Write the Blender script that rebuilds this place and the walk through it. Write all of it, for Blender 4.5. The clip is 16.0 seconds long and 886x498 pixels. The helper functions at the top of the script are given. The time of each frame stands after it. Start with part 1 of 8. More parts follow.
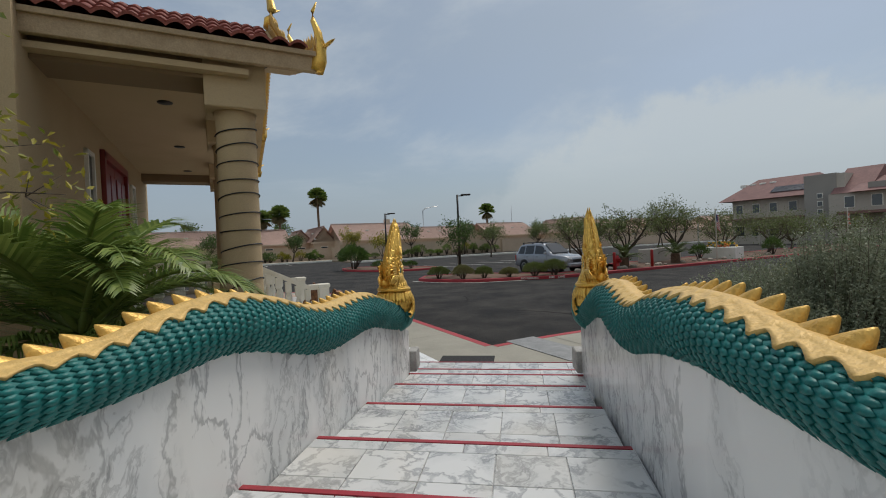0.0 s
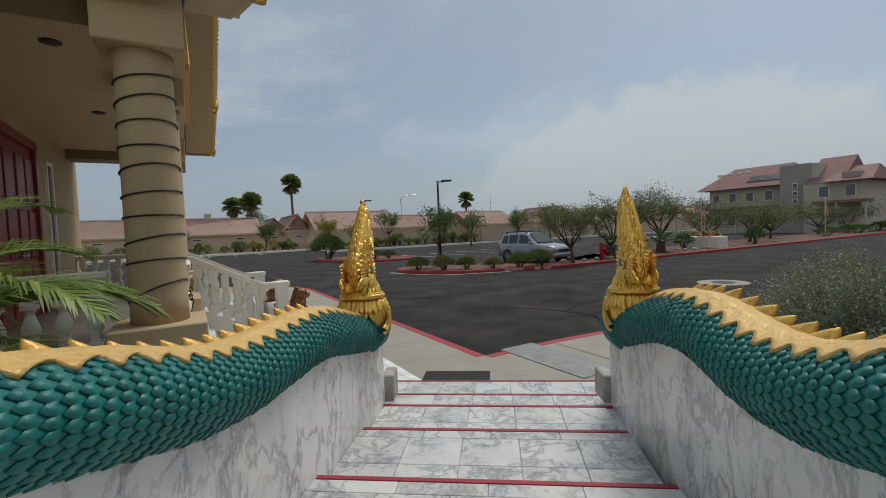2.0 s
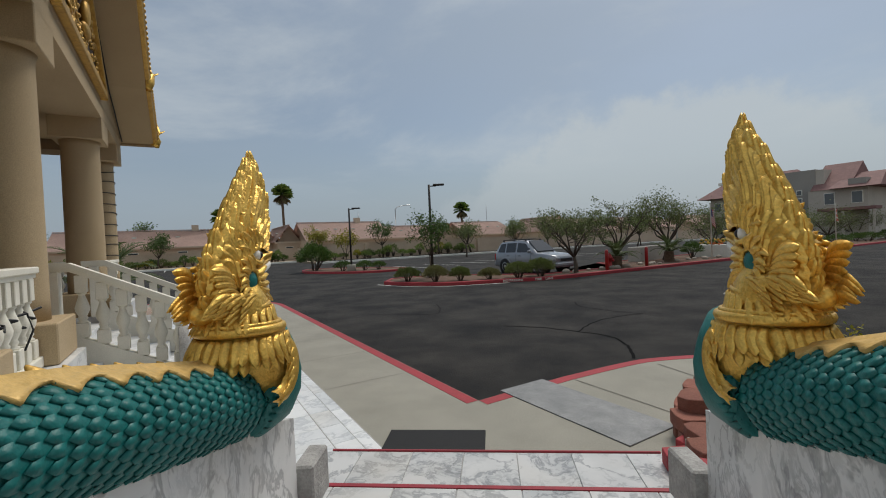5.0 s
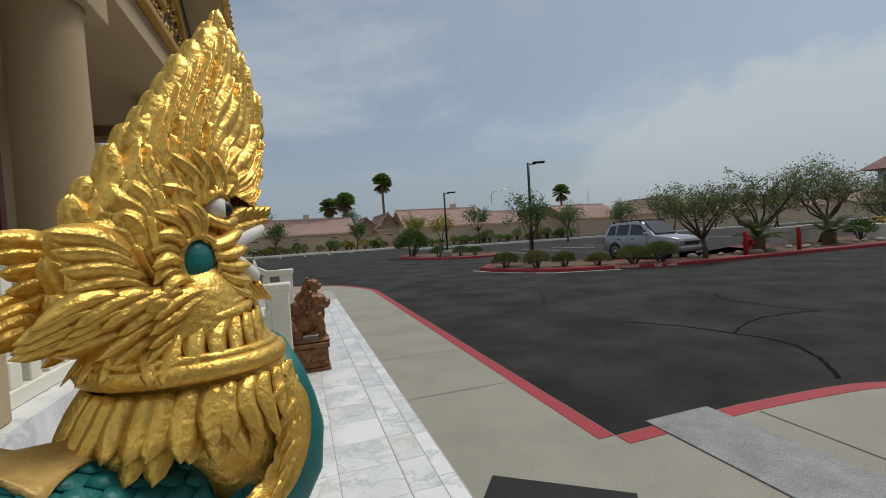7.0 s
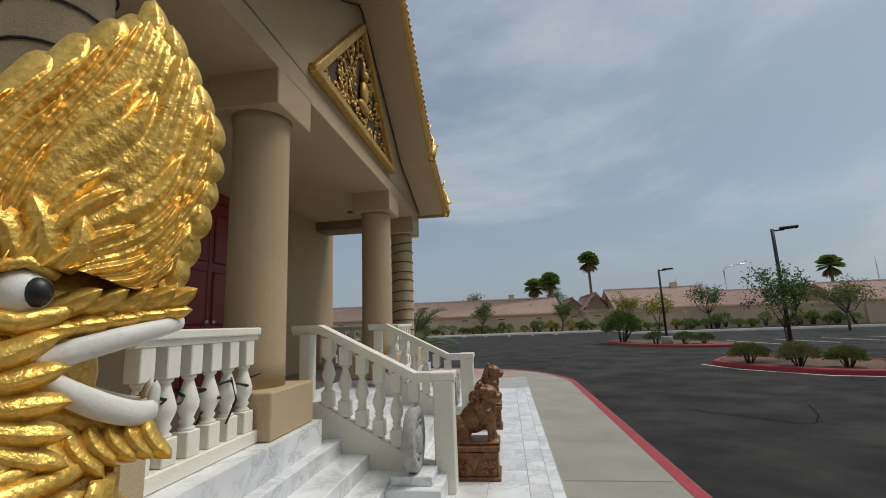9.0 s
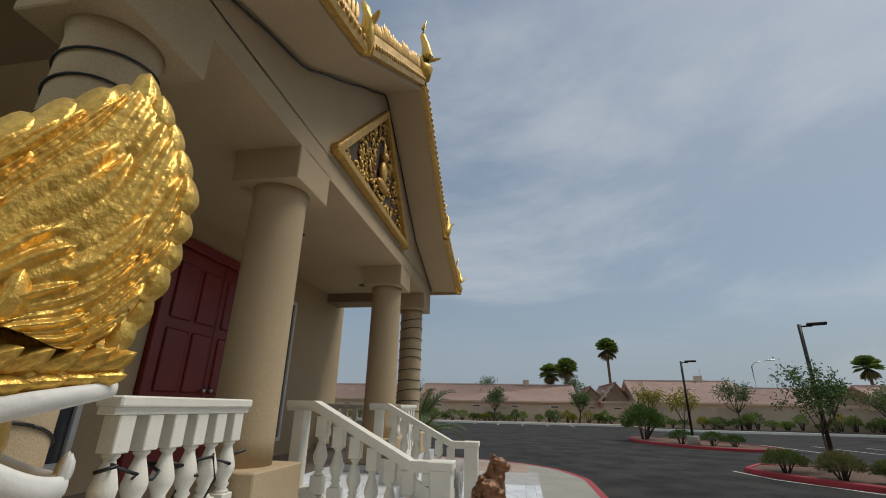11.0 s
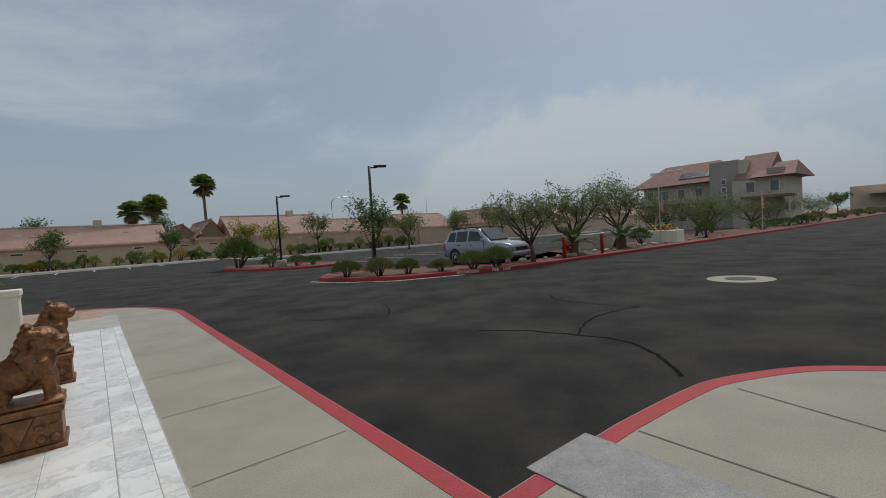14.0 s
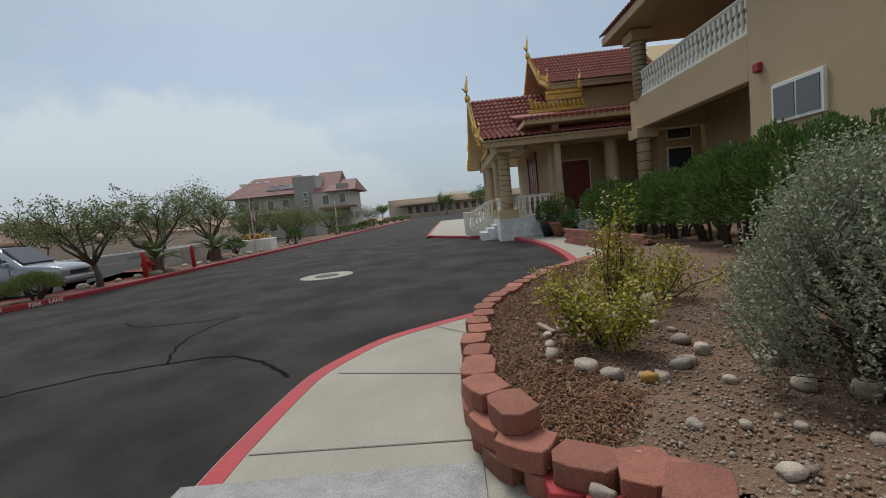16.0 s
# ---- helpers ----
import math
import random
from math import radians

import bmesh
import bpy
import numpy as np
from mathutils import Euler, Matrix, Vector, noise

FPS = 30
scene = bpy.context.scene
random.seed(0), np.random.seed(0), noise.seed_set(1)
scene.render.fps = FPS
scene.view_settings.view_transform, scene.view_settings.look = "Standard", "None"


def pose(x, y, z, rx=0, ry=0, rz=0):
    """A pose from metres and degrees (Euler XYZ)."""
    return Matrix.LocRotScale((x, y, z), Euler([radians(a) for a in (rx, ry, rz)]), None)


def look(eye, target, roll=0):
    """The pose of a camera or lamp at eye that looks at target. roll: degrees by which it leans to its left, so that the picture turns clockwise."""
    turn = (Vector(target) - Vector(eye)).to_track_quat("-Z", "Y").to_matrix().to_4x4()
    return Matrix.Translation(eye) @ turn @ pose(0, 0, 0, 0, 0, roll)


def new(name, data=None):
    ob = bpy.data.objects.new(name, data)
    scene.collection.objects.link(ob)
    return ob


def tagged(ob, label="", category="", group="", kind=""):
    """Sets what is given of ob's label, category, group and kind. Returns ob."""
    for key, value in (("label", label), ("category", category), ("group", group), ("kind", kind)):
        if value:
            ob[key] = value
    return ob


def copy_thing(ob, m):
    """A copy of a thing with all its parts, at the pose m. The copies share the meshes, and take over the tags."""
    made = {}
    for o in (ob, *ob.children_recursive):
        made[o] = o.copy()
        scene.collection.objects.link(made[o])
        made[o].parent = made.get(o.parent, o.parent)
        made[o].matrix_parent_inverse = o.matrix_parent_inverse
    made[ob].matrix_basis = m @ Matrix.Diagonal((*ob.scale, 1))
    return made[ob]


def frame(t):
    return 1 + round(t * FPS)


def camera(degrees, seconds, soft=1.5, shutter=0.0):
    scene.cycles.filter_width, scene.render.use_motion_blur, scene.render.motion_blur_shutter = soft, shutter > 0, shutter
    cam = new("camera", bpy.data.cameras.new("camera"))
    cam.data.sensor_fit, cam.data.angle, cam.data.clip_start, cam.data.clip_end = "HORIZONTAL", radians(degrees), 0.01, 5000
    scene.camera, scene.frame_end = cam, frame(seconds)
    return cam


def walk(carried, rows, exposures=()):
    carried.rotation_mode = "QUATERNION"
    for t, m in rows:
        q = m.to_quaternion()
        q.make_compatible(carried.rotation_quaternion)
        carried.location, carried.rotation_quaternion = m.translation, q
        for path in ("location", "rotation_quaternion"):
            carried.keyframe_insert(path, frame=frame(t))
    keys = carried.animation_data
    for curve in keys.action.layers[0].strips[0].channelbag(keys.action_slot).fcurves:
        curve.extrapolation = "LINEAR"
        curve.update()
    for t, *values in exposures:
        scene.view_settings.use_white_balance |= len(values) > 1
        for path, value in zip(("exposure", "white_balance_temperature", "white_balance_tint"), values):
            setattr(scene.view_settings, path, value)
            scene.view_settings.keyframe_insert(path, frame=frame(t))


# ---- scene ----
cam = camera(90.9, 16.0, soft=1.0)
PATH = [
    (0, (0.39, -4.754, 1.884), (0.054, -2.783, 1.854), -2.5),
    (0.5, (0.296, -4.404, 1.857), (0.029, -2.422, 1.808), -2.3),
    (1, (0.198, -4.063, 1.866), (-0.055, -2.08, 1.798), -2.4),
    (1.5, (0.099, -3.734, 1.876), (-0.128, -1.748, 1.795), -2.7),
    (2, (0.09, -3.41, 1.9), (-0.149, -1.427, 1.814), -2.4),
    (2.5, (0.055, -3.059, 1.879), (-0.174, -1.073, 1.807), -2.6),
    (3, (0.056, -2.738, 1.884), (-0.16, -0.752, 1.807), -2.6),
    (3.5, (0.117, -2.441, 1.864), (-0.116, -0.456, 1.785), -2.6),
    (4, (0.107, -2.146, 1.805), (-0.101, -0.157, 1.788), -2.6),
    (6.5, (-0.117, -0.650, 1.610), (-0.523, 1.307, 1.535), -3.0),
    (7, (-0.215, -0.363, 1.592), (-0.867, 1.527, 1.520), -3.5),
    (7.5, (-0.197, -0.110, 1.603), (-1.190, 1.625, 1.547), -1.9),
    (8, (-0.215, 0.082, 1.583), (-1.355, 1.723, 1.679), -1.8),
    (8.5, (-0.297, 0.313, 1.580), (-1.505, 1.886, 1.835), -2.4),
    (9, (-0.272, 0.426, 1.622), (-1.669, 1.817, 1.960), -2.2),
    (9.5, (-0.229, 0.493, 1.626), (-1.668, 1.782, 2.145), -0.7),
    (12, (-0.24, 0.542, 1.619), (-1.534, 1.892, 2.327), 0.1),
    (12.5, (-0.252, 0.58, 1.56), (-1.391, 2.147, 2.056), -1.2),
    (13, (-0.336, 0.61, 1.554), (-1.16, 2.407, 1.86), -2.2),
    (13.5, (-0.415, 0.631, 1.558), (-0.801, 2.591, 1.655), -3.9),
    (14, (-0.385, 0.733, 1.487), (-0.331, 2.730, 1.411), -3.6),
    (14.5, (-0.293, 0.831, 1.453), (0.138, 2.780, 1.320), -3.0),
    (15, (-0.216, 0.892, 1.424), (0.619, 2.703, 1.276), -2.8),
    (15.5, (-0.182, 0.973, 1.374), (1.172, 2.440, 1.245), -3.7),
    (16, (-0.172, 1.119, 1.355), (1.381, 2.366, 1.181), -5.8),
]
walk(cam, [(t, look(eye, target, roll)) for t, eye, target, roll in PATH],
     exposures=[(0.0, 0.0), (6.5, -0.08), (9.5, 0.0), (12.0, -0.12), (13.0, -0.14), (14.5, -0.12), (15.3, 0.0), (15.6, 0.08), (16.0, 0.27)])

# ---------------------------------------------------------------- light
SUN_EL, SUN_AZ = 62.0, 56.0  # degrees above the horizon; direction towards the sun, from +x towards +y
world = bpy.data.worlds.new("sky")
scene.world = world
world.use_nodes = True
wn, wl = world.node_tree.nodes, world.node_tree.links
wn.clear()
w_out = wn.new("ShaderNodeOutputWorld")
w_bg = wn.new("ShaderNodeBackground")
w_sky = wn.new("ShaderNodeTexSky")
w_sky.sky_type = "NISHITA"
w_sky.sun_disc = False
w_sky.sun_elevation = radians(SUN_EL)
w_sky.sun_rotation = radians(90 - SUN_AZ)
w_sky.air_density, w_sky.dust_density, w_sky.ozone_density = 1.0, 3.0, 1.5
w_bg.inputs["Strength"].default_value = 0.095
w_geo = wn.new("ShaderNodeTexCoord")


def w_math(op, a, b=None, clamp=False):
    m = wn.new("ShaderNodeMath")
    m.operation, m.use_clamp = op, clamp
    for k, v in enumerate((a, b)):
        if v is None:
            continue
        if isinstance(v, (int, float)):
            m.inputs[k].default_value = v
        else:
            wl.new(v, m.inputs[k])
    return m.outputs[0]


# thin high cloud and one bank of cumulus: a flat layer seen in perspective
w_sep = wn.new("ShaderNodeSeparateXYZ")
wl.new(w_geo.outputs["Generated"], w_sep.inputs[0])
w_h = w_math("ADD", w_math("MAXIMUM", w_sep.outputs[2], 0.0), 0.12)
w_uv = wn.new("ShaderNodeCombineXYZ")
wl.new(w_math("DIVIDE", w_sep.outputs[0], w_h), w_uv.inputs[0])
wl.new(w_math("DIVIDE", w_sep.outputs[1], w_h), w_uv.inputs[1])


def w_noise(scale, detail, rough, offset):
    m = wn.new("ShaderNodeMapping")
    m.inputs["Location"].default_value = offset
    wl.new(w_uv.outputs[0], m.inputs[0])
    n = wn.new("ShaderNodeTexNoise")
    n.inputs["Scale"].default_value, n.inputs["Detail"].default_value = scale, detail
    n.inputs["Roughness"].default_value = rough
    n.inputs["Distortion"].default_value = 0.35
    wl.new(m.outputs[0], n.inputs["Vector"])
    return n.outputs["Fac"]


def w_ramp(fac, lo, hi):
    r = wn.new("ShaderNodeMapRange")
    r.interpolation_type = "SMOOTHSTEP"
    r.inputs["From Min"].default_value, r.inputs["From Max"].default_value = lo, hi
    wl.new(fac, r.inputs[0])
    return r.outputs[0]


def w_mix(fac, a, colour):
    m = wn.new("ShaderNodeMix")
    m.data_type = "RGBA"
    wl.new(fac, m.inputs["Factor"])
    wl.new(a, m.inputs["A"])
    m.inputs["B"].default_value = (*colour, 1)
    return m.outputs["Result"]


# haze veil over everything, streaked cirrus, then the white cumulus bank above the road
veil = w_math("MULTIPLY", w_ramp(w_noise(0.35, 5, 0.55, (3.1, 0.4, 0)), 0.30, 0.75), 0.42)
veil = w_math("MULTIPLY", veil, w_ramp(w_sep.outputs[2], 0.0, 0.2))
haze = w_math("MULTIPLY", w_math("SUBTRACT", 1.0, w_ramp(w_sep.outputs[2], 0.0, 0.22)), 0.5)
col = w_mix(w_math("ADD", w_math("ADD", veil, haze), 0.30), w_sky.outputs[0], (3.75, 4.3, 5.15))
low = w_ramp(w_sep.outputs[2], 0.06, 0.26)
streak = w_math("MULTIPLY", w_math("MULTIPLY", w_ramp(w_noise(0.45, 8, 0.62, (0.0, 7.3, 0)), 0.46, 0.66), 0.7), low)
col = w_mix(streak, col, (5.6, 5.9, 6.4))
CLOUD_AZ, CLOUD_EL = 68.0, 14.0
cdir = (math.cos(radians(CLOUD_AZ)) * math.cos(radians(CLOUD_EL)), math.sin(radians(CLOUD_AZ)) * math.cos(radians(CLOUD_EL)), math.sin(radians(CLOUD_EL)))
w_n3 = wn.new("ShaderNodeTexNoise")
w_n3.inputs["Scale"].default_value, w_n3.inputs["Detail"].default_value, w_n3.inputs["Roughness"].default_value = 7.0, 9, 0.62
wl.new(w_geo.outputs["Generated"], w_n3.inputs["Vector"])
# distance from the cloud's middle, wider than high
side = (math.sin(radians(CLOUD_AZ)), -math.cos(radians(CLOUD_AZ)), 0)
w_dot = wn.new("ShaderNodeVectorMath")
w_dot.operation = "DOT_PRODUCT"
w_dot.inputs[1].default_value = side
wl.new(w_geo.outputs["Generated"], w_dot.inputs[0])
w_front = wn.new("ShaderNodeVectorMath")
w_front.operation = "DOT_PRODUCT"
w_front.inputs[1].default_value = cdir
wl.new(w_geo.outputs["Generated"], w_front.inputs[0])
# a billowed upper edge, higher in the middle, fading into haze below
dx = w_math("DIVIDE", w_dot.outputs["Value"], 0.36)
crown = w_math("SUBTRACT", 0.285, w_math("MULTIPLY", w_math("MULTIPLY", dx, dx), 0.12))
crown = w_math("ADD", crown, w_math("MULTIPLY", w_math("SUBTRACT", w_n3.outputs["Fac"], 0.5), 0.22))
cum = w_ramp(w_math("SUBTRACT", crown, w_sep.outputs[2]), 0.0, 0.05)
cum = w_math("MULTIPLY", cum, w_math("ADD", 0.35, w_math("MULTIPLY", w_ramp(w_sep.outputs[2], 0.0, 0.26), 0.65)))
cum = w_math("MULTIPLY", cum, w_ramp(w_front.outputs["Value"], 0.78, 0.95))
col = w_mix(w_math("MULTIPLY", cum, 0.62), col, (6.0, 6.15, 6.3))
# brighter overcast towards the south, away from the walk
w_south = wn.new("ShaderNodeVectorMath")
w_south.operation = "DOT_PRODUCT"
w_south.inputs[1].default_value = (-0.2, -0.98, 0)
wl.new(w_geo.outputs["Generated"], w_south.inputs[0])
col = w_mix(w_math("MULTIPLY", w_ramp(w_south.outputs["Value"], 0.25, 0.75), 0.75), col, (7.0, 7.1, 7.1))
w_tint = wn.new("ShaderNodeMix")
w_tint.data_type, w_tint.blend_type = "RGBA", "MULTIPLY"
w_tint.inputs["Factor"].default_value = 1.0
w_tint.inputs["B"].default_value = (0.955, 1.0, 0.985, 1)
wl.new(col, w_tint.inputs["A"])
wl.new(w_tint.outputs["Result"], w_bg.inputs["Color"])
wl.new(w_bg.outputs[0], w_out.inputs[0])

sun_data = bpy.data.lights.new("sun", "SUN")
sun_data.energy, sun_data.angle, sun_data.color = 2.0, radians(24.0), (1.0, 0.95, 0.87)
sun = new("sun", sun_data)
sd = Vector((math.cos(radians(SUN_AZ)) * math.cos(radians(SUN_EL)), math.sin(radians(SUN_AZ)) * math.cos(radians(SUN_EL)), math.sin(radians(SUN_EL))))
sun.matrix_world = look(sd * 50, (0, 0, 0))

# ---------------------------------------------------------------- helpers
def part(name, bm, material, parent=None, label="", smooth=False):
    me = bpy.data.meshes.new(name)
    bm.normal_update()
    bm.to_mesh(me)
    bm.free()
    for m in material if isinstance(material, (list, tuple)) else [material]:
        me.materials.append(m)
    if smooth:
        me.polygons.foreach_set("use_smooth", [True] * len(me.polygons))
    ob = new(name, me)
    if parent is not None:
        ob.parent = parent
    if label:
        ob["label"] = label
    return ob


def empty(name, m, label, category, group="", kind=""):
    ob = new(name)
    ob.empty_display_size = 0.1
    ob.matrix_world = m
    return tagged(ob, label, category, group, kind)


def bm_new():
    return bmesh.new()


def add_box(bm, x0, x1, y0, y1, z0, z1, m=None, bevel=0.0, mat=0):
    g = bmesh.ops.create_cube(bm, size=1.0)
    vs = g["verts"]
    bmesh.ops.transform(bm, matrix=Matrix.Translation(((x0 + x1) / 2, (y0 + y1) / 2, (z0 + z1) / 2)) @ Matrix.Diagonal((abs(x1 - x0), abs(y1 - y0), abs(z1 - z0), 1)), verts=vs)
    fs = list({f for v in vs for f in v.link_faces})
    for f in fs:
        f.material_index = mat
    if bevel > 0:
        es = list({e for v in vs for e in v.link_edges})
        r = bmesh.ops.bevel(bm, geom=es, offset=bevel, segments=1, affect="EDGES", profile=0.5)
        vs = list({v for f in r["faces"] for v in f.verts})
    if m is not None:
        bmesh.ops.transform(bm, matrix=m, verts=vs)
    return vs


def box_bm(x0, x1, y0, y1, z0, z1, bevel=0.0):
    bm = bm_new()
    add_box(bm, x0, x1, y0, y1, z0, z1, bevel=bevel)
    return bm


def add_lathe(bm, profile, seg=16, m=None, mat=0, smooth=True):
    """profile: (radius, z) from the bottom up."""
    rings = []
    for r, z in profile:
        rings.append([bm.verts.new((r * math.cos(2 * math.pi * k / seg), r * math.sin(2 * math.pi * k / seg), z)) for k in range(seg)])
    fs = []
    for a, b in zip(rings, rings[1:]):
        for k in range(seg):
            fs.append(bm.faces.new((a[k], a[(k + 1) % seg], b[(k + 1) % seg], b[k])))
    fs.append(bm.faces.new(rings[0][::-1]))
    fs.append(bm.faces.new(rings[-1]))
    for f in fs:
        f.smooth, f.material_index = smooth, mat
    if m is not None:
        bmesh.ops.transform(bm, matrix=m, verts=[v for r in rings for v in r])
    return rings


def add_tube(bm, pts, radii, seg=8, mat=0, up=(0, 0, 1)):
    """A tube through the points, with a radius at each."""
    pts = [Vector(p) for p in pts]
    rings = []
    for i, p in enumerate(pts):
        d = (pts[min(i + 1, len(pts) - 1)] - pts[max(i - 1, 0)]).normalized()
        s = d.cross(Vector(up))
        if s.length < 1e-3:
            s = d.cross(Vector((1, 0, 0)))
        s.normalize()
        q = s.cross(d)
        r = radii[i] if isinstance(radii, (list, tuple)) else radii
        rings.append([bm.verts.new(p + s * (r * math.cos(2 * math.pi * k / seg)) + q * (r * math.sin(2 * math.pi * k / seg))) for k in range(seg)])
    for a, b in zip(rings, rings[1:]):
        for k in range(seg):
            f = bm.faces.new((a[k], a[(k + 1) % seg], b[(k + 1) % seg], b[k]))
            f.smooth, f.material_index = True, mat
    for ring in (rings[0][::-1], rings[-1]):
        f = bm.faces.new(ring)
        f.material_index = mat
    return rings


def add_prism(bm, poly, z0, z1, m=None, mat=0):
    """An upright prism over a plan polygon."""
    lo = [bm.verts.new((x, y, z0)) for x, y in poly]
    hi = [bm.verts.new((x, y, z1)) for x, y in poly]
    n = len(poly)
    fs = [bm.faces.new(hi), bm.faces.new(lo[::-1])]
    for k in range(n):
        fs.append(bm.faces.new((lo[k], lo[(k + 1) % n], hi[(k + 1) % n], hi[k])))
    for f in fs:
        f.material_index = mat
    bmesh.ops.triangulate(bm, faces=fs[:2])
    if m is not None:
        bmesh.ops.transform(bm, matrix=m, verts=lo + hi)
    return lo + hi


def interp(table, x):
    xs = [p[0] for p in table]
    return float(np.interp(x, xs, [p[1] for p in table]))


def smooth_line(pts, n=6):
    """Catmull-Rom through plan points."""
    out = []
    P = [Vector(p) for p in pts]
    for i in range(len(P) - 1):
        p0, p1, p2, p3 = P[max(i - 1, 0)], P[i], P[i + 1], P[min(i + 2, len(P) - 1)]
        for k in range(n):
            t = k / n
            out.append(0.5 * (2 * p1 + (p2 - p0) * t + (2 * p0 - 5 * p1 + 4 * p2 - p3) * t * t + (3 * p1 - p0 - 3 * p2 + p3) * t ** 3))
    out.append(P[-1])
    return out


# ---------------------------------------------------------------- materials
def material(name, base, rough=0.6, metal=0.0, vary=None, scale=3.0, amount=0.5, fine=40.0, fine_amount=0.15, bump=0.0, bump_scale=60.0, random_tint=0.0, spec=0.5, clear=0.0):
    """A surface with large stains, fine grain and a little relief."""
    m = bpy.data.materials.new(name)
    m.use_nodes = True
    nt = m.node_tree
    N, L = nt.nodes, nt.links
    b = N["Principled BSDF"]
    b.inputs["Roughness"].default_value = rough
    b.inputs["Metallic"].default_value = metal
    b.inputs["Specular IOR Level"].default_value = spec
    b.inputs["Coat Weight"].default_value = clear
    co = N.new("ShaderNodeTexCoord")
    geo = N.new("ShaderNodeNewGeometry")
    pos = geo.outputs["Position"]
    n1 = N.new("ShaderNodeTexNoise")
    n1.inputs["Scale"].default_value, n1.inputs["Detail"].default_value, n1.inputs["Roughness"].default_value = scale, 6, 0.6
    L.new(pos, n1.inputs["Vector"])
    n2 = N.new("ShaderNodeTexNoise")
    n2.inputs["Scale"].default_value, n2.inputs["Detail"].default_value = fine, 3
    L.new(pos, n2.inputs["Vector"])
    r1 = N.new("ShaderNodeMapRange")
    r1.inputs["From Min"].default_value, r1.inputs["From Max"].default_value, r1.inputs["To Max"].default_value = 0.35, 0.68, amount
    L.new(n1.outputs["Fac"], r1.inputs[0])
    mix = N.new("ShaderNodeMix")
    mix.data_type = "RGBA"
    mix.inputs["A"].default_value = (*base, 1)
    mix.inputs["B"].default_value = (*(vary or [c * 0.6 for c in base]), 1)
    L.new(r1.outputs[0], mix.inputs["Factor"])
    hsv = N.new("ShaderNodeHueSaturation")
    L.new(mix.outputs["Result"], hsv.inputs["Color"])
    r2 = N.new("ShaderNodeMapRange")
    r2.inputs["From Min"].default_value, r2.inputs["From Max"].default_value = 0.25, 0.75
    r2.inputs["To Min"].default_value, r2.inputs["To Max"].default_value = 1 - fine_amount, 1 + fine_amount
    L.new(n2.outputs["Fac"], r2.inputs[0])
    value = r2.outputs[0]
    if random_tint:
        oi = N.new("ShaderNodeObjectInfo")
        r3 = N.new("ShaderNodeMapRange")
        r3.inputs["To Min"].default_value, r3.inputs["To Max"].default_value = 1 - random_tint, 1 + random_tint
        L.new(oi.outputs["Random"], r3.inputs[0])
        mm = N.new("ShaderNodeMath")
        mm.operation = "MULTIPLY"
        L.new(value, mm.inputs[0])
        L.new(r3.outputs[0], mm.inputs[1])
        value = mm.outputs[0]
    L.new(value, hsv.inputs["Value"])
    L.new(hsv.outputs[0], b.inputs["Base Color"])
    if bump:
        bp = N.new("ShaderNodeBump")
        bp.inputs["Strength"].default_value, bp.inputs["Distance"].default_value = min(1.0, bump), 0.02
        n3 = N.new("ShaderNodeTexNoise")
        n3.inputs["Scale"].default_value, n3.inputs["Detail"].default_value = bump_scale, 4
        L.new(pos, n3.inputs["Vector"])
        L.new(n3.outputs["Fac"], bp.inputs["Height"])
        L.new(bp.outputs[0], b.inputs["Normal"])
    return m


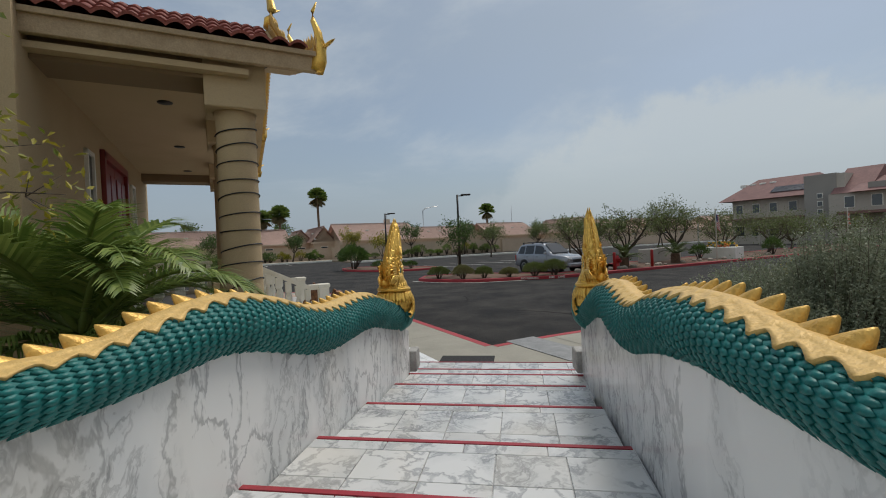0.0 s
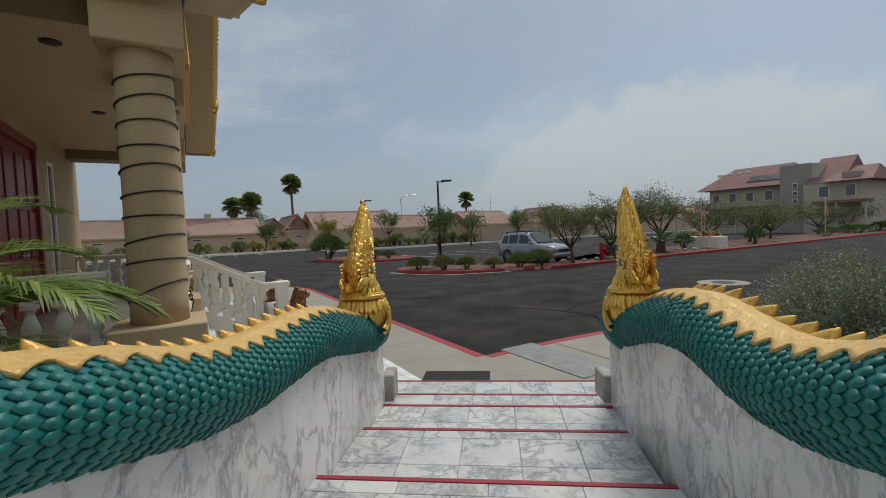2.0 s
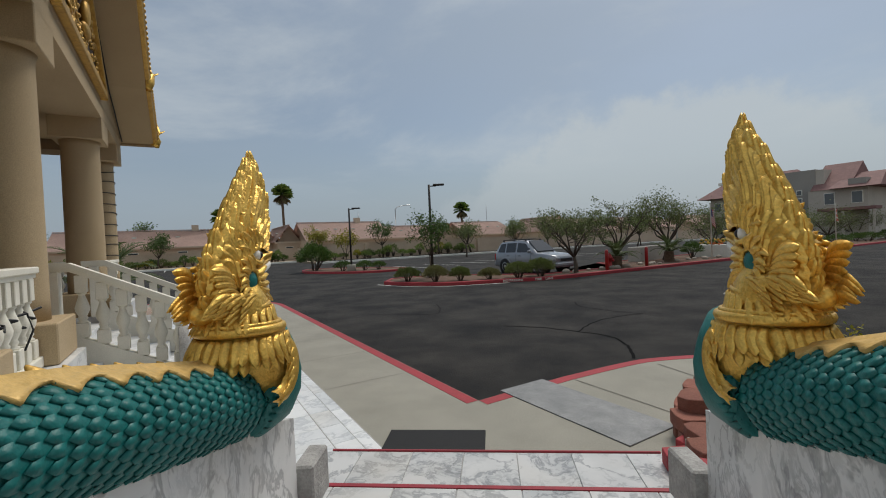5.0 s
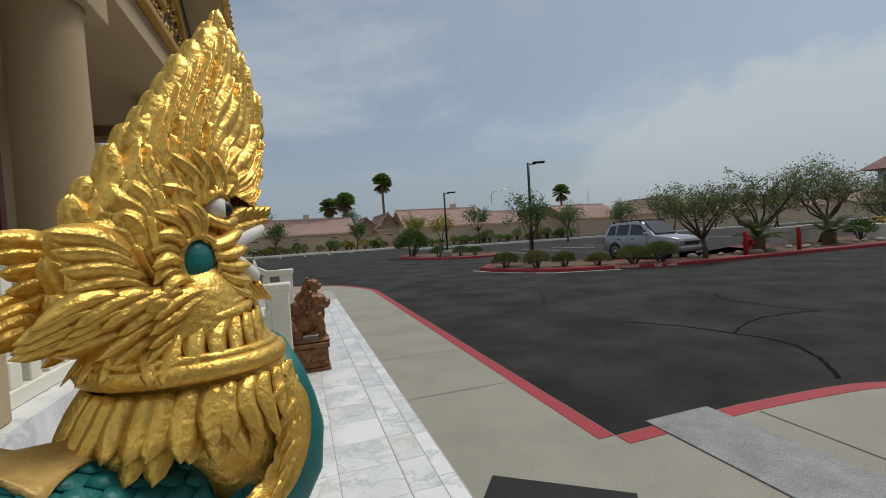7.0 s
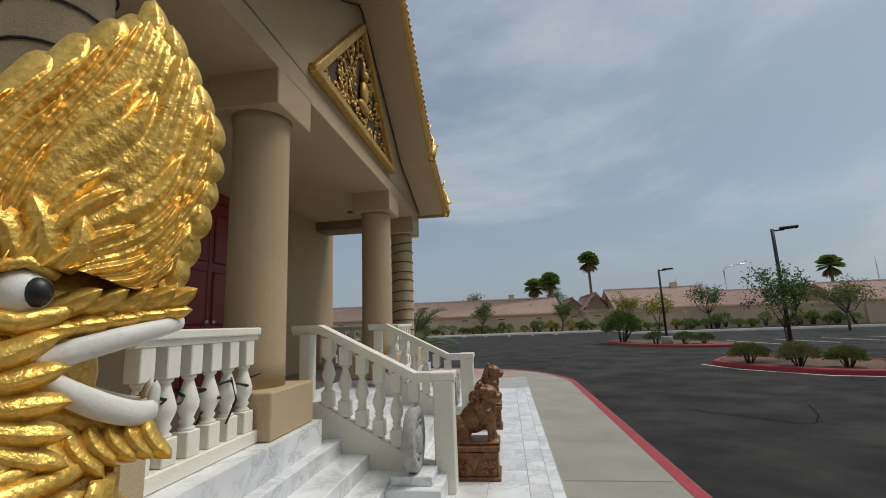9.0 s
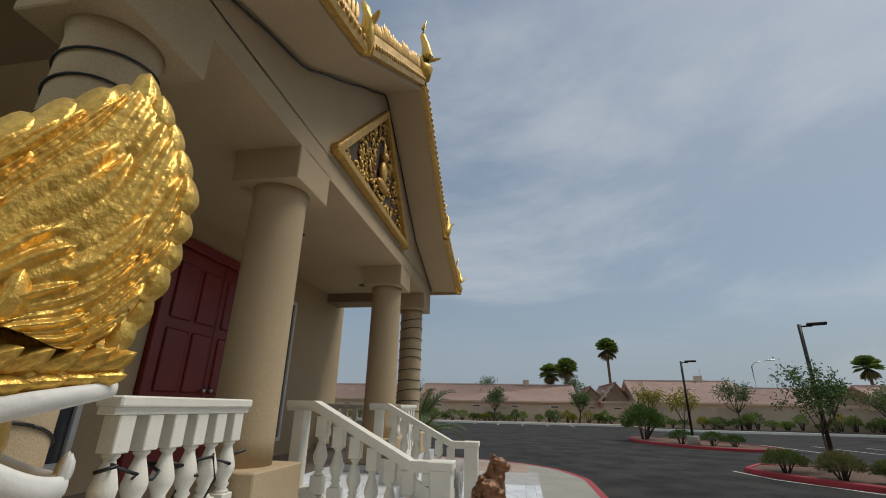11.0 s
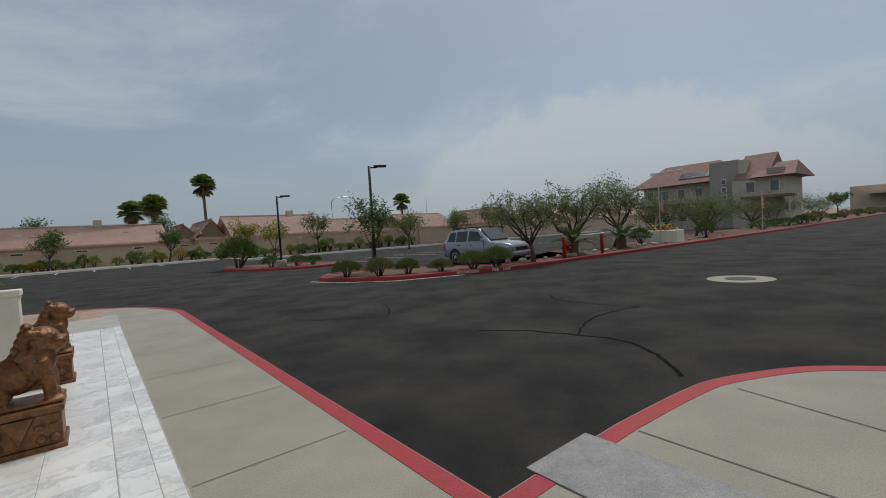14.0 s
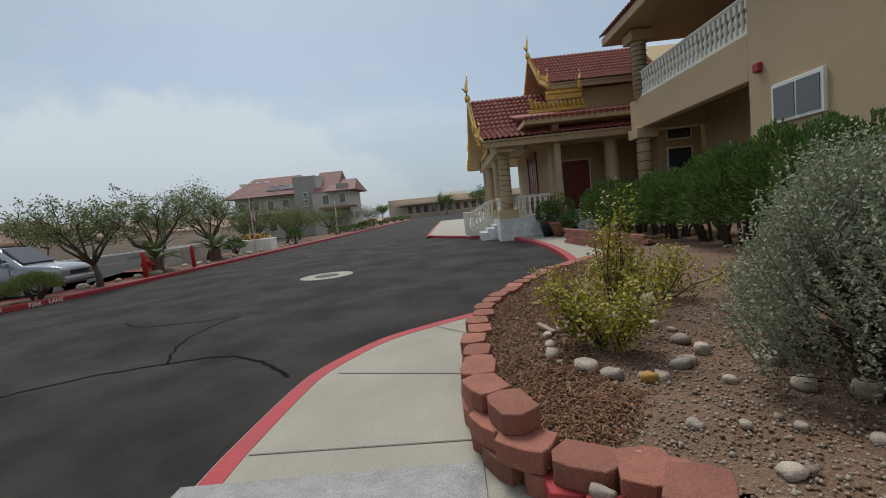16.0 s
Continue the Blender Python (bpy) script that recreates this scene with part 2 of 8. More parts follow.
def marble_material(name, base=(0.62, 0.62, 0.61), vein=(0.17, 0.18, 0.19), warm=(0.62, 0.56, 0.46), rough=0.22, grain=None):
    m = bpy.data.materials.new(name)
    m.use_nodes = True
    nt = m.node_tree
    N, L = nt.nodes, nt.links
    b = N["Principled BSDF"]
    b.inputs["Roughness"].default_value = rough
    geo = N.new("ShaderNodeNewGeometry")
    oi = N.new("ShaderNodeObjectInfo")
    sh = N.new("ShaderNodeVectorMath")
    sh.operation = "MULTIPLY_ADD"
    cx = N.new("ShaderNodeCombineXYZ")
    for k in range(3):
        L.new(oi.outputs["Random"], cx.inputs[k])
    L.new(cx.outputs[0], sh.inputs[0])
    sh.inputs[1].default_value = (23.0, 17.0, 31.0)
    L.new(geo.outputs["Position"], sh.inputs[2])
    pos = sh.outputs[0]
    if grain:
        slant = N.new("ShaderNodeMapping")
        slant.inputs["Rotation"].default_value = (0.75, 0.35, 0.3)
        slant.inputs["Scale"].default_value = grain
        L.new(pos, slant.inputs[0])
        pos = slant.outputs[0]
    warp = N.new("ShaderNodeTexNoise")
    warp.inputs["Scale"].default_value, warp.inputs["Detail"].default_value = 2.2, 5
    L.new(pos, warp.inputs["Vector"])
    add = N.new("ShaderNodeVectorMath")
    add.operation = "MULTIPLY_ADD"
    L.new(warp.outputs["Color"], add.inputs[0])
    add.inputs[1].default_value = (0.6, 0.6, 0.6)
    L.new(pos, add.inputs[2])

    def veins(scale, width):
        n = N.new("ShaderNodeTexNoise")
        n.inputs["Scale"].default_value, n.inputs["Detail"].default_value, n.inputs["Roughness"].default_value = scale, 5, 0.62
        L.new(add.outputs[0], n.inputs["Vector"])
        d = N.new("ShaderNodeMath")
        d.operation = "SUBTRACT"
        d.inputs[1].default_value = 0.5
        L.new(n.outputs["Fac"], d.inputs[0])
        a = N.new("ShaderNodeMath")
        a.operation = "ABSOLUTE"
        L.new(d.outputs[0], a.inputs[0])
        r = N.new("ShaderNodeMapRange")
        r.interpolation_type = "SMOOTHSTEP"
        r.inputs["From Min"].default_value, r.inputs["From Max"].default_value = 0.0, width
        r.inputs["To Min"].default_value, r.inputs["To Max"].default_value = 1.0, 0.0
        L.new(a.outputs[0], r.inputs[0])
        return r.outputs[0]

    v1, v2 = veins(1.7, 0.035), veins(4.5, 0.05)
    patch = N.new("ShaderNodeTexNoise")
    patch.inputs["Scale"].default_value, patch.inputs["Detail"].default_value = 1.6, 4
    L.new(pos, patch.inputs["Vector"])
    pr = N.new("ShaderNodeMapRange")
    pr.inputs["From Min"].default_value, pr.inputs["From Max"].default_value = 0.42, 0.66
    L.new(patch.outputs["Fac"], pr.inputs[0])

    def mix(f, a, c, k):
        mu = N.new("ShaderNodeMath")
        mu.operation = "MULTIPLY"
        mu.inputs[1].default_value = k
        L.new(f, mu.inputs[0])
        x = N.new("ShaderNodeMix")
        x.data_type = "RGBA"
        L.new(mu.outputs[0], x.inputs["Factor"])
        if hasattr(a, "links"):
            L.new(a, x.inputs["A"])
        else:
            x.inputs["A"].default_value = (*a, 1)
        x.inputs["B"].default_value = (*c, 1)
        return x.outputs["Result"]

    c = mix(pr.outputs[0], base, (base[0] * 0.72, base[1] * 0.74, base[2] * 0.76), 0.8)
    gate = N.new("ShaderNodeMath")
    gate.operation = "MULTIPLY"
    L.new(v2, gate.inputs[0])
    L.new(pr.outputs[0], gate.inputs[1])
    c = mix(gate.outputs[0], c, vein, 0.55)
    c = mix(v1, c, vein, 0.55)
    wn2 = N.new("ShaderNodeTexNoise")
    wn2.inputs["Scale"].default_value, wn2.inputs["Detail"].default_value = 0.9, 3
    L.new(pos, wn2.inputs["Vector"])
    wr = N.new("ShaderNodeMapRange")
    wr.inputs["From Min"].default_value, wr.inputs["From Max"].default_value = 0.52, 0.7
    L.new(wn2.outputs["Fac"], wr.inputs[0])
    c = mix(wr.outputs[0], c, warm, 0.3)
    L.new(c, b.inputs["Base Color"])
    return m


MARBLE = marble_material("veined_white_marble")
MARBLE_WALL = marble_material("veined_marble_cladding", base=(0.80, 0.80, 0.79), vein=(0.17, 0.18, 0.19), rough=0.25, grain=(1.4, 1.4, 0.75))
MARBLE_STEP = marble_material("white_marble_step", base=(0.80, 0.81, 0.81), vein=(0.42, 0.44, 0.46), rough=0.3)
CONCRETE = material("pavement_concrete", (0.335, 0.32, 0.27), 0.85, vary=(0.255, 0.245, 0.205), scale=1.3, amount=0.8, fine=90, fine_amount=0.2, bump=0.25, bump_scale=220)
ASPHALT = material("dark_asphalt", (0.019, 0.019, 0.0195), 0.9, vary=(0.060, 0.056, 0.051), scale=0.75, amount=0.9, fine=160, fine_amount=0.55, bump=0.6, bump_scale=260, spec=0.18)
KERB_RED = material("red_kerb_paint", (0.37, 0.03, 0.042), 0.7, vary=(0.27, 0.035, 0.04), scale=4, amount=0.7, fine=70, fine_amount=0.2, bump=0.2)
RED_LINE = material("red_step_paint", (0.33, 0.02, 0.035), 0.5, vary=(0.2, 0.03, 0.03), scale=8)
STUCCO = material("tan_stucco", (0.50, 0.38, 0.23), 0.9, vary=(0.44, 0.33, 0.195), scale=1.2, amount=0.6, fine=120, fine_amount=0.18, bump=0.35, bump_scale=260)
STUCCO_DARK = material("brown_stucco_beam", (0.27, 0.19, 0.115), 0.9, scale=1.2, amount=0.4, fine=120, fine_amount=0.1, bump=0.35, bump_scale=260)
FASCIA = material("painted_timber_fascia", (0.42, 0.31, 0.19), 0.7, vary=(0.30, 0.21, 0.12), scale=6, amount=0.7, fine=50, bump=0.2)
ROOF_TILE = material("red_clay_tile", (0.27, 0.075, 0.055), 0.75, vary=(0.19, 0.05, 0.04), scale=2.5, amount=0.9, fine=30, fine_amount=0.25, bump=0.3, random_tint=0.2)
GOLD = material("gold_leaf_paint", (0.84, 0.54, 0.12), 0.36, metal=0.6, vary=(0.68, 0.40, 0.075), scale=14, amount=0.8, fine=90, fine_amount=0.18, bump=0.30, bump_scale=55)
GOLD_TRIM = material("dull_gold_trim", (0.62, 0.38, 0.09), 0.45, metal=0.5, vary=(0.40, 0.22, 0.05), scale=12, amount=0.8, bump=0.3)
GOLD_BAND = material("ochre_gold_band", (0.66, 0.44, 0.15), 0.5, metal=0.15, vary=(0.54, 0.34, 0.10), scale=9, amount=0.6, bump=0.25, bump_scale=70)
GOLD_FIN = material("worn_gold_fin", (0.72, 0.45, 0.11), 0.42, metal=0.35, vary=(0.52, 0.30, 0.06), scale=12, amount=0.8, fine=60, fine_amount=0.15, bump=0.3, bump_scale=60)
TEAL = material("teal_gloss_paint", (0.004, 0.155, 0.145), 0.48, vary=(0.003, 0.115, 0.11), scale=7, amount=0.7, fine=50, fine_amount=0.15, bump=0.15, bump_scale=90)
WHITE_PAINT = material("white_paint", (0.80, 0.79, 0.74), 0.5, vary=(0.68, 0.66, 0.58), scale=3, amount=0.6, fine=60, fine_amount=0.05, bump=0.1)
BALUSTER = material("cream_white_cast_stone", (0.80, 0.77, 0.67), 0.6, vary=(0.70, 0.67, 0.56), scale=4, amount=0.6, fine=80, fine_amount=0.06, bump=0.12)
BLACK = material("black_paint", (0.012, 0.012, 0.013), 0.45)
RUBBER = material("black_rubber_mat", (0.012, 0.012, 0.013), 0.8, bump=0.3, bump_scale=200)
BRONZE = material("brown_bronze_lion", (0.26, 0.115, 0.045), 0.42, metal=0.35, vary=(0.09, 0.04, 0.018), scale=14, amount=0.9, fine=60, fine_amount=0.25, bump=0.5, bump_scale=45)
DOOR_RED = material("dark_red_door", (0.21, 0.022, 0.02), 0.4, vary=(0.15, 0.016, 0.015), scale=2.5, amount=0.6, fine=40)
GLASS_DARK = material("dark_window_glass", (0.05, 0.06, 0.07), 0.06, spec=0.8, fine_amount=0.0, amount=0.0)
STEEL = material("dark_bronze_pole", (0.025, 0.02, 0.018), 0.5, metal=0.3)
PLATE = material("galvanised_tread_plate", (0.20, 0.205, 0.205), 0.55, metal=0.5, vary=(0.30, 0.30, 0.30), scale=5, amount=0.8, fine=120, fine_amount=0.3, bump=0.4, bump_scale=120)
BLOCK = material("red_concrete_block", (0.33, 0.135, 0.095), 0.9, vary=(0.24, 0.095, 0.07), scale=7, amount=0.8, fine=90, fine_amount=0.2, bump=0.6, bump_scale=130, random_tint=0.2)
SOIL = material("red_brown_soil", (0.175, 0.105, 0.07), 0.95, vary=(0.10, 0.06, 0.04), scale=5, amount=0.9, fine=130, fine_amount=0.4, bump=0.8, bump_scale=110)
DESERT = material("pale_desert_ground", (0.30, 0.24, 0.17), 0.95, vary=(0.2, 0.16, 0.11), scale=0.3, amount=0.8, fine=40, fine_amount=0.2)
ROCK_LIGHT = material("pale_stone", (0.42, 0.37, 0.31), 0.85, vary=(0.28, 0.23, 0.19), scale=18, amount=0.8, fine=120, bump=0.4, random_tint=0.3)
MULCH = material("brown_bark_mulch", (0.135, 0.06, 0.035), 0.9, vary=(0.055, 0.028, 0.018), scale=30, amount=0.9, fine=90, bump=0.3)
WALL_PINK = material("pinkish_block_wall", (0.58, 0.45, 0.34), 0.9, vary=(0.50, 0.38, 0.29), scale=0.6, amount=0.7, fine=8, fine_amount=0.06)
ROOF_PINK = material("faded_pink_roof_tile", (0.56, 0.40, 0.34), 0.85, vary=(0.46, 0.32, 0.27), scale=0.8, amount=0.7, fine=6, fine_amount=0.12)
HOUSE = material("beige_house_stucco", (0.58, 0.46, 0.35), 0.9, scale=0.5, amount=0.3)
GREY_HOUSE = material("grey_stucco", (0.50, 0.455, 0.40), 0.9, scale=0.4, amount=0.3, fine=4, fine_amount=0.05)
GREY_DARK = material("dark_grey_stucco", (0.33, 0.31, 0.285), 0.9, scale=0.4, amount=0.3)
CAR_PAINT = material("silver_blue_car_paint", (0.33, 0.35, 0.385), 0.27, metal=0.4, amount=0.2, fine_amount=0.03, clear=0.6)
CAR_GREY = material("grey_plastic_trim", (0.20, 0.205, 0.21), 0.5)
CAR_GLASS = material("tinted_car_glass", (0.012, 0.014, 0.017), 0.05, spec=0.9, amount=0)
TYRE = material("tyre_rubber", (0.015, 0.015, 0.015), 0.8)
ALLOY = material("alloy_rim", (0.5, 0.5, 0.5), 0.35, metal=0.9)
HYDRANT_RED = material("red_hydrant_paint", (0.42, 0.02, 0.02), 0.4, vary=(0.3, 0.02, 0.02), scale=9)
BARK = material("tree_bark", (0.10, 0.075, 0.055), 0.9, vary=(0.05, 0.036, 0.027), scale=14, amount=0.9, bump=0.6, bump_scale=50)
PALM_BARK = material("palm_trunk_bark", (0.19, 0.125, 0.08), 0.95, vary=(0.09, 0.055, 0.035), scale=9, amount=0.9, bump=0.7, bump_scale=30)


def leaf_material(name, base, vary, rough=0.55):
    m = bpy.data.materials.new(name)
    m.use_nodes = True
    N, L = m.node_tree.nodes, m.node_tree.links
    b = N["Principled BSDF"]
    b.inputs["Roughness"].default_value = rough
    geo = N.new("ShaderNodeNewGeometry")
    mix = N.new("ShaderNodeMix")
    mix.data_type = "RGBA"
    mix.inputs["A"].default_value, mix.inputs["B"].default_value = (*base, 1), (*vary, 1)
    L.new(geo.outputs["Random Per Island"], mix.inputs["Factor"])
    L.new(mix.outputs["Result"], b.inputs["Base Color"])
    tr = N.new("ShaderNodeBsdfTranslucent")
    L.new(mix.outputs["Result"], tr.inputs["Color"])
    ms = N.new("ShaderNodeMixShader")
    ms.inputs[0].default_value = 0.25
    L.new(b.outputs[0], ms.inputs[1])
    L.new(tr.outputs[0], ms.inputs[2])
    L.new(ms.outputs[0], N["Material Output"].inputs[0])
    return m


LEAF_SAGE = leaf_material("grey_green_sage_leaf", (0.17, 0.20, 0.12), (0.32, 0.35, 0.25))
LEAF_PALM = leaf_material("palm_frond_green", (0.09, 0.16, 0.03), (0.27, 0.34, 0.085), 0.42)
LEAF_PALM_DARK = leaf_material("dark_palm_frond", (0.08, 0.12, 0.035), (0.15, 0.19, 0.065))
LEAF_GREEN = leaf_material("shrub_leaf_green", (0.035, 0.085, 0.015), (0.12, 0.19, 0.04))
LEAF_OLIVE = leaf_material("olive_tree_leaf", (0.085, 0.125, 0.03), (0.19, 0.22, 0.07))
LEAF_DOME = leaf_material("dry_olive_dome_leaf", (0.13, 0.135, 0.045), (0.24, 0.23, 0.10))
LEAF_YELLOW = leaf_material("yellow_green_rose_leaf", (0.15, 0.19, 0.02), (0.42, 0.34, 0.035))
LEAF_DRY = leaf_material("dry_grass_stalk", (0.22, 0.18, 0.09), (0.14, 0.13, 0.06))

# ---------------------------------------------------------------- ground, road, pavements
TURN = 37.3
MB = pose(0, 0, 0, 0, 0, TURN)  # the temple's own axes: x towards the road, y along its front


def structure(name, bm, mat, label, category, m=None, smooth=False):
    ob = part(name, bm, mat, smooth=smooth)
    if m is not None:
        ob.matrix_world = m
    return tagged(ob, label, category, kind="structure")


bm = bm_new()
add_prism(bm, [(2500 * math.cos(k * math.pi / 16), 2500 * math.sin(k * math.pi / 16)) for k in range(32)], -1.5, -0.2)
structure("ground", bm, DESERT, "pale dry desert ground reaching the horizon", "ground")
bm = bm_new()
bmesh.ops.create_grid(bm, x_segments=1, y_segments=1, size=1)
bmesh.ops.transform(bm, matrix=Matrix.Translation((60, 27, -0.125)) @ Matrix.Diagonal((120, 31.0, 1, 1)), verts=bm.verts)
structure("road", bm, ASPHALT, "dark worn asphalt of the car park and drive", "road", MB)

# front kerb line, from the far end of the temple's pavement round to the second temple
KERB_LEFT = [(-6.0, 17.3), (-3.0, 17.2), (-0.6, 16.45), (0.95, 15.2), (1.66, 13.5), (1.765, 12.6), (1.765, 8.0), (1.765, 2.52)]
KERB_RIGHT = [(1.765, 2.52), (2.4, 2.53), (3.05, 2.53), (4.0, 2.46), (4.54, 2.34), (5.29, 1.93), (5.76, 1.38), (6.16, 0.78), (6.6, 0.15), (7.4, -0.55), (8.3, -1.05), (9.5, -1.4), (11.5, -1.7), (14.6, -1.83), (18.0, -1.5), (20.5, -0.6), (23.0, 0.9), (25.7, 2.2), (28.0, 2.5), (60.0, 2.5)]
left_line = smooth_line(KERB_LEFT[:6], 5)[:-1] + [Vector(p) for p in KERB_LEFT[5:]]
right_line = [Vector(p) for p in KERB_RIGHT[:3]] + smooth_line(KERB_RIGHT[2:], 5)[1:]
outline = [tuple(p) for p in left_line] + [tuple(p) for p in right_line[1:]]
bm = bm_new()
add_prism(bm, outline + [(60.0, -12.0), (-6.0, -12.0)], -0.19, 0.0)
pavement = structure("pavement", bm, CONCRETE, "pale broom-finished concrete pavement with cut joints", "pavement", MB)


def kerb(name, line, width, top, drop, label, side=1):
    """A painted kerb along a plan line: its top lies width metres inside, its face drops to the road."""
    bm = bm_new()
    n = len(line)
    rows = []
    for i, p in enumerate(line):
        d = (line[min(i + 1, n - 1)] - line[max(i - 1, 0)]).normalized()
        q = Vector((d.y, -d.x)) * side
        rows.append([bm.verts.new((*(p + q * 0.012), top - drop)), bm.verts.new((*(p + q * 0.012), top - 0.02)), bm.verts.new((*(p - q * 0.01), top + 0.004)), bm.verts.new((*(p - q * width), top + 0.004)), bm.verts.new((*(p - q * width), top - 0.03))])
    for a, b in zip(rows, rows[1:]):
        for k in range(4):
            bm.faces.new((a[k], a[k + 1], b[k + 1], b[k]))
    bmesh.ops.recalc_face_normals(bm, faces=bm.faces)
    return structure(name, bm, KERB_RED, label, "kerb", MB)


kerb("kerb_1", left_line, 0.15, 0.0, 0.15, "red-painted concrete kerb along the pavement", side=-1)
kerb("kerb_2", right_line, 0.15, 0.0, 0.15, "red-painted concrete kerb curving round the planter", side=-1)

# islands in the car park
ISLAND_1 = [(7.0, 17.2), (7.35, 15.9), (8.6, 14.1), (10.9, 13.1), (12.7, 12.3), (17.0, 12.05), (27.0, 11.7), (50.0, 11.2), (120.0, 11.0)]
isl1 = smooth_line(ISLAND_1, 5)
isl1_back = [Vector(p) for p in ((120.0, 16.5), (20.5, 16.5), (19.0, 13.5), (13.4, 13.6), (12.2, 15.6), (10.8, 18.2), (8.0, 18.6))]


def island(name, line, label):
    bm = bm_new()
    add_prism(bm, [tuple(p) for p in line], -0.14, 0.0)
    structure(name, bm, SOIL, label, "planting bed", MB)


island("planting_bed_1", isl1 + isl1_back, "brown soil bed of the long car-park island")
kerb("kerb_3", isl1, 0.16, 0.02, 0.16, "red-painted kerb of the car-park island, lettered fire lane", side=1)
kerb("kerb_4", isl1_back + [Vector((7.0, 17.2))], 0.16, 0.02, 0.16, "red-painted rear kerb of the car-park island", side=1)
isl2 = smooth_line([(7.0, 33.0), (6.8, 30.5), (8.2, 27.2), (10.3, 25.6), (12.6, 26.0), (12.6, 28.2), (10.0, 33.0), (8.0, 34.2), (7.0, 33.0)], 4)
island("planting_bed_2", isl2[:-1], "brown soil bed of the small car-park island")
kerb("kerb_5", isl2, 0.16, 0.02, 0.16, "red-painted kerb round the small island", side=1)
# far edge of the car park: pale kerb and raised bed in front of the boundary wall
bm = bm_new()
add_prism(bm, [(-60, 57.6), (12.0, 57.6), (12.0, 48.0), (140, 40.0), (140, 41.0), (13.0, 49.0), (13.0, 66), (-60, 66)], -0.19, 0.05)
structure("planting_bed_3", bm, DESERT, "gravel bed along the boundary wall", "planting bed", MB)
bm = bm_new()
for p, q in (((-60, 57.5), (12.0, 57.5)), ((12.0, 47.9), (140, 39.9))):
    d = (Vector(q) - Vector(p)).normalized()
    nn = Vector((-d.y, d.x)) * 0.5
    add_prism(bm, [tuple(Vector(p)), tuple(Vector(q)), tuple(Vector(q) + nn), tuple(Vector(p) + nn)], -0.19, 0.07)
structure("kerb_6", bm, WHITE_PAINT, "pale concrete kerb at the far side", "kerb", MB)

# manhole
bm = bm_new()
add_prism(bm, [(12.55 + 0.72 * math.cos(k * math.pi / 20), 4.6 + 0.72 * math.sin(k * math.pi / 20)) for k in range(40)], -0.15, -0.118)
mh = part("manhole_collar", bm, CONCRETE)
mh.matrix_world = MB
tagged(mh, "round pale concrete collar of a manhole in asphalt", "manhole", kind="thing")
bm = bm_new()
add_lathe(bm, [(0.33, -0.02), (0.33, 0.006), (0.3, 0.008)], 28)
lid = part("manhole_lid", bm, STEEL, mh, "dark cast-iron lid")
lid.location = (12.55, 4.6, -0.117)

# stairs: nosing line y, tread height
STEPS = [(1.93, 0.02), (1.27, 0.105), (0.72, 0.205), (0.0, 0.307), (-0.92, 0.433), (-1.91, 0.56), (-2.76, 0.69)]
stairs = empty("stairs", Matrix(), "wide shallow marble stairs with red-painted nosings", "stairs", kind="structure")
for i, (y, z) in enumerate(STEPS):
    back = STEPS[i + 1][0] if i + 1 < len(STEPS) else -9.0
    wid = 1.46 if i < 3 else 1.06
    if i == 0:
        bm = box_bm(-1.46, 1.46, back - 0.05, y, -0.19, z - 0.012)
    else:
        bm = box_bm(-wid, wid, back - 0.05, y, -0.19, z - 0.012, 0.004)
    part("step", bm, MARBLE, stairs)
    if i > 0:
        part("nosing_stripe", box_bm(-wid + 0.02, wid - 0.02, y - 0.032, y + 0.004, z - 0.028, z + 0.0035), RED_LINE, stairs, "worn red nosing stripe")
    else:
        part("nosing_stripe", box_bm(-1.3, 1.3, y - 0.012, y + 0.004, z - 0.028, z + 0.0025), RED_LINE, stairs, "worn red nosing stripe")

# wall profile: height of the wavy top along the stairs
WALL_TOP = [(-9.0, 1.5), (-6.2, 1.36), (-5.0, 1.5), (-4.4, 1.46), (-3.8, 1.40), (-3.45, 1.37), (-3.1, 1.39), (-2.8, 1.40), (-2.5, 1.34), (-2.2, 1.25), (-1.86, 1.15), (-1.5, 1.105), (-1.1, 1.11), (-0.8, 1.115), (-0.5, 1.08), (-0.2, 1.0), (0.1, 0.93), (0.45, 0.85), (0.76, 0.76)]

WALL_TOP_EAST = [(-9.0, 1.5), (-6.2, 1.36), (-5.0, 1.5), (-4.4, 1.46), (-3.8, 1.42), (-3.4, 1.40), (-3.04, 1.395), (-2.58, 1.335), (-2.19, 1.245), (-1.94, 1.165), (-1.64, 1.125), (-1.4, 1.138), (-1.175, 1.175), (-0.92, 1.195), (-0.69, 1.168), (-0.39, 1.117), (-0.19, 1.055), (0.065, 0.971), (0.39, 0.865), (0.76, 0.80)]


def wall_top(s, y):
    return interp(WALL_TOP if s < 0 else WALL_TOP_EAST, y)


def stair_wall(name, s):
    bm = bm_new()
    ys = list(np.arange(-9.0, 0.7501, 0.06)) + [0.76]
    rows = []
    for y in ys:
        zt = wall_top(s, y)
        xi = s * 1.055 if s < 0 else 1.05 + 0.065 * min(1.0, max(0.0, (y + 3) / 3))
        rows.append([bm.verts.new((xi, y, -0.19)), bm.verts.new((xi, y, zt)), bm.verts.new((s * 1.40, y, zt)), bm.verts.new((s * 1.40, y, -0.19))])
    for a, b in zip(rows, rows[1:]):
        for k in range(4):
            bm.faces.new((a[k], a[(k + 1) % 4], b[(k + 1) % 4], b[k]))
    bm.faces.new(rows[0])
    bm.faces.new(rows[-1][::-1])
    bmesh.ops.recalc_face_normals(bm, faces=bm.faces)
    return structure(name, bm, MARBLE_WALL, "grey-veined marble stair wall with a wavy top", "wall")


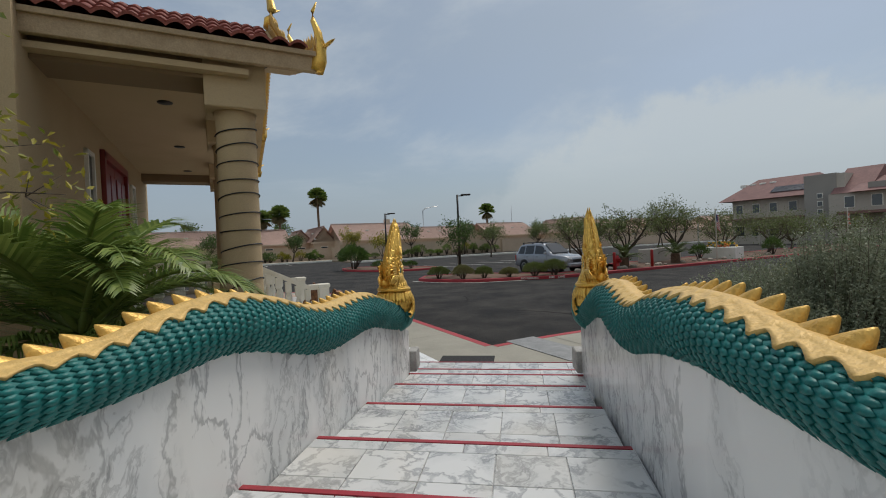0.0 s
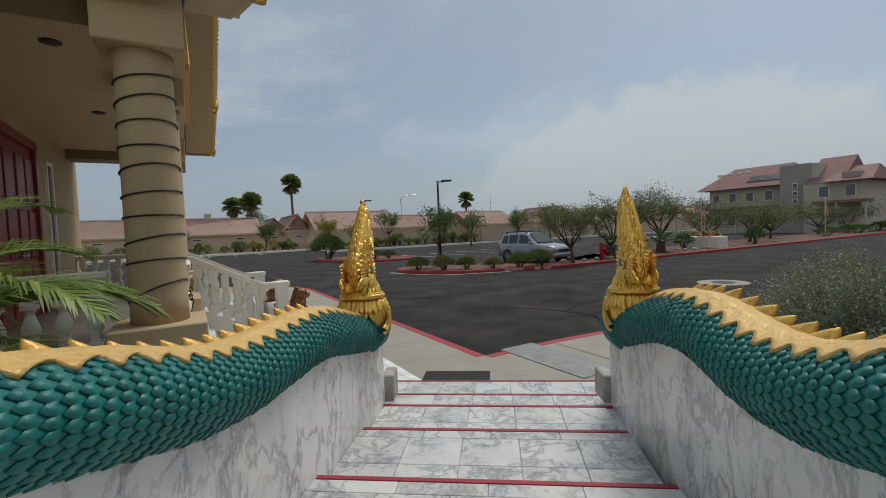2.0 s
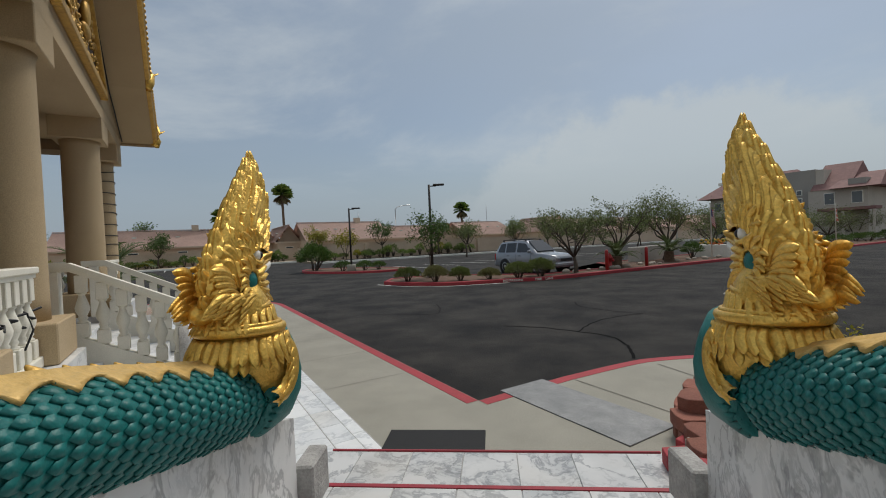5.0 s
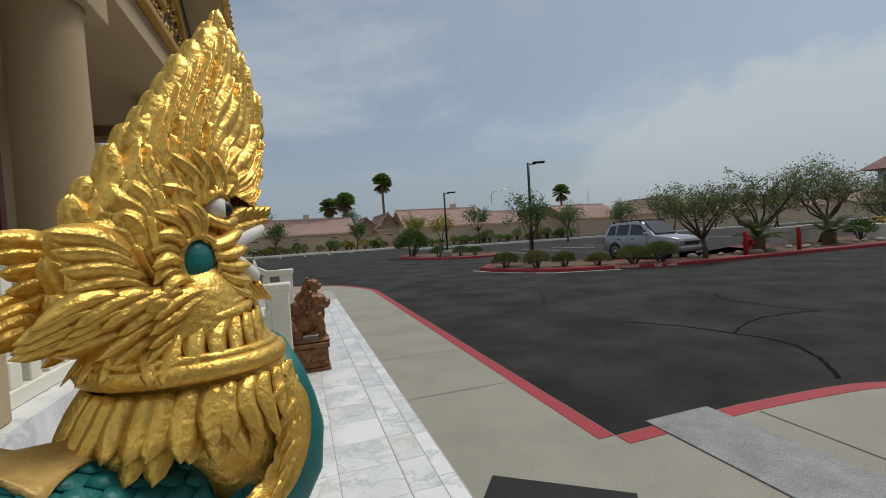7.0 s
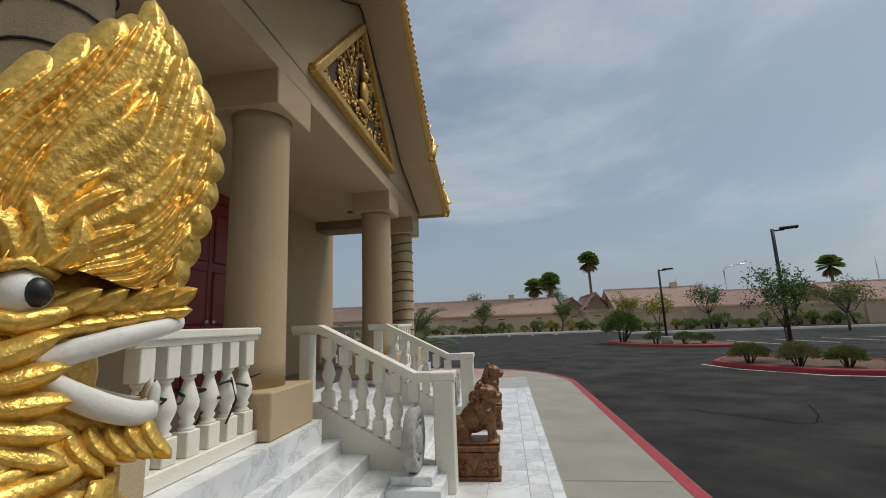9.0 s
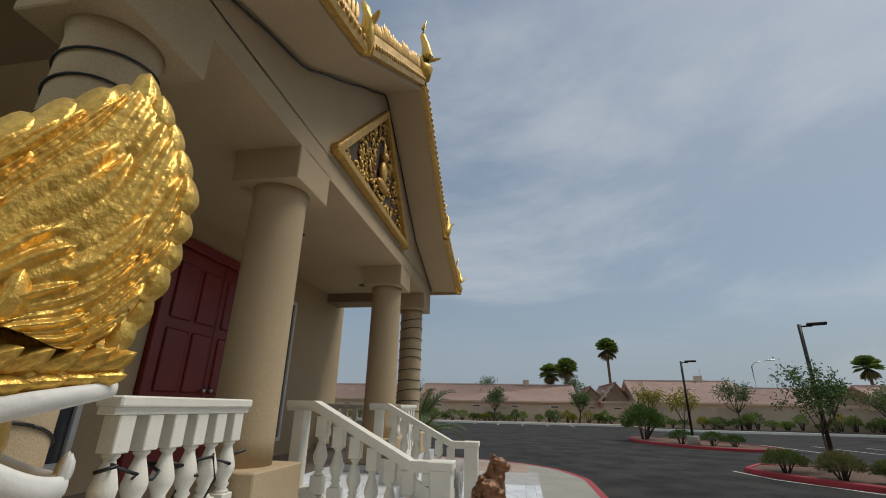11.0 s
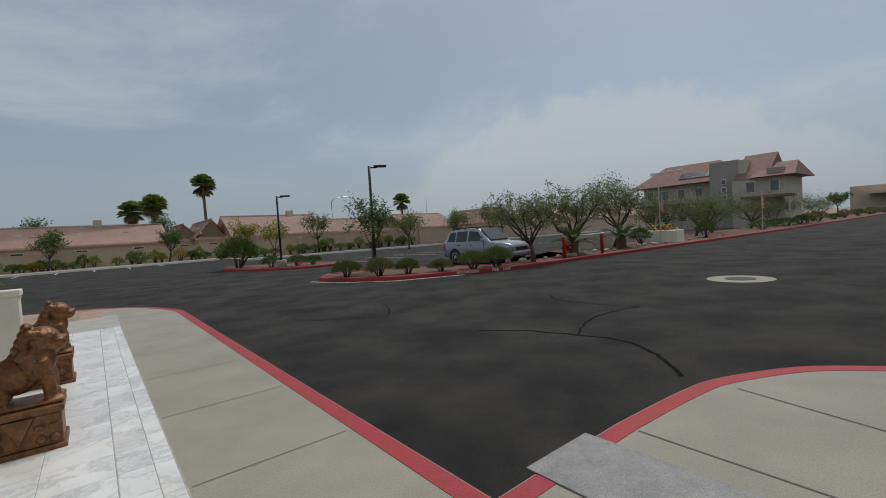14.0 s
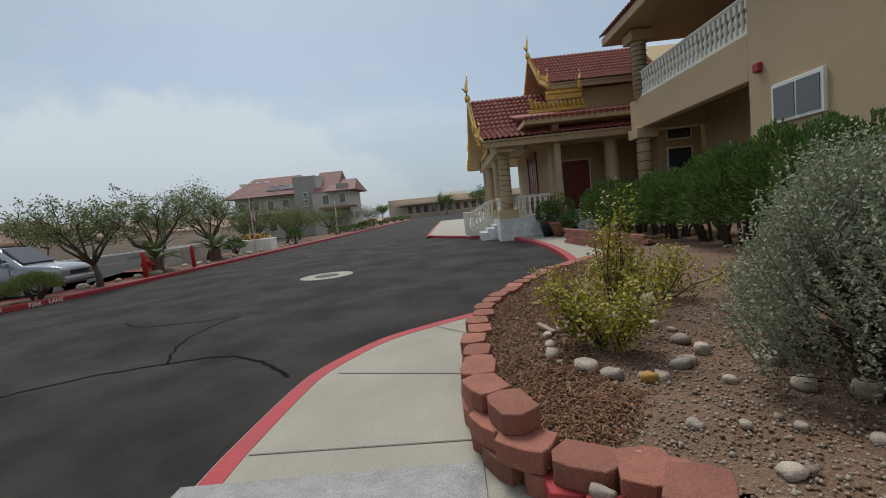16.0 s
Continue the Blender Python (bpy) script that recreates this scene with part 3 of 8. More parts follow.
stair_wall("wall_stair_west", -1)
stair_wall("wall_stair_east", 1)

# drain plate across the pavement
plate = part("tread_plate", box_bm(2.12, 2.76, 0.95, 2.60, -0.01, 0.012, 0.003), PLATE)
plate.matrix_world = MB
tagged(plate, "galvanised steel tread plate over the drain", "metal plate")
mat_ob = part("door_mat", box_bm(-0.9, -0.04, 1.94, 2.33, -0.002, 0.012, 0.004), RUBBER)
tagged(mat_ob, "black rubber mat at the foot of the stairs", "mat")

# ---------------------------------------------------------------- temple with the gabled porch
CA = 6.24  # middle of the porch along the front
FLOOR = 0.75
COLS = (2.3, 4.3, 8.18, 10.18)
EAVE = 4.42  # half the width of the porch roof


def roof_z(d):
    """Underside of the porch roof at a distance d from the ridge line."""
    return interp([(0, 6.5), (2.45, 4.85), (EAVE, 4.22)], d)


# platform and steps along the front
porch = empty("porch_platform", MB, "white marble porch platform with front steps", "platform", kind="structure")
part("base", box_bm(-6.0, -2.72, 1.5, 11.0, -0.19, FLOOR - 0.002), MARBLE_STEP, porch)
part("base", box_bm(-2.72, -1.8, 1.5, 4.76, -0.19, FLOOR - 0.002), MARBLE_STEP, porch)
part("base", box_bm(-2.72, -1.8, 7.74, 11.0, -0.19, FLOOR - 0.002), MARBLE_STEP, porch)
for k, (front, z, a0, a1) in enumerate(((-1.11, 0.215, 2.0, 9.6), (-1.40, 0.365, 2.0, 9.6), (-1.69, 0.51, 2.0, 9.6), (-2.01, 0.655, 4.77, 7.73))):
    part("step", box_bm(front - 0.31 if k < 3 else front - 0.72, front, a0, a1, -0.19, z, 0.008), MARBLE_STEP, porch)

PORCH_TILE = material("brown_floor_tile", (0.17, 0.135, 0.11), 0.5, vary=(0.12, 0.095, 0.08), scale=2.0, amount=0.8, fine=40)
structure("floor_porch", box_bm(-4.2, -2.76, 1.62, 10.88, FLOOR - 0.01, FLOOR + 0.004), PORCH_TILE, "dull brown tiled porch floor", "floor", MB)

# walls of the hall
bm = bm_new()
add_box(bm, -4.45, -4.2, 1.6, 5.1, 0.70, 4.45)
add_box(bm, -4.45, -4.2, 7.38, 10.9, 0.70, 4.45)
add_box(bm, -4.45, -4.2, 5.1, 7.38, 3.68, 4.45)
structure("wall_temple_front", bm, STUCCO, "tan stucco temple wall behind the porch", "wall", MB)
bm = bm_new()
add_box(bm, -16.0, -4.45, 1.6, 1.85, -0.19, 4.45)
add_box(bm, -16.0, -4.45, 10.65, 10.9, -0.19, 4.45)
add_box(bm, -16.0, -15.75, 1.85, 10.65, -0.19, 4.45)
structure("wall_temple_side", bm, STUCCO, "tan stucco side walls of the temple", "wall", MB)
structure("ceiling_porch", box_bm(-4.2, -2.1, CA - EAVE + 0.02, CA + EAVE - 0.02, 4.05, 4.12), STUCCO, "tan stucco porch ceiling", "ceiling", MB)


def column(a, banded):
    c = empty("column", MB @ pose(-2.25, a, FLOOR), "round tan stucco column wound with dark cable" if banded else "round tan stucco column on a square pedestal", "column", "porch columns")
    bm = bm_new()
    add_box(bm, -0.39, 0.39, -0.39, 0.39, 0.0, 0.38, bevel=0.012)
    part("pedestal", bm, STUCCO, c)
    bm = bm_new()
    r = 0.238 if banded else 0.262
    add_lathe(bm, [(r + 0.008, 0.38), (r + 0.006, 0.6), (r, 2.7), (r, 2.84), (r + 0.02, 2.92)], 32)
    part("shaft", bm, STUCCO, c)
    part("capital", box_bm(-0.35, 0.35, -0.34, 0.34, 2.92, 3.30, 0.01), STUCCO, c)
    if banded:
        bm = bm_new()
        for k, z in enumerate((0.67, 0.96, 1.17, 1.39, 1.60, 1.83, 2.04, 2.25, 2.47)):
            t = 0.11 if k == 0 else 0.015 + 0.02 * (k % 3)
            add_tube(bm, [((r + 0.011) * math.cos(q * math.pi / 14), (r + 0.011) * math.sin(q * math.pi / 14), z + t * math.cos(q * math.pi / 14 + 0.6 + 0.4 * (k % 2))) for q in range(29)], 0.0085, 5)
        add_tube(bm, [((r + 0.012) * math.cos(q * math.pi / 14), (r + 0.012) * math.sin(q * math.pi / 14), 2.74 + 0.0085 * q) for q in range(-14, 12)], 0.0085, 5)
        part("cable", bm, BLACK, c, "dark rope-light cable")
    return c


for i, a in enumerate(COLS):
    column(a, i in (0, 3))

# entablature and gable wall over the columns
bm = bm_new()
add_box(bm, -2.6, -1.9, 1.96, 10.52, 4.02, 4.27)
pts2 = [(1.95, 4.25)] + [(CA + d, max(4.27, roof_z(abs(d)))) for d in np.linspace(-4.28, 4.28, 25)] + [(10.53, 4.25)]
f = [bm.verts.new((-1.9, p[0], p[1])) for p in pts2]
b = [bm.verts.new((-2.15, p[0], p[1])) for p in pts2]
bm.faces.new(f)
bm.faces.new(b[::-1])
for k in range(len(f)):
    bm.faces.new((f[k], b[k], b[(k + 1) % len(f)], f[(k + 1) % len(f)]))
bmesh.ops.recalc_face_normals(bm, faces=bm.faces)
structure("wall_gable", bm, STUCCO, "tan stucco gable over the porch columns", "wall", MB)
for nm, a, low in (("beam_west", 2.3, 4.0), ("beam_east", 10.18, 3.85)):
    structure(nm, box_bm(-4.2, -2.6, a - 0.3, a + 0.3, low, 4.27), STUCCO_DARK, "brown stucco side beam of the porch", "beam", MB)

# roof: soffit slab and barrel tiles
ROOF_FRONT, ROOF_BACK = -1.30, -16.4
roof_1 = empty("roof_1", MB, "red clay barrel-tile roof with gilded gable edges", "roof", kind="structure")
bm = bm_new()
ds = [-EAVE, -2.45, 0, 2.45, EAVE]
for x0, x1 in ((ROOF_BACK, ROOF_FRONT),):
    lo0 = [bm.verts.new((x0, CA + d, roof_z(abs(d)))) for d in ds]
    lo1 = [bm.verts.new((x1, CA + d, roof_z(abs(d)))) for d in ds]
    hi0 = [bm.verts.new((x0, CA + d, roof_z(abs(d)) + 0.2)) for d in ds]
    hi1 = [bm.verts.new((x1, CA + d, roof_z(abs(d)) + 0.2)) for d in ds]
    for k in range(4):
        bm.faces.new((lo0[k], lo1[k], lo1[k + 1], lo0[k + 1]))
        bm.faces.new((hi0[k], hi0[k + 1], hi1[k + 1], hi1[k]))
        bm.faces.new((lo1[k], hi1[k], hi1[k + 1], lo1[k + 1]))
        bm.faces.new((lo0[k], lo0[k + 1], hi0[k + 1], hi0[k]))
    for r in ((lo0[0], hi0[0], hi1[0], lo1[0]), (lo0[4], lo1[4], hi1[4], hi0[4])):
        bm.faces.new(r)
bmesh.ops.recalc_face_normals(bm, faces=bm.faces)
part("soffit", bm, STUCCO, roof_1, "tan soffit boards")
for s in (-1, 1):
    part("fascia", box_bm(ROOF_BACK, ROOF_FRONT + 0.01, CA + s * (EAVE - 0.02), CA + s * (EAVE + 0.06), 4.17, 4.42, 0.008), FASCIA, roof_1, "weathered timber fascia")
    part("drip_edge", box_bm(ROOF_BACK, ROOF_FRONT + 0.01, CA + s * (EAVE + 0.062), CA + s * (EAVE + 0.10), 4.36, 4.425, 0.006), FASCIA, roof_1)


def barrel_roof(bm, along0, along1, across, pitch=0.22, row=0.36, seg=5):
    """Rows of overlapping half-round tiles: each row steps up over the one below it. across: distances up the slope from the eave."""
    n = int((along1 - along0) / pitch)
    for (d0, d1, y0, y1, z0, z1) in across:
        length = math.hypot(y1 - y0, z1 - z0)
        rows = max(1, int(length / row))
        ny, nz = -(z1 - z0) / length, (y1 - y0) / length
        if nz < 0:
            ny, nz = -ny, -nz
        for r in range(rows):
            ta, tb = r / rows, (r + 1.08) / rows
            ya, za = y0 + (y1 - y0) * ta, z0 + (z1 - z0) * ta
            yb, zb = y0 + (y1 - y0) * tb, z0 + (z1 - z0) * tb
            lift = 0.035
            prev = None
            for k in range(n * seg + 1):
                x = along0 + k * pitch / seg
                h = 0.06 * abs(math.sin(math.pi * k / seg))
                a = bm.verts.new((x, ya + ny * (h + lift), za + nz * (h + lift)))
                c = bm.verts.new((x, yb + ny * h, zb + nz * h))
                e = bm.verts.new((x, ya + ny * h, za + nz * h))
                if prev:
                    q1 = bm.faces.new((prev[0], a, c, prev[1]))
                    q2 = bm.faces.new((prev[2], e, a, prev[0]))
                    q1.smooth = True
                prev = (a, c, e)


bm = bm_new()
segs = []
for s in (-1, 1):
    for da, db in ((EAVE + 0.12, 2.45), (2.45, 0.0)):
        segs.append((0, 0, CA + s * da, CA + s * db, roof_z(da) + 0.21, roof_z(db) + 0.21))
barrel_roof(bm, -8.0, ROOF_FRONT, segs)
tiles = part("roof_tiles", bm, ROOF_TILE, roof_1, "overlapping red clay barrel tiles")
tiles["kind"] = "stuff"

# ---------------------------------------------------------------- naga serpents on the stair walls
class Sculpt:
    """Gathers plain geometry with material slots into one mesh."""

    def __init__(self):
        self.v, self.f, self.m, self.s = [], [], [], []

    def add(self, verts, faces, mat, smooth=True):
        o = len(self.v)
        self.v.extend(verts)
        for f in faces:
            self.f.append(tuple(o + k for k in f))
            self.m.append(mat)
            self.s.append(smooth)

    def grid(self, rows, mat, close=False, smooth=True, caps=False):
        n = len(rows[0])
        vs = [p for r in rows for p in r]
        fs = []
        for i in range(len(rows) - 1):
            for k in range(n if close else n - 1):
                a, b = i * n + k, i * n + (k + 1) % n
                fs.append((a, b, b + n, a + n))
        if caps:
            fs.append(tuple(range(n))[::-1])
            fs.append(tuple((len(rows) - 1) * n + k for k in range(n)))
        self.add(vs, fs, mat, smooth)

    def ball(self, c, r, mat, seg=14, rings=9, rot=None):
        rows = []
        for i in range(rings + 1):
            t = math.pi * i / rings
            row = []
            for k in range(seg):
                p = Vector((r[0] * math.sin(t) * math.cos(2 * math.pi * k / seg), r[1] * math.sin(t) * math.sin(2 * math.pi * k / seg), r[2] * math.cos(t)))
                if rot is not None:
                    p = rot @ p
                row.append(Vector(c) + p)
            rows.append(row)
        self.grid(rows, mat, close=True)

    def tube(self, pts, radii, mat, seg=8, flat=1.0, side=None):
        pts = [Vector(p) for p in pts]
        rows = []
        for i, p in enumerate(pts):
            d = (pts[min(i + 1, len(pts) - 1)] - pts[max(i - 1, 0)]).normalized()
            s = Vector(side) if side is not None else d.cross(Vector((0.03, 0.02, 1)))
            s = (s - d * s.dot(d)).normalized()
            q = s.cross(d)
            rows.append([p + s * (radii[i] * flat * math.cos(2 * math.pi * k / seg)) + q * (radii[i] * math.sin(2 * math.pi * k / seg)) for k in range(seg)])
        self.grid(rows, mat, close=True, caps=True)

    def blade(self, base, d, normal, length, width, thick, mat, curl=0.0, n=6, sway=0.0):
        """A carved flame leaf: ridge down the middle, sharp point, curling along the normal and swaying sideways."""
        base, d, normal = Vector(base), Vector(d).normalized(), Vector(normal)
        normal = (normal - d * normal.dot(d)).normalized()
        side = d.cross(normal)
        rows = []
        for i in range(n + 1):
            t = i / n
            w = max(width * 0.5 * 1.75 * (t + 0.16) ** 0.5 * (1 - t) ** 0.58, 0.0008)
            h = thick * (0.75 + 0.8 * t) * (1 - t ** 2.2) + 0.001
            c = base + d * (length * t) + normal * (curl * length * t * t) + side * (sway * length * math.sin(t * 4.2) * 0.4)
            rows.append([c - side * w, c - side * w * 0.5 + normal * h * 0.42, c - side * w * 0.08 + normal * h, c + side * w * 0.08 + normal * h, c + side * w * 0.5 + normal * h * 0.42, c + side * w, c - normal * h * 0.35])
        self.grid(rows, mat, close=True, caps=True)

    def object(self, name, mats):
        me = bpy.data.meshes.new(name)
        me.from_pydata([tuple(p) for p in self.v], [], self.f)
        for m in mats:
            me.materials.append(m)
        me.polygons.foreach_set("material_index", self.m)
        me.polygons.foreach_set("use_smooth", self.s)
        me.update()
        return new(name, me)


def naga(s, rng):
    """s = -1: west wall, +1: east wall. Slots: gold, teal, band gold, white, black, fin gold."""
    S = Sculpt()
    X = s * 1.17
    # spine of the body: rides on the wavy wall, then rears up into the neck
    ys = list(np.arange(-8.9, 0.31, 0.05))
    smooth_top = [np.mean([wall_top(s, y + q) for q in (-0.12, -0.06, 0, 0.06, 0.12)]) for y in ys]
    spine = [Vector((X, y, z + 0.128)) for y, z in zip(ys, smooth_top)]
    rad = [interp([(-9, 0.05), (-5.2, 0.075), (-4.2, 0.09), (-3.6, 0.102), (-3.33, 0.116), (-3.07, 0.135), (-2.7, 0.156), (-2.2, 0.178), (1, 0.178)], y) for y in ys]
    spine = [Vector((X - s * 0.6 * (0.178 - r), p.y, p.z - 0.128 + 0.72 * r)) for p, r in zip(spine, rad)]
    for y, z, r in ((0.38, 0.985, 0.182), (0.46, 0.965, 0.186), (0.53, 0.965, 0.188), (0.575, 1.0, 0.188), (0.585, 1.06, 0.186), (0.57, 1.12, 0.182), (0.545, 1.19, 0.178), (0.51, 1.26, 0.17)):
        spine.append(Vector((X - s * 0.05 * min(1.0, (y - 0.3) / 0.3), 0.09 + (y - 0.09) * 0.93, z + 0.02)))
        rad.append(r)
    if s > 0:
        spine = [Vector((p.x + 0.075 * min(1.0, max(0.0, (p.y + 3) / 3)), p.y, p.z)) for p in spine]
    n = len(spine)
    frames = []
    for i, p in enumerate(spine):
        d = (spine[min(i + 1, n - 1)] - spine[max(i - 1, 0)]).normalized()
        side = Vector((-s, 0, 0))  # towards the stairs
        up = d.cross(side) if s < 0 else side.cross(d)
        if i < n - 8 and up.z < 0:
            up = -up
        frames.append((p, d, side, up.normalized()))

    def skin(i, th, off=0.0):
        """th: 0 towards the stairs, 90 on top."""
        i = max(0, min(n - 1.001, i))
        k = int(i)
        t = i - k
        p = spine[k].lerp(spine[k + 1], t)
        side, up = frames[k][2], frames[k][3].lerp(frames[k + 1][3], t)
        r = rad[k] + (rad[k + 1] - rad[k]) * t + off
        c, q = math.cos(radians(th)), math.sin(radians(th))
        return p + side * (c * r * 1.13) + up * (q * r)

    seg = 28
    S.grid([[skin(i, 360 * k / seg) for k in range(seg)] for i in range(n)], 1, close=True, caps=True)
    # scales: pointed shields, tips towards the tail
    step_i = 1.05
    rows = int((n - 6) / step_i)
    for r in range(rows):
        i0 = r * step_i
        if spine[int(min(i0, n - 2))].y < -5.6:
            continue
        for k in range(19):
            th = -84 + (k + (0.5 if r % 2 else 0.0)) * 11.4
            if th > 76 and th < 104:
                continue
            dth = 6.3
            tip, root = i0 - 1.0, i0 + 0.55
            jit = rng.uniform(-0.003, 0.003)
            vs = [skin(root, th, 0.001), skin(i0 + 0.1, th - dth, 0.003), skin(i0 - 0.5, th - dth * 0.85, 0.006 + jit), skin(tip, th, 0.010 + jit), skin(i0 - 0.5, th + dth * 0.85, 0.006 + jit), skin(i0 + 0.1, th + dth, 0.003), skin(i0 - 0.1, th, 0.0075), skin(tip + 0.1, th, -0.002), skin(i0 - 0.42, th - dth * 0.8, -0.003), skin(i0 - 0.42, th + dth * 0.8, -0.003)]
            S.add(vs, [(0, 1, 6), (1, 2, 6), (2, 3, 6), (3, 4, 6), (4, 5, 6), (5, 0, 6), (2, 8, 7, 3), (3, 7, 9, 4)], 1, smooth=True)
    # golden saddle along the back with a toothed hem and a rib
    end = n - 12
    per = 2.7
    rows_b = []
    for j in range(int(end * 4)):
        i = j / 4
        ph = (i / per) % 1.0
        hem = 66 - 19 * (max(0.0, 1 - ph / 0.86) ** 1.7 if ph < 0.86 else (ph - 0.86) / 0.14)
        row = []
        for q in range(11):
            th = hem + (180 - 2 * hem) * q / 10
            off = 0.015 + (0.003 if q in (0, 10) else 0.0) + (0.011 if q == 4 else 0.0)
            row.append(skin(i, th, off))
        row = [skin(i, hem + 1, 0.002)] + row + [skin(i, 179 - hem, 0.002)]
        rows_b.append(row)
    S.grid(rows_b, 2)
    # crest of fleshy teeth, leaning to the tail
    i = 2.0
    while i < end - 1:
        k = int(i)
        p, d, side, up = frames[k]
        b = skin(i, 112, 0.008)
        size = (1.0 if i < end - 14 else 0.7) * rng.uniform(0.9, 1.1)
        rows_t = []
        for q in range(7):
            t = q / 6
            c = b + up * (0.052 * size * t) - d * (0.060 * size * t ** 1.1) - side * (0.025 * t)
            hl, hw = 0.068 * size * (1 - t) ** 0.85 + 0.003, 0.036 * size * (1 - t) ** 0.6 + 0.004
            rows_t.append([c + d * (hl * math.cos(g * math.pi / 5)) + side * (hw * math.sin(g * math.pi / 5)) for g in range(10)])
        S.grid(rows_t, 5, close=True, caps=True)
        i += 2.7 * (1.0 if i < end - 14 else 0.72)
    # ---- head: a carved flame crest, a snout with open jaws, collars and hanging leaves
    HX = -1.12 if s < 0 else 1.225

    def ring(cy, cz, rx, ry, tilt, thick, tall=1.25, mat=0):
        rows = []
        for a in range(41):
            t = 2 * math.pi * a / 40
            c = Vector((HX + rx * math.cos(t), cy + ry * math.sin(t), cz + tilt * math.sin(t)))
            o = Vector((math.cos(t), math.sin(t), 0))
            rows.append([c + o * (thick * math.cos(q * math.pi / 4)) + Vector((0, 0, thick * tall * math.sin(q * math.pi / 4))) for q in range(8)])
        S.grid(rows, mat, close=True)

    def fringe(cy, cz, rx, ry, tilt, count, L, wid, out, sweep=0.0, thick=0.012):
        for a in range(count):
            t = 2 * math.pi * (a + rng.uniform(-0.15, 0.15)) / count
            c = Vector((HX + rx * math.cos(t), cy + ry * math.sin(t), cz + tilt * math.sin(t)))
            o = Vector((math.cos(t), math.sin(t), 0))
            S.blade(c, o * out + Vector((0, -sweep, -1)), o, L * rng.uniform(0.8, 1.25), wid, thick, 0, curl=0.06, n=7, sway=rng.uniform(-0.1, 0.3))

    # neck, its two collars and the leaves that hang from them
    neck = [(0.50, 1.06, 0.20), (0.485, 1.14, 0.205), (0.455, 1.22, 0.20), (0.415, 1.30, 0.185), (0.39, 1.36, 0.165), (0.37, 1.42, 0.150), (0.37, 1.49, 0.135), (0.38, 1.56, 0.10)]
    S.tube([(HX, y, z) for y, z, r in neck], [r for y, z, r in neck], 0, seg=28, side=(1, 0, 0))
    fringe(0.43, 1.262, 0.196, 0.225, -0.012, 34, 0.10, 0.060, 0.30, 0.30)
    fringe(0.42, 1.305, 0.192, 0.215, -0.012, 34, 0.115, 0.062, 0.32, 0.32)
    ring(0.402, 1.338, 0.186, 0.205, -0.012, 0.017, 1.3)
    ring(0.396, 1.362, 0.176, 0.193, -0.012, 0.010, 1.2)
    fringe(0.40, 1.432, 0.142, 0.155, 0.004, 26, 0.105, 0.052, 0.36, 0.45)
    ring(0.385, 1.442, 0.136, 0.142, 0.01, 0.013, 1.2)
    ring(0.38, 1.462, 0.130, 0.134, 0.01, 0.009, 1.2)
    # ribbed breast leaves that curl down over the scales
    for q in (-1, 1):
        line = [(0.190, 0.455, 1.27), (0.208, 0.490, 1.20), (0.212, 0.488, 1.13), (0.212, 0.450, 1.065), (0.210, 0.380, 1.030), (0.210, 0.300, 1.045)]
        wide = [0.055, 0.070, 0.072, 0.060, 0.042, 0.020]
        fine = smooth_line([(HX + q * x, y, z) for x, y, z in line], 5)
        rows = []
        for i, c in enumerate(fine):
            t = i / (len(fine) - 1)
            d = (fine[min(i + 1, len(fine) - 1)] - fine[max(i - 1, 0)]).normalized()
            o = Vector((q, 0.15, 0.0)).normalized()
            w = d.cross(o) * q
            width = interp(list(zip((0, 0.2, 0.4, 0.6, 0.8, 1.0), wide)), t)
            row = []
            for j in range(13):
                e = -1 + 2 * j / 12
                rib = 0.0045 * math.cos(e * 17 + 5 * t)
                row.append(c + w * (width * e * (1 + 0.10 * math.sin(t * 40) * (abs(e) > 0.9))) + o * (0.020 * (1 - e * e) ** 0.5 + rib - 0.014 * e * e))
            rows.append(row)
        S.grid(rows, 0)
        for a in range(7):
            t = 0.10 + 0.12 * a
            c = fine[int(t * (len(fine) - 1))]
            S.blade(c + Vector((q * 0.014, -0.01, 0.02)), (0, -0.75, -0.6), (q, 0.2, 0), 0.085, 0.034, 0.010, 0, curl=-0.05, n=6)
    S.tube([(HX, 0.655, 1.23), (HX, 0.72, 1.14), (HX, 0.745, 1.03), (HX, 0.73, 0.92)], [0.05, 0.075, 0.06, 0.012], 0, seg=10, flat=0.35, side=(0, 1, 0.3))

    # skull, jaws and lips
    S.ball((HX, 0.40, 1.57), (0.092, 0.13, 0.13), 0, 20, 14)
    S.ball((HX, 0.46, 1.665), (0.072, 0.10, 0.062), 0, 18, 12)
    upper = [(0.40, 1.625, 0.080, 0.052), (0.46, 1.638, 0.080, 0.048), (0.52, 1.65, 0.072, 0.036), (0.58, 1.656, 0.056, 0.026), (0.625, 1.664, 0.036, 0.018), (0.638, 1.668, 0.012, 0.008)]
    lower = [(0.38, 1.545, 0.082, 0.060), (0.44, 1.535, 0.078, 0.046), (0.50, 1.512, 0.068, 0.034), (0.55, 1.496, 0.052, 0.024), (0.59, 1.488, 0.032, 0.016), (0.603, 1.488, 0.010, 0.006)]
    for jaw in (upper, lower):
        S.grid([[Vector((HX + w * math.cos(2 * math.pi * k / 16), y, z + h * math.sin(2 * math.pi * k / 16))) for k in range(16)] for y, z, w, h in jaw], 0, close=True, caps=True)
    S.blade((HX, 0.612, 1.672), (0, 0.45, 1.0), (0, 1, -0.3), 0.055, 0.045, 0.022, 0, curl=-0.25)
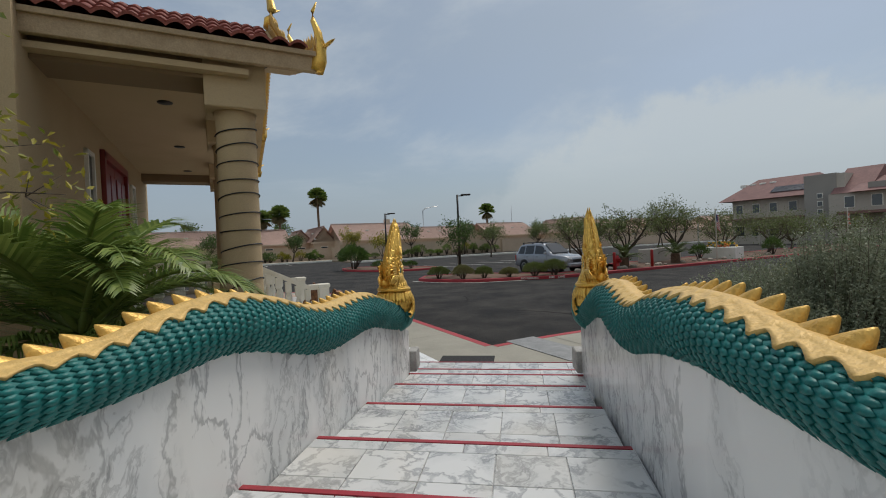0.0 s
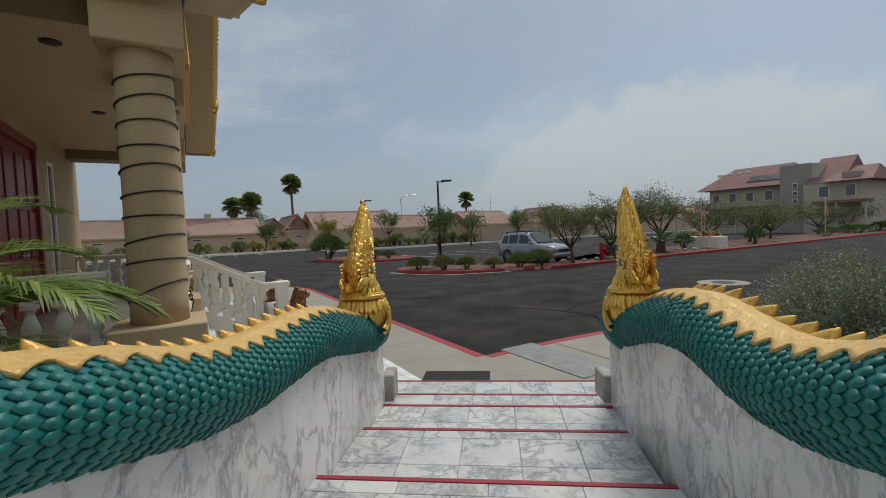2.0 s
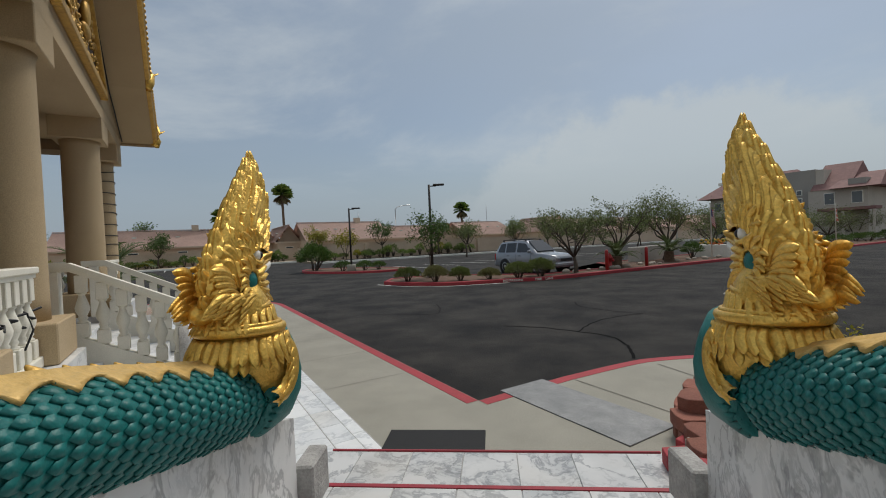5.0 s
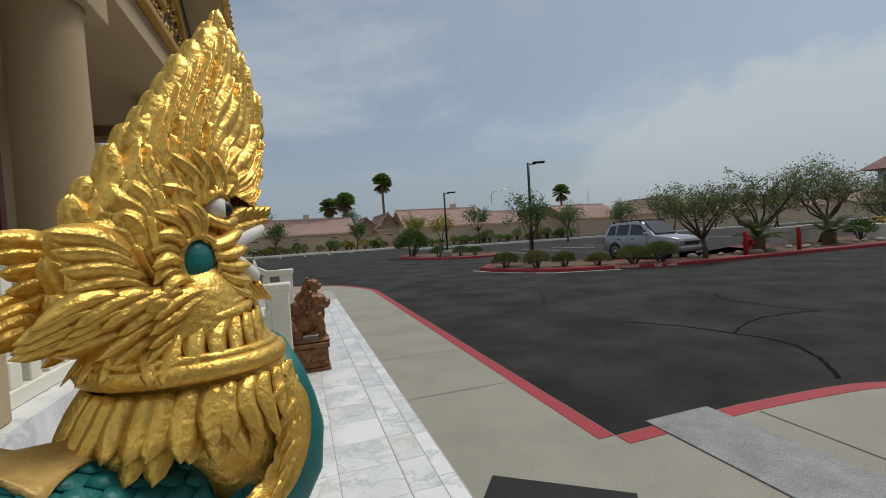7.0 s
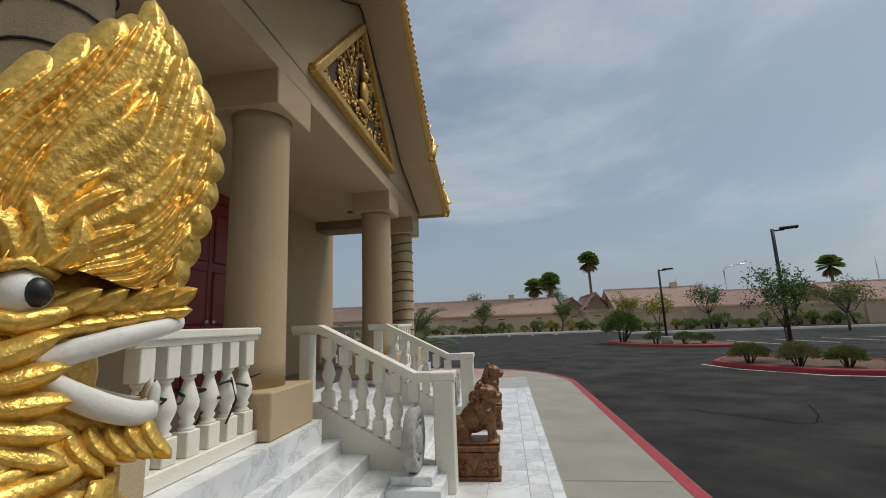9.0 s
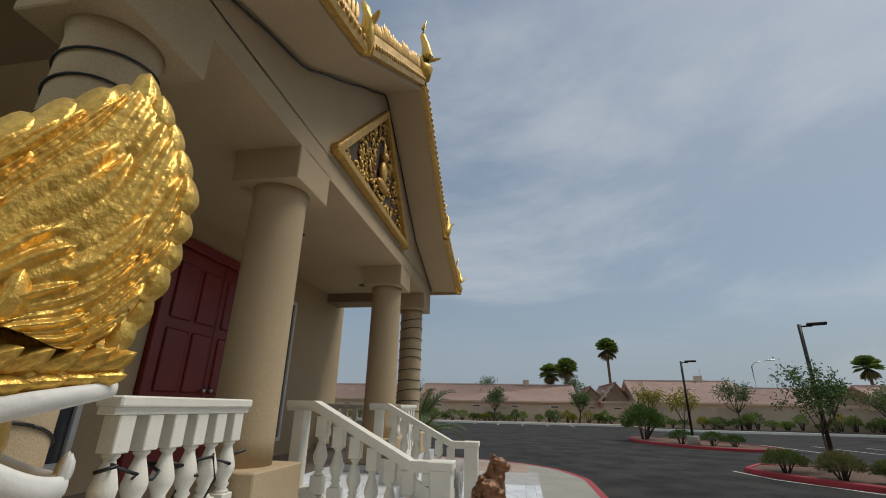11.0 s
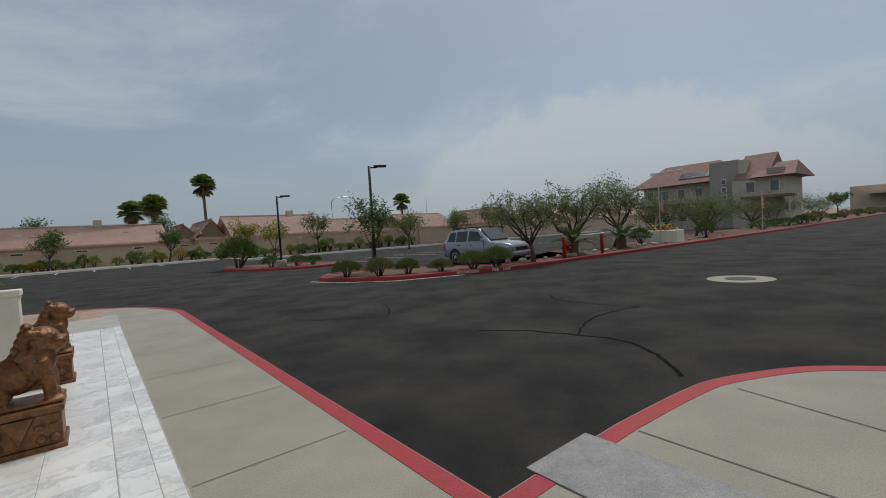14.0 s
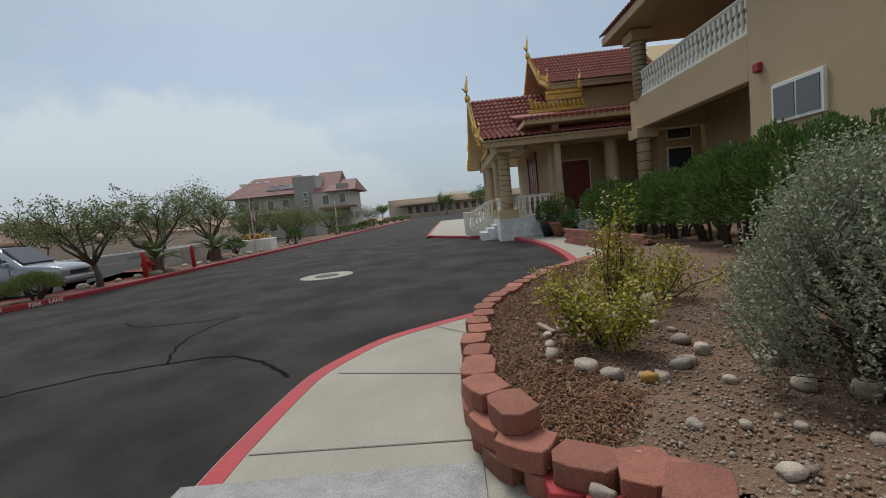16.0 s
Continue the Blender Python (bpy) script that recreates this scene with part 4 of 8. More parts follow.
    for q in (-1, 1):
        def lip(line, wide):
            fine = smooth_line([(HX + q * x, y, z) for x, y, z in line], 4)
            rows = []
            for i, c in enumerate(fine):
                t = i / (len(fine) - 1)
                w = interp(list(zip(np.linspace(0, 1, len(wide)), wide)), t)
                rows.append([c + Vector((q * 0.010 * math.cos(a * math.pi / 5), 0.004 * math.cos(a * math.pi / 5), w * math.sin(a * math.pi / 5))) for a in range(10)])
            S.grid(rows, 3, close=True, caps=True)

        lip([(0.082, 0.452, 1.592), (0.080, 0.49, 1.604), (0.072, 0.54, 1.618), (0.055, 0.595, 1.632), (0.022, 0.628, 1.640), (0.0, 0.632, 1.640)], [0.013, 0.018, 0.017, 0.014, 0.012, 0.011])
        lip([(0.082, 0.452, 1.586), (0.080, 0.475, 1.562), (0.072, 0.52, 1.532), (0.056, 0.565, 1.512), (0.022, 0.598, 1.508), (0.0, 0.604, 1.510)], [0.012, 0.019, 0.021, 0.019, 0.015, 0.014])
        S.blade((HX + q * 0.02, 0.598, 1.512), (0, 0.1, 1), (q, 0.4, 0), 0.04, 0.022, 0.008, 3, n=4)
        S.ball((HX + q * 0.02, 0.47, 1.575), (0.045, 0.05, 0.016), 4, 10, 6)
        # bulging eye under a bristling brow
        S.ball((HX + q * 0.068, 0.433, 1.681), (0.034, 0.034, 0.034), 3, 20, 14)
        S.ball((HX + q * 0.089, 0.448, 1.681), (0.0165, 0.0175, 0.0195), 4, 14, 10)
        S.tube([(HX + q * 0.080, 0.385, 1.672), (HX + q * 0.094, 0.402, 1.650), (HX + q * 0.098, 0.435, 1.641), (HX + q * 0.088, 0.47, 1.652), (HX + q * 0.068, 0.495, 1.668)], [0.009, 0.013, 0.014, 0.012, 0.008], 0, seg=8)
        S.tube([(HX + q * 0.078, 0.388, 1.685), (HX + q * 0.090, 0.408, 1.713), (HX + q * 0.090, 0.437, 1.720), (HX + q * 0.080, 0.468, 1.702)], [0.008, 0.010, 0.009, 0.006], 0, seg=8)
        for a, (dy, dz, L) in enumerate(((-0.9, 0.95, 0.12), (-0.45, 1.0, 0.115), (-0.05, 1.0, 0.10), (0.35, 0.9, 0.08), (-1.0, 0.45, 0.10))):
            S.blade((HX + q * 0.080, 0.405 + 0.02 * a if a < 4 else 0.385, 1.712 if a < 4 else 1.69), (q * 0.05, dy, dz), (q, 0, 0), L, 0.048, 0.016, 0, curl=0.03, n=7, sway=0.2 * q)
        # leaves on the snout and the cheek
        for a in range(5):
            S.blade((HX + q * (0.076 - 0.009 * a), 0.462 + 0.032 * a, 1.655 + 0.002 * a), (q * 0.05, 0.75, 0.38), (q, 0, 0.35), 0.062, 0.036, 0.014, 0, curl=0.22, n=6)
            S.blade((HX + q * (0.083 - 0.010 * a), 0.43 + 0.036 * a, 1.628 + 0.006 * a), (q * 0.02, 1.0, 0.12), (q, 0, 0.1), 0.066, 0.032, 0.012, 0, curl=0.06, n=6)
        # teal hollow of the ear in a gold ring, framed by petals
        S.ball((HX + q * 0.088, 0.356, 1.565), (0.026, 0.047, 0.048), 1, 20, 12)
        S.tube([(HX + q * 0.104, 0.356 + 0.052 * math.cos(a * math.pi / 12), 1.565 + 0.053 * math.sin(a * math.pi / 12)) for a in range(25)], [0.0085] * 25, 0, seg=8, side=(q, 0, 0))
        for a in range(10):
            t = radians(78 + a * 20)
            c = Vector((HX + q * (0.100 + 0.008 * (a % 2)), 0.356 + 0.055 * math.cos(t), 1.565 + 0.056 * math.sin(t)))
            S.blade(c, (q * 0.10, math.cos(t) - 0.45, math.sin(t) * 0.85), (q, 0, 0), 0.078 * rng.uniform(0.7, 1.3), 0.040, 0.014, 0, curl=0.06, n=6, sway=0.3 * q)
        for a in range(5):
            S.blade((HX + q * 0.104, 0.385 + 0.006 * a, 1.595 - 0.021 * a), (q * 0.03, 1.0, 0.30 - 0.22 * a), (q, 0, 0), 0.098, 0.040, 0.015, 0, curl=0.02, n=7, sway=0.12)
        for a in range(9):
            S.blade((HX + q * (0.090 - 0.006 * a), 0.40 + 0.023 * a, 1.515 - 0.003 * a), (q * 0.10, 0.42, -0.75), (q, 0.1, 0.1), 0.070 * rng.uniform(0.85, 1.15), 0.034, 0.012, 0, curl=0.10, n=6, sway=0.2)
            S.blade((HX + q * (0.075 - 0.005 * a), 0.41 + 0.02 * a, 1.492), (q * 0.15, 0.30, -1), (q, 0.1, 0.1), 0.052 * rng.uniform(0.8, 1.2), 0.028, 0.010, 0, curl=0.25, n=5)
        # knob behind the jaw, and long leaves that sweep back round the nape
        S.ball((HX + q * 0.106, 0.25, 1.487), (0.020, 0.030, 0.024), 0, 14, 10)
        for lay in range(4):
            for a in range(5):
                z = 1.515 - 0.026 * lay + 0.006 * a
                y = 0.40 - 0.055 * a
                S.blade((HX + q * (0.116 - 0.006 * lay - 0.010 * max(0, a - 2)), y, z - 0.02), (-q * 0.16 * (a > 1), -1.0, -0.26 + 0.10 * lay * (a > 2)), (q, 0, 0.1), 0.135 * rng.uniform(0.9, 1.15), 0.042, 0.014, 0, curl=0.04, n=7, sway=0.16 * q)
        for a in range(6):
            S.blade((HX + q * 0.090, 0.27 - 0.012 * a, 1.475 + 0.022 * a), (-q * 0.1, -1.0, 0.02 + 0.09 * a), (q, 0, 0), 0.135, 0.055, 0.018, 0, curl=0.05, n=7, sway=0.2 * q)

    # fan of leaves at the nape
    for a in range(7):
        e = -0.75 + 1.5 * a / 6
        S.blade((HX + s * 0.07, 0.235, 1.44), (s * 0.30, -1.0, e * 0.75), (0.3 if a % 2 else -0.3, 0, 1), 0.125 - 0.03 * abs(e), 0.05, 0.02, 0, curl=0.10, n=7)
    S.ball((HX + s * 0.05, 0.215, 1.44), (0.05, 0.085, 0.05), 0, 12, 8)

    # flame crest: strands rise from the brow and the cheek to a toothed rim
    RIM = smooth_line([(0.150, 1.470), (0.148, 1.545), (0.160, 1.610), (0.190, 1.672), (0.240, 1.745), (0.290, 1.815), (0.335, 1.878), (0.380, 1.942), (0.425, 2.012), (0.475, 2.068), (0.525, 2.125), (0.560, 2.165), (0.598, 2.130), (0.632, 2.072), (0.658, 2.000), (0.660, 1.925), (0.650, 1.858), (0.635, 1.790), (0.612, 1.735), (0.575, 1.695)], 6)
    ROOT = smooth_line([(0.31, 1.46), (0.285, 1.50), (0.275, 1.55), (0.285, 1.60), (0.31, 1.635), (0.34, 1.66), (0.37, 1.685), (0.40, 1.70), (0.43, 1.71), (0.46, 1.715), (0.49, 1.71), (0.52, 1.70), (0.545, 1.69)], 6)

    def on(line, u):
        i = min(len(line) - 1.001, max(0.0, u * (len(line) - 1)))
        k = int(i)
        return line[k].lerp(line[k + 1], i - k)

    def strand(u, v):
        """A point of the crest's middle plane: u along the rim from the nape to the brow, v from root to rim."""
        a, c = on(ROOT, u), on(RIM, u)
        m = (a + c) * 0.5
        bend = interp([(0, 0.0), (0.15, 0.03), (0.4, 0.035), (0.58, 0.02), (0.75, -0.045), (1.0, -0.03)], u)
        m = m + Vector((-bend, -abs(bend) * 0.3))
        return a * (1 - v) ** 2 + m * (2 * v * (1 - v)) + c * v * v

    NS, LAY = 16, 1.45
    shift = [rng.random() for k in range(NS + 2)]

    def relief(u, v):
        x = u * NS + 0.42 * math.sin(v * 6.0 + u * 11.0)
        best = 0.0
        for off, up in ((0.0, 0.0), (0.5, 0.45)):
            k = math.floor(x + off)
            e = (x + off - k) * 2 - 1
            t = (v * LAY + shift[k % NS] + up) % 1.0
            w = (0.45 + 0.9 * t) * (1 - t ** 2.2) ** 0.75 + 1e-4
            if abs(e) < w:
                g = 1 - (e / w) ** 2
                best = max(best, (0.25 + 0.75 * t) * (0.45 * g ** 0.5 + 0.55 * (1 - abs(e / w)) ** 0.8))
        return best

    for q in (-1, 1):
        rows_p = []
        for i in range(241):
            u = i / 240
            row = []
            for j in range(53):
                v = j / 52
                p = strand(u, v)
                half = interp([(0, 0.098), (0.25, 0.078), (0.6, 0.050), (0.9, 0.026), (1.0, 0.008)], v) * interp([(0, 0.95), (0.3, 1.0), (0.8, 0.85), (1, 0.75)], u)
                half += 0.030 * relief(u, v) * (1 if v < 0.97 else 0.3) * (0.65 + 0.5 * v)
                row.append(Vector((HX + q * half, p.x, p.y)))
            rows_p.append(row)
        S.grid(rows_p, 0)
    # teeth of the rim, standing more upright than the strands
    total = 25
    for a in range(total):
        u = (a + 0.5) / total
        c, inner = on(RIM, u), strand(u, 0.8)
        out = (c - inner).normalized()
        tip = u < 0.56
        d = Vector((0.0, out.x + (0.42 if tip else -0.10), out.y + (0.55 if tip else 0.42)))
        d.normalize()
        L = (0.115 if 0.12 < u < 0.6 else 0.085) * rng.uniform(0.85, 1.15)
        base = Vector((HX + rng.uniform(-0.010, 0.010), c.x, c.y)) - d * (L * 0.46) - Vector((0, out.x, out.y)) * 0.012
        for q in (-1, 1):
            S.blade(base + Vector((q * 0.010, 0, 0)), d, (q, 0, 0), L, 0.074 if tip else 0.058, 0.019, 0, curl=-0.04, n=8, sway=0.2 * q)
    ob = S.object("naga_statue", [GOLD, TEAL, GOLD_BAND, WHITE_PAINT, BLACK, GOLD_FIN])
    return tagged(ob, "teal and gold scaled naga serpent statue on the marble wall", "statue", "stair nagas")


naga(-1, random.Random(4))
naga(1, random.Random(9))

# ---------------------------------------------------------------- balustrades, lions, gilding of the temple
BAL_PROFILE = [(0.052, 0.16), (0.052, 0.175), (0.034, 0.19), (0.05, 0.215), (0.038, 0.235), (0.066, 0.30), (0.07, 0.335), (0.055, 0.39), (0.034, 0.455), (0.03, 0.475), (0.045, 0.49), (0.045, 0.505)]


def baluster_bm(h=0.70):
    bm = bm_new()
    add_box(bm, -0.06, 0.06, -0.06, 0.06, 0.0, 0.16, bevel=0.006)
    add_lathe(bm, BAL_PROFILE, 12)
    add_box(bm, -0.055, 0.055, -0.055, 0.055, 0.505, h, bevel=0.006)
    return bm


bal_mesh = bpy.data.meshes.new("baluster")
bm = baluster_bm()
bm.to_mesh(bal_mesh)
bm.free()
bal_mesh.materials.append(BALUSTER)


def balusters(parent, pts, yaw=0.0):
    for x, y, z in pts:
        o = new("baluster", bal_mesh)
        o.parent = parent
        o.matrix_basis = pose(x, y, z, 0, 0, yaw)


def level_rail(a0, b0, a1, b1, z, label="cream cast-stone balustrade between the porch columns", base=True, m=MB, spacing=0.2):
    """A level balustrade between two plan points of the temple's axes (x, y order b, a)."""
    t = empty("balustrade", m, label, "balustrade", "porch balustrades")
    p, q = Vector((b0, a0)), Vector((b1, a1))
    L = (q - p).length
    ang = math.atan2(q.y - p.y, q.x - p.x)
    M = Matrix.Translation((p.x, p.y, 0)) @ Matrix.Rotation(ang, 4, "Z")
    bm = bm_new()
    add_box(bm, 0, L, -0.085, 0.085, z + 0.84, z + 0.9, m=M, bevel=0.01)
    add_box(bm, 0, L, -0.06, 0.06, z + 0.80, z + 0.842, m=M, bevel=0.006)
    part("top_rail", bm, BALUSTER, t)
    bm = bm_new()
    add_box(bm, 0, L, -0.08, 0.08, z, z + 0.1, m=M, bevel=0.008)
    part("bottom_rail", bm, BALUSTER, t)
    n = max(1, int(L / spacing))
    balusters(t, [(*(p + (q - p) * ((k + 0.5) / n)), z + 0.1) for k in range(n)], math.degrees(ang))
    return t


level_rail(2.7, -2.05, 3.92, -2.05, FLOOR)
level_rail(8.57, -2.05, 9.79, -2.05, FLOOR)
level_rail(2.3, -2.64, 2.3, -4.2, FLOOR)
level_rail(10.18, -2.64, 10.18, -4.2, FLOOR)


def stair_rail(a, sgn):
    """The rail that comes out of the porch and slopes down beside the steps."""
    t = empty("stair_balustrade", MB, "cream cast-stone balustrade sloping down to a square newel", "balustrade", "stair balustrades")
    top = [(-2.25, 1.66), (-1.95, 1.66), (-0.92, 1.14), (-0.52, 1.14)]
    bm = bm_new()
    for (x0, z0), (x1, z1) in zip(top, top[1:]):
        for w, lo, hi in ((0.085, -0.06, 0.0), (0.06, -0.1, -0.058)):
            vs = [bm.verts.new((x, a + s * w, z + d)) for (x, z) in ((x0, z0), (x1, z1)) for s in (-1, 1) for d in (lo, hi)]
            for f in ((0, 1, 3, 2), (4, 6, 7, 5), (0, 4, 5, 1), (2, 3, 7, 6), (1, 5, 7, 3), (0, 2, 6, 4)):
                bm.faces.new([vs[k] for k in f])
    bmesh.ops.recalc_face_normals(bm, faces=bm.faces)
    part("top_rail", bm, BALUSTER, t)
    bm = bm_new()
    vs = []
    low = [(-2.05, 0.86), (-1.95, 0.86), (-0.9, 0.30), (-0.72, 0.26), (-0.72, 0.02), (-1.1, 0.02), (-2.05, 0.5)]
    f0 = [bm.verts.new((x, a - 0.07, z)) for x, z in low]
    f1 = [bm.verts.new((x, a + 0.07, z)) for x, z in low]
    bm.faces.new(f0)
    bm.faces.new(f1[::-1])
    for k in range(len(low)):
        bm.faces.new((f0[k], f1[k], f1[(k + 1) % len(low)], f0[(k + 1) % len(low)]))
    bmesh.ops.recalc_face_normals(bm, faces=bm.faces)
    part("stringer", bm, BALUSTER, t)
    bm = bm_new()
    add_box(bm, -0.73, -0.53, a - 0.1, a + 0.1, 0.0, 1.07, bevel=0.008)
    add_box(bm, -0.75, -0.51, a - 0.12, a + 0.12, 1.07, 1.145, bevel=0.01)
    part("newel_post", bm, BALUSTER, t)
    for k in range(6):
        x = -1.86 + 0.183 * k
        z = interp([(p[0], p[1]) for p in low[:4]], x)
        zt = interp(top, x) - 0.1
        o = new("baluster", bal_mesh)
        o.parent = t
        o.matrix_basis = pose(x, a, z) @ Matrix.Diagonal((1, 1, (zt - z) / 0.70, 1))
    part("end_post", box_bm(-2.16, -2.04, a - 0.08, a + 0.08, FLOOR, 1.57, 0.008), BALUSTER, t)
    return t


# dark cord strung through the porch balustrade
bm = bm_new()
pts = [(-2.05 + 0.085 * math.sin(k * 1.9), 2.72 + 0.05 * k, FLOOR + 0.52 + 0.05 * math.sin(k * 0.8) - 0.05 * math.sin(k * math.pi / 24)) for k in range(25)]
add_tube(bm, pts, 0.011, 6)
for k in (5, 13, 17):
    add_tube(bm, [pts[k], (pts[k][0] + 0.03, pts[k][1] + 0.02, FLOOR + 0.38), (pts[k][0] - 0.02, pts[k][1] - 0.02, FLOOR + 0.22)], 0.008, 5)
cord = part("light_cord", bm, BLACK)
cord.matrix_world = MB
tagged(cord, "dark light cord wound through the porch balusters", "cord")

stair_rail(5.07, -1)
stair_rail(7.72, 1)


# rosette stones on stepped plinths at the foot of the steps
def rosette(a):
    t = empty("rosette_stone", MB @ pose(-0.86, a, 0.0), "grey carved round drum stone on a stepped marble plinth", "stone carving", "drum stones")
    bm = bm_new()
    add_box(bm, -0.25, 0.25, -0.2, 0.26, 0.0, 0.2, bevel=0.006)
    add_box(bm, -0.22, 0.16, -0.1, 0.22, 0.2, 0.28, bevel=0.006)
    part("plinth", bm, MARBLE_STEP, t)
    bm = bm_new()
    R = Matrix.Translation((-0.03, 0.06, 0.56)) @ Matrix.Rotation(radians(90), 4, "Y")
    add_lathe(bm, [(0.27, -0.055), (0.285, -0.04), (0.285, 0.04), (0.27, 0.055), (0.2, 0.055), (0.19, 0.035), (0.13, 0.035), (0.12, 0.06), (0.05, 0.07)], 26, m=R)
    for k in range(9):
        q = 2 * math.pi * k / 9
        add_lathe(bm, [(0.03, 0.03), (0.034, 0.045), (0.015, 0.058)], 8, m=R @ Matrix.Translation((0.16 * math.cos(q), 0.16 * math.sin(q), 0)))
    part("drum", bm, DRUM_STONE, t, "weathered grey carved drum")


DRUM_STONE = material("weathered_grey_stone", (0.42, 0.41, 0.39), 0.8, vary=(0.25, 0.24, 0.23), scale=12, amount=0.8, fine=70, bump=0.5)
rosette(4.72)
rosette(8.05)


# guardian lions
def lion(a, mirror):
    m = MB @ pose(-0.375, a, 0.0) @ Matrix.Diagonal((1, mirror, 1, 1))
    t = empty("lion_pedestal", MB @ pose(-0.38, a, 0.0), "brown carved pedestal on the marble walkway", "pedestal", "lion pedestals")
    bm = bm_new()
    add_box(bm, -0.27, 0.27, -0.20, 0.20, 0.0, 0.05, bevel=0.008)
    add_box(bm, -0.25, 0.25, -0.18, 0.18, 0.05, 0.29, bevel=0.006)
    add_box(bm, -0.27, 0.27, -0.20, 0.20, 0.29, 0.35, bevel=0.01)
    part("block", bm, BRONZE, t)
    for y in (-0.183, 0.183):
        bm = bm_new()
        for k in range(6):
            if abs(k - 2.5) < 0.6:
                continue
            add_box(bm, -0.235 + k * 0.08, -0.17 + k * 0.08, y - 0.012, y + 0.012, 0.17, 0.215, bevel=0.01)
            add_lathe(bm, [(0.034, -0.01), (0.034, 0.01), (0.018, 0.02)], 10, m=Matrix.Translation((-0.2 + k * 0.08, y, 0.10)) @ Matrix.Rotation(radians(90 if y < 0 else -90), 4, "X"))
        vs = [bm.verts.new((x, y + (0.02 if y > 0 else -0.02), z)) for x, z in ((-0.09, 0.285), (0.09, 0.285), (0.0, 0.10))]
        vb = [bm.verts.new((x, y, z)) for x, z in ((-0.1, 0.288), (0.1, 0.288), (0.0, 0.085))]
        bm.faces.new(vs if y < 0 else vs[::-1])
        for k in range(3):
            bm.faces.new((vs[k], vs[(k + 1) % 3], vb[(k + 1) % 3], vb[k]))
        bmesh.ops.recalc_face_normals(bm, faces=bm.faces)
        part("carving", bm, BRONZE, t, "raised lozenges and a hanging triangle")
    # the lion: sits with raised forequarters, facing the road
    S = Sculpt()
    S.ball((-0.15, 0, 0.48), (0.135, 0.115, 0.125), 0)
    S.ball((0.0, 0, 0.57), (0.15, 0.105, 0.14), 0, rot=Euler((0, radians(-38), 0)).to_matrix())
    S.ball((0.11, 0, 0.66), (0.115, 0.11, 0.14), 0)
    S.ball((0.15, 0, 0.80), (0.105, 0.10, 0.10), 0)
    S.ball((0.235, 0, 0.775), (0.06, 0.07, 0.05), 0)
    S.ball((0.225, 0, 0.735), (0.05, 0.055, 0.025), 0)
    S.ball((0.275, 0, 0.80), (0.022, 0.035, 0.022), 0, 8, 6)
    for q in (-1, 1):
        S.ball((-0.13, q * 0.09, 0.44), (0.10, 0.055, 0.095), 0)
        S.tube([(-0.05, q * 0.11, 0.38), (-0.13, q * 0.11, 0.365), (-0.2, q * 0.1, 0.37)], [0.03, 0.035, 0.03], 0)
        S.tube([(0.13, q * 0.075, 0.66), (0.17, q * 0.085, 0.52), (0.175, q * 0.08, 0.40), (0.18, q * 0.08, 0.37)], [0.058, 0.05, 0.042, 0.045], 0)
        S.ball((0.20, q * 0.08, 0.37), (0.055, 0.042, 0.028), 0)
        S.ball((0.215, q * 0.05, 0.83), (0.02, 0.02, 0.018), 0, 8, 6)
        S.ball((0.13, q * 0.095, 0.85), (0.03, 0.02, 0.035), 0, 8, 6)
        for k in range(7):
            tt = radians(60 + k * 33)
            S.ball((0.09 + 0.04 * math.cos(tt), q * 0.095, 0.76 + 0.10 * math.sin(tt)), (0.034, 0.03, 0.034), 0, 9, 6)
        for k in range(4):
            S.ball((0.03 + 0.02 * k, q * 0.1, 0.70 - 0.05 * k), (0.03, 0.026, 0.03), 0, 9, 6)
    for k in range(6):
        S.ball((0.07 - 0.02 * k, 0, 0.90 - 0.05 * k), (0.036, 0.06, 0.034), 0, 9, 6)
    S.tube([(-0.25, 0, 0.46), (-0.30, 0, 0.54), (-0.27, 0, 0.62), (-0.21, 0, 0.64)], [0.04, 0.05, 0.045, 0.02], 0)
    S.ball((0.20, 0.0, 0.40), (0.03, 0.04, 0.05), 0)
    S.add([Vector((x, y, z)) for x in (-0.25, 0.25) for y in (-0.15, 0.15) for z in (0.35, 0.375)], [(0, 1, 3, 2), (4, 6, 7, 5), (0, 4, 5, 1), (2, 3, 7, 6), (1, 5, 7, 3), (0, 2, 6, 4)], 0, False)
    ob = S.object("lion_statue", [BRONZE])
    ob.matrix_world = MB @ pose(-0.375, a, -0.025) @ Matrix.Diagonal((1.08, 1.08, 1.08, 1))
    mod = ob.modifiers.new("merge", "REMESH")
    mod.mode, mod.voxel_size, mod.use_smooth_shade = "VOXEL", 0.009, True
    tagged(ob, "brown-bronze guardian lion statue seated on its pedestal", "statue", "guardian lions")


lion(5.52, 1)
lion(7.72, -1)

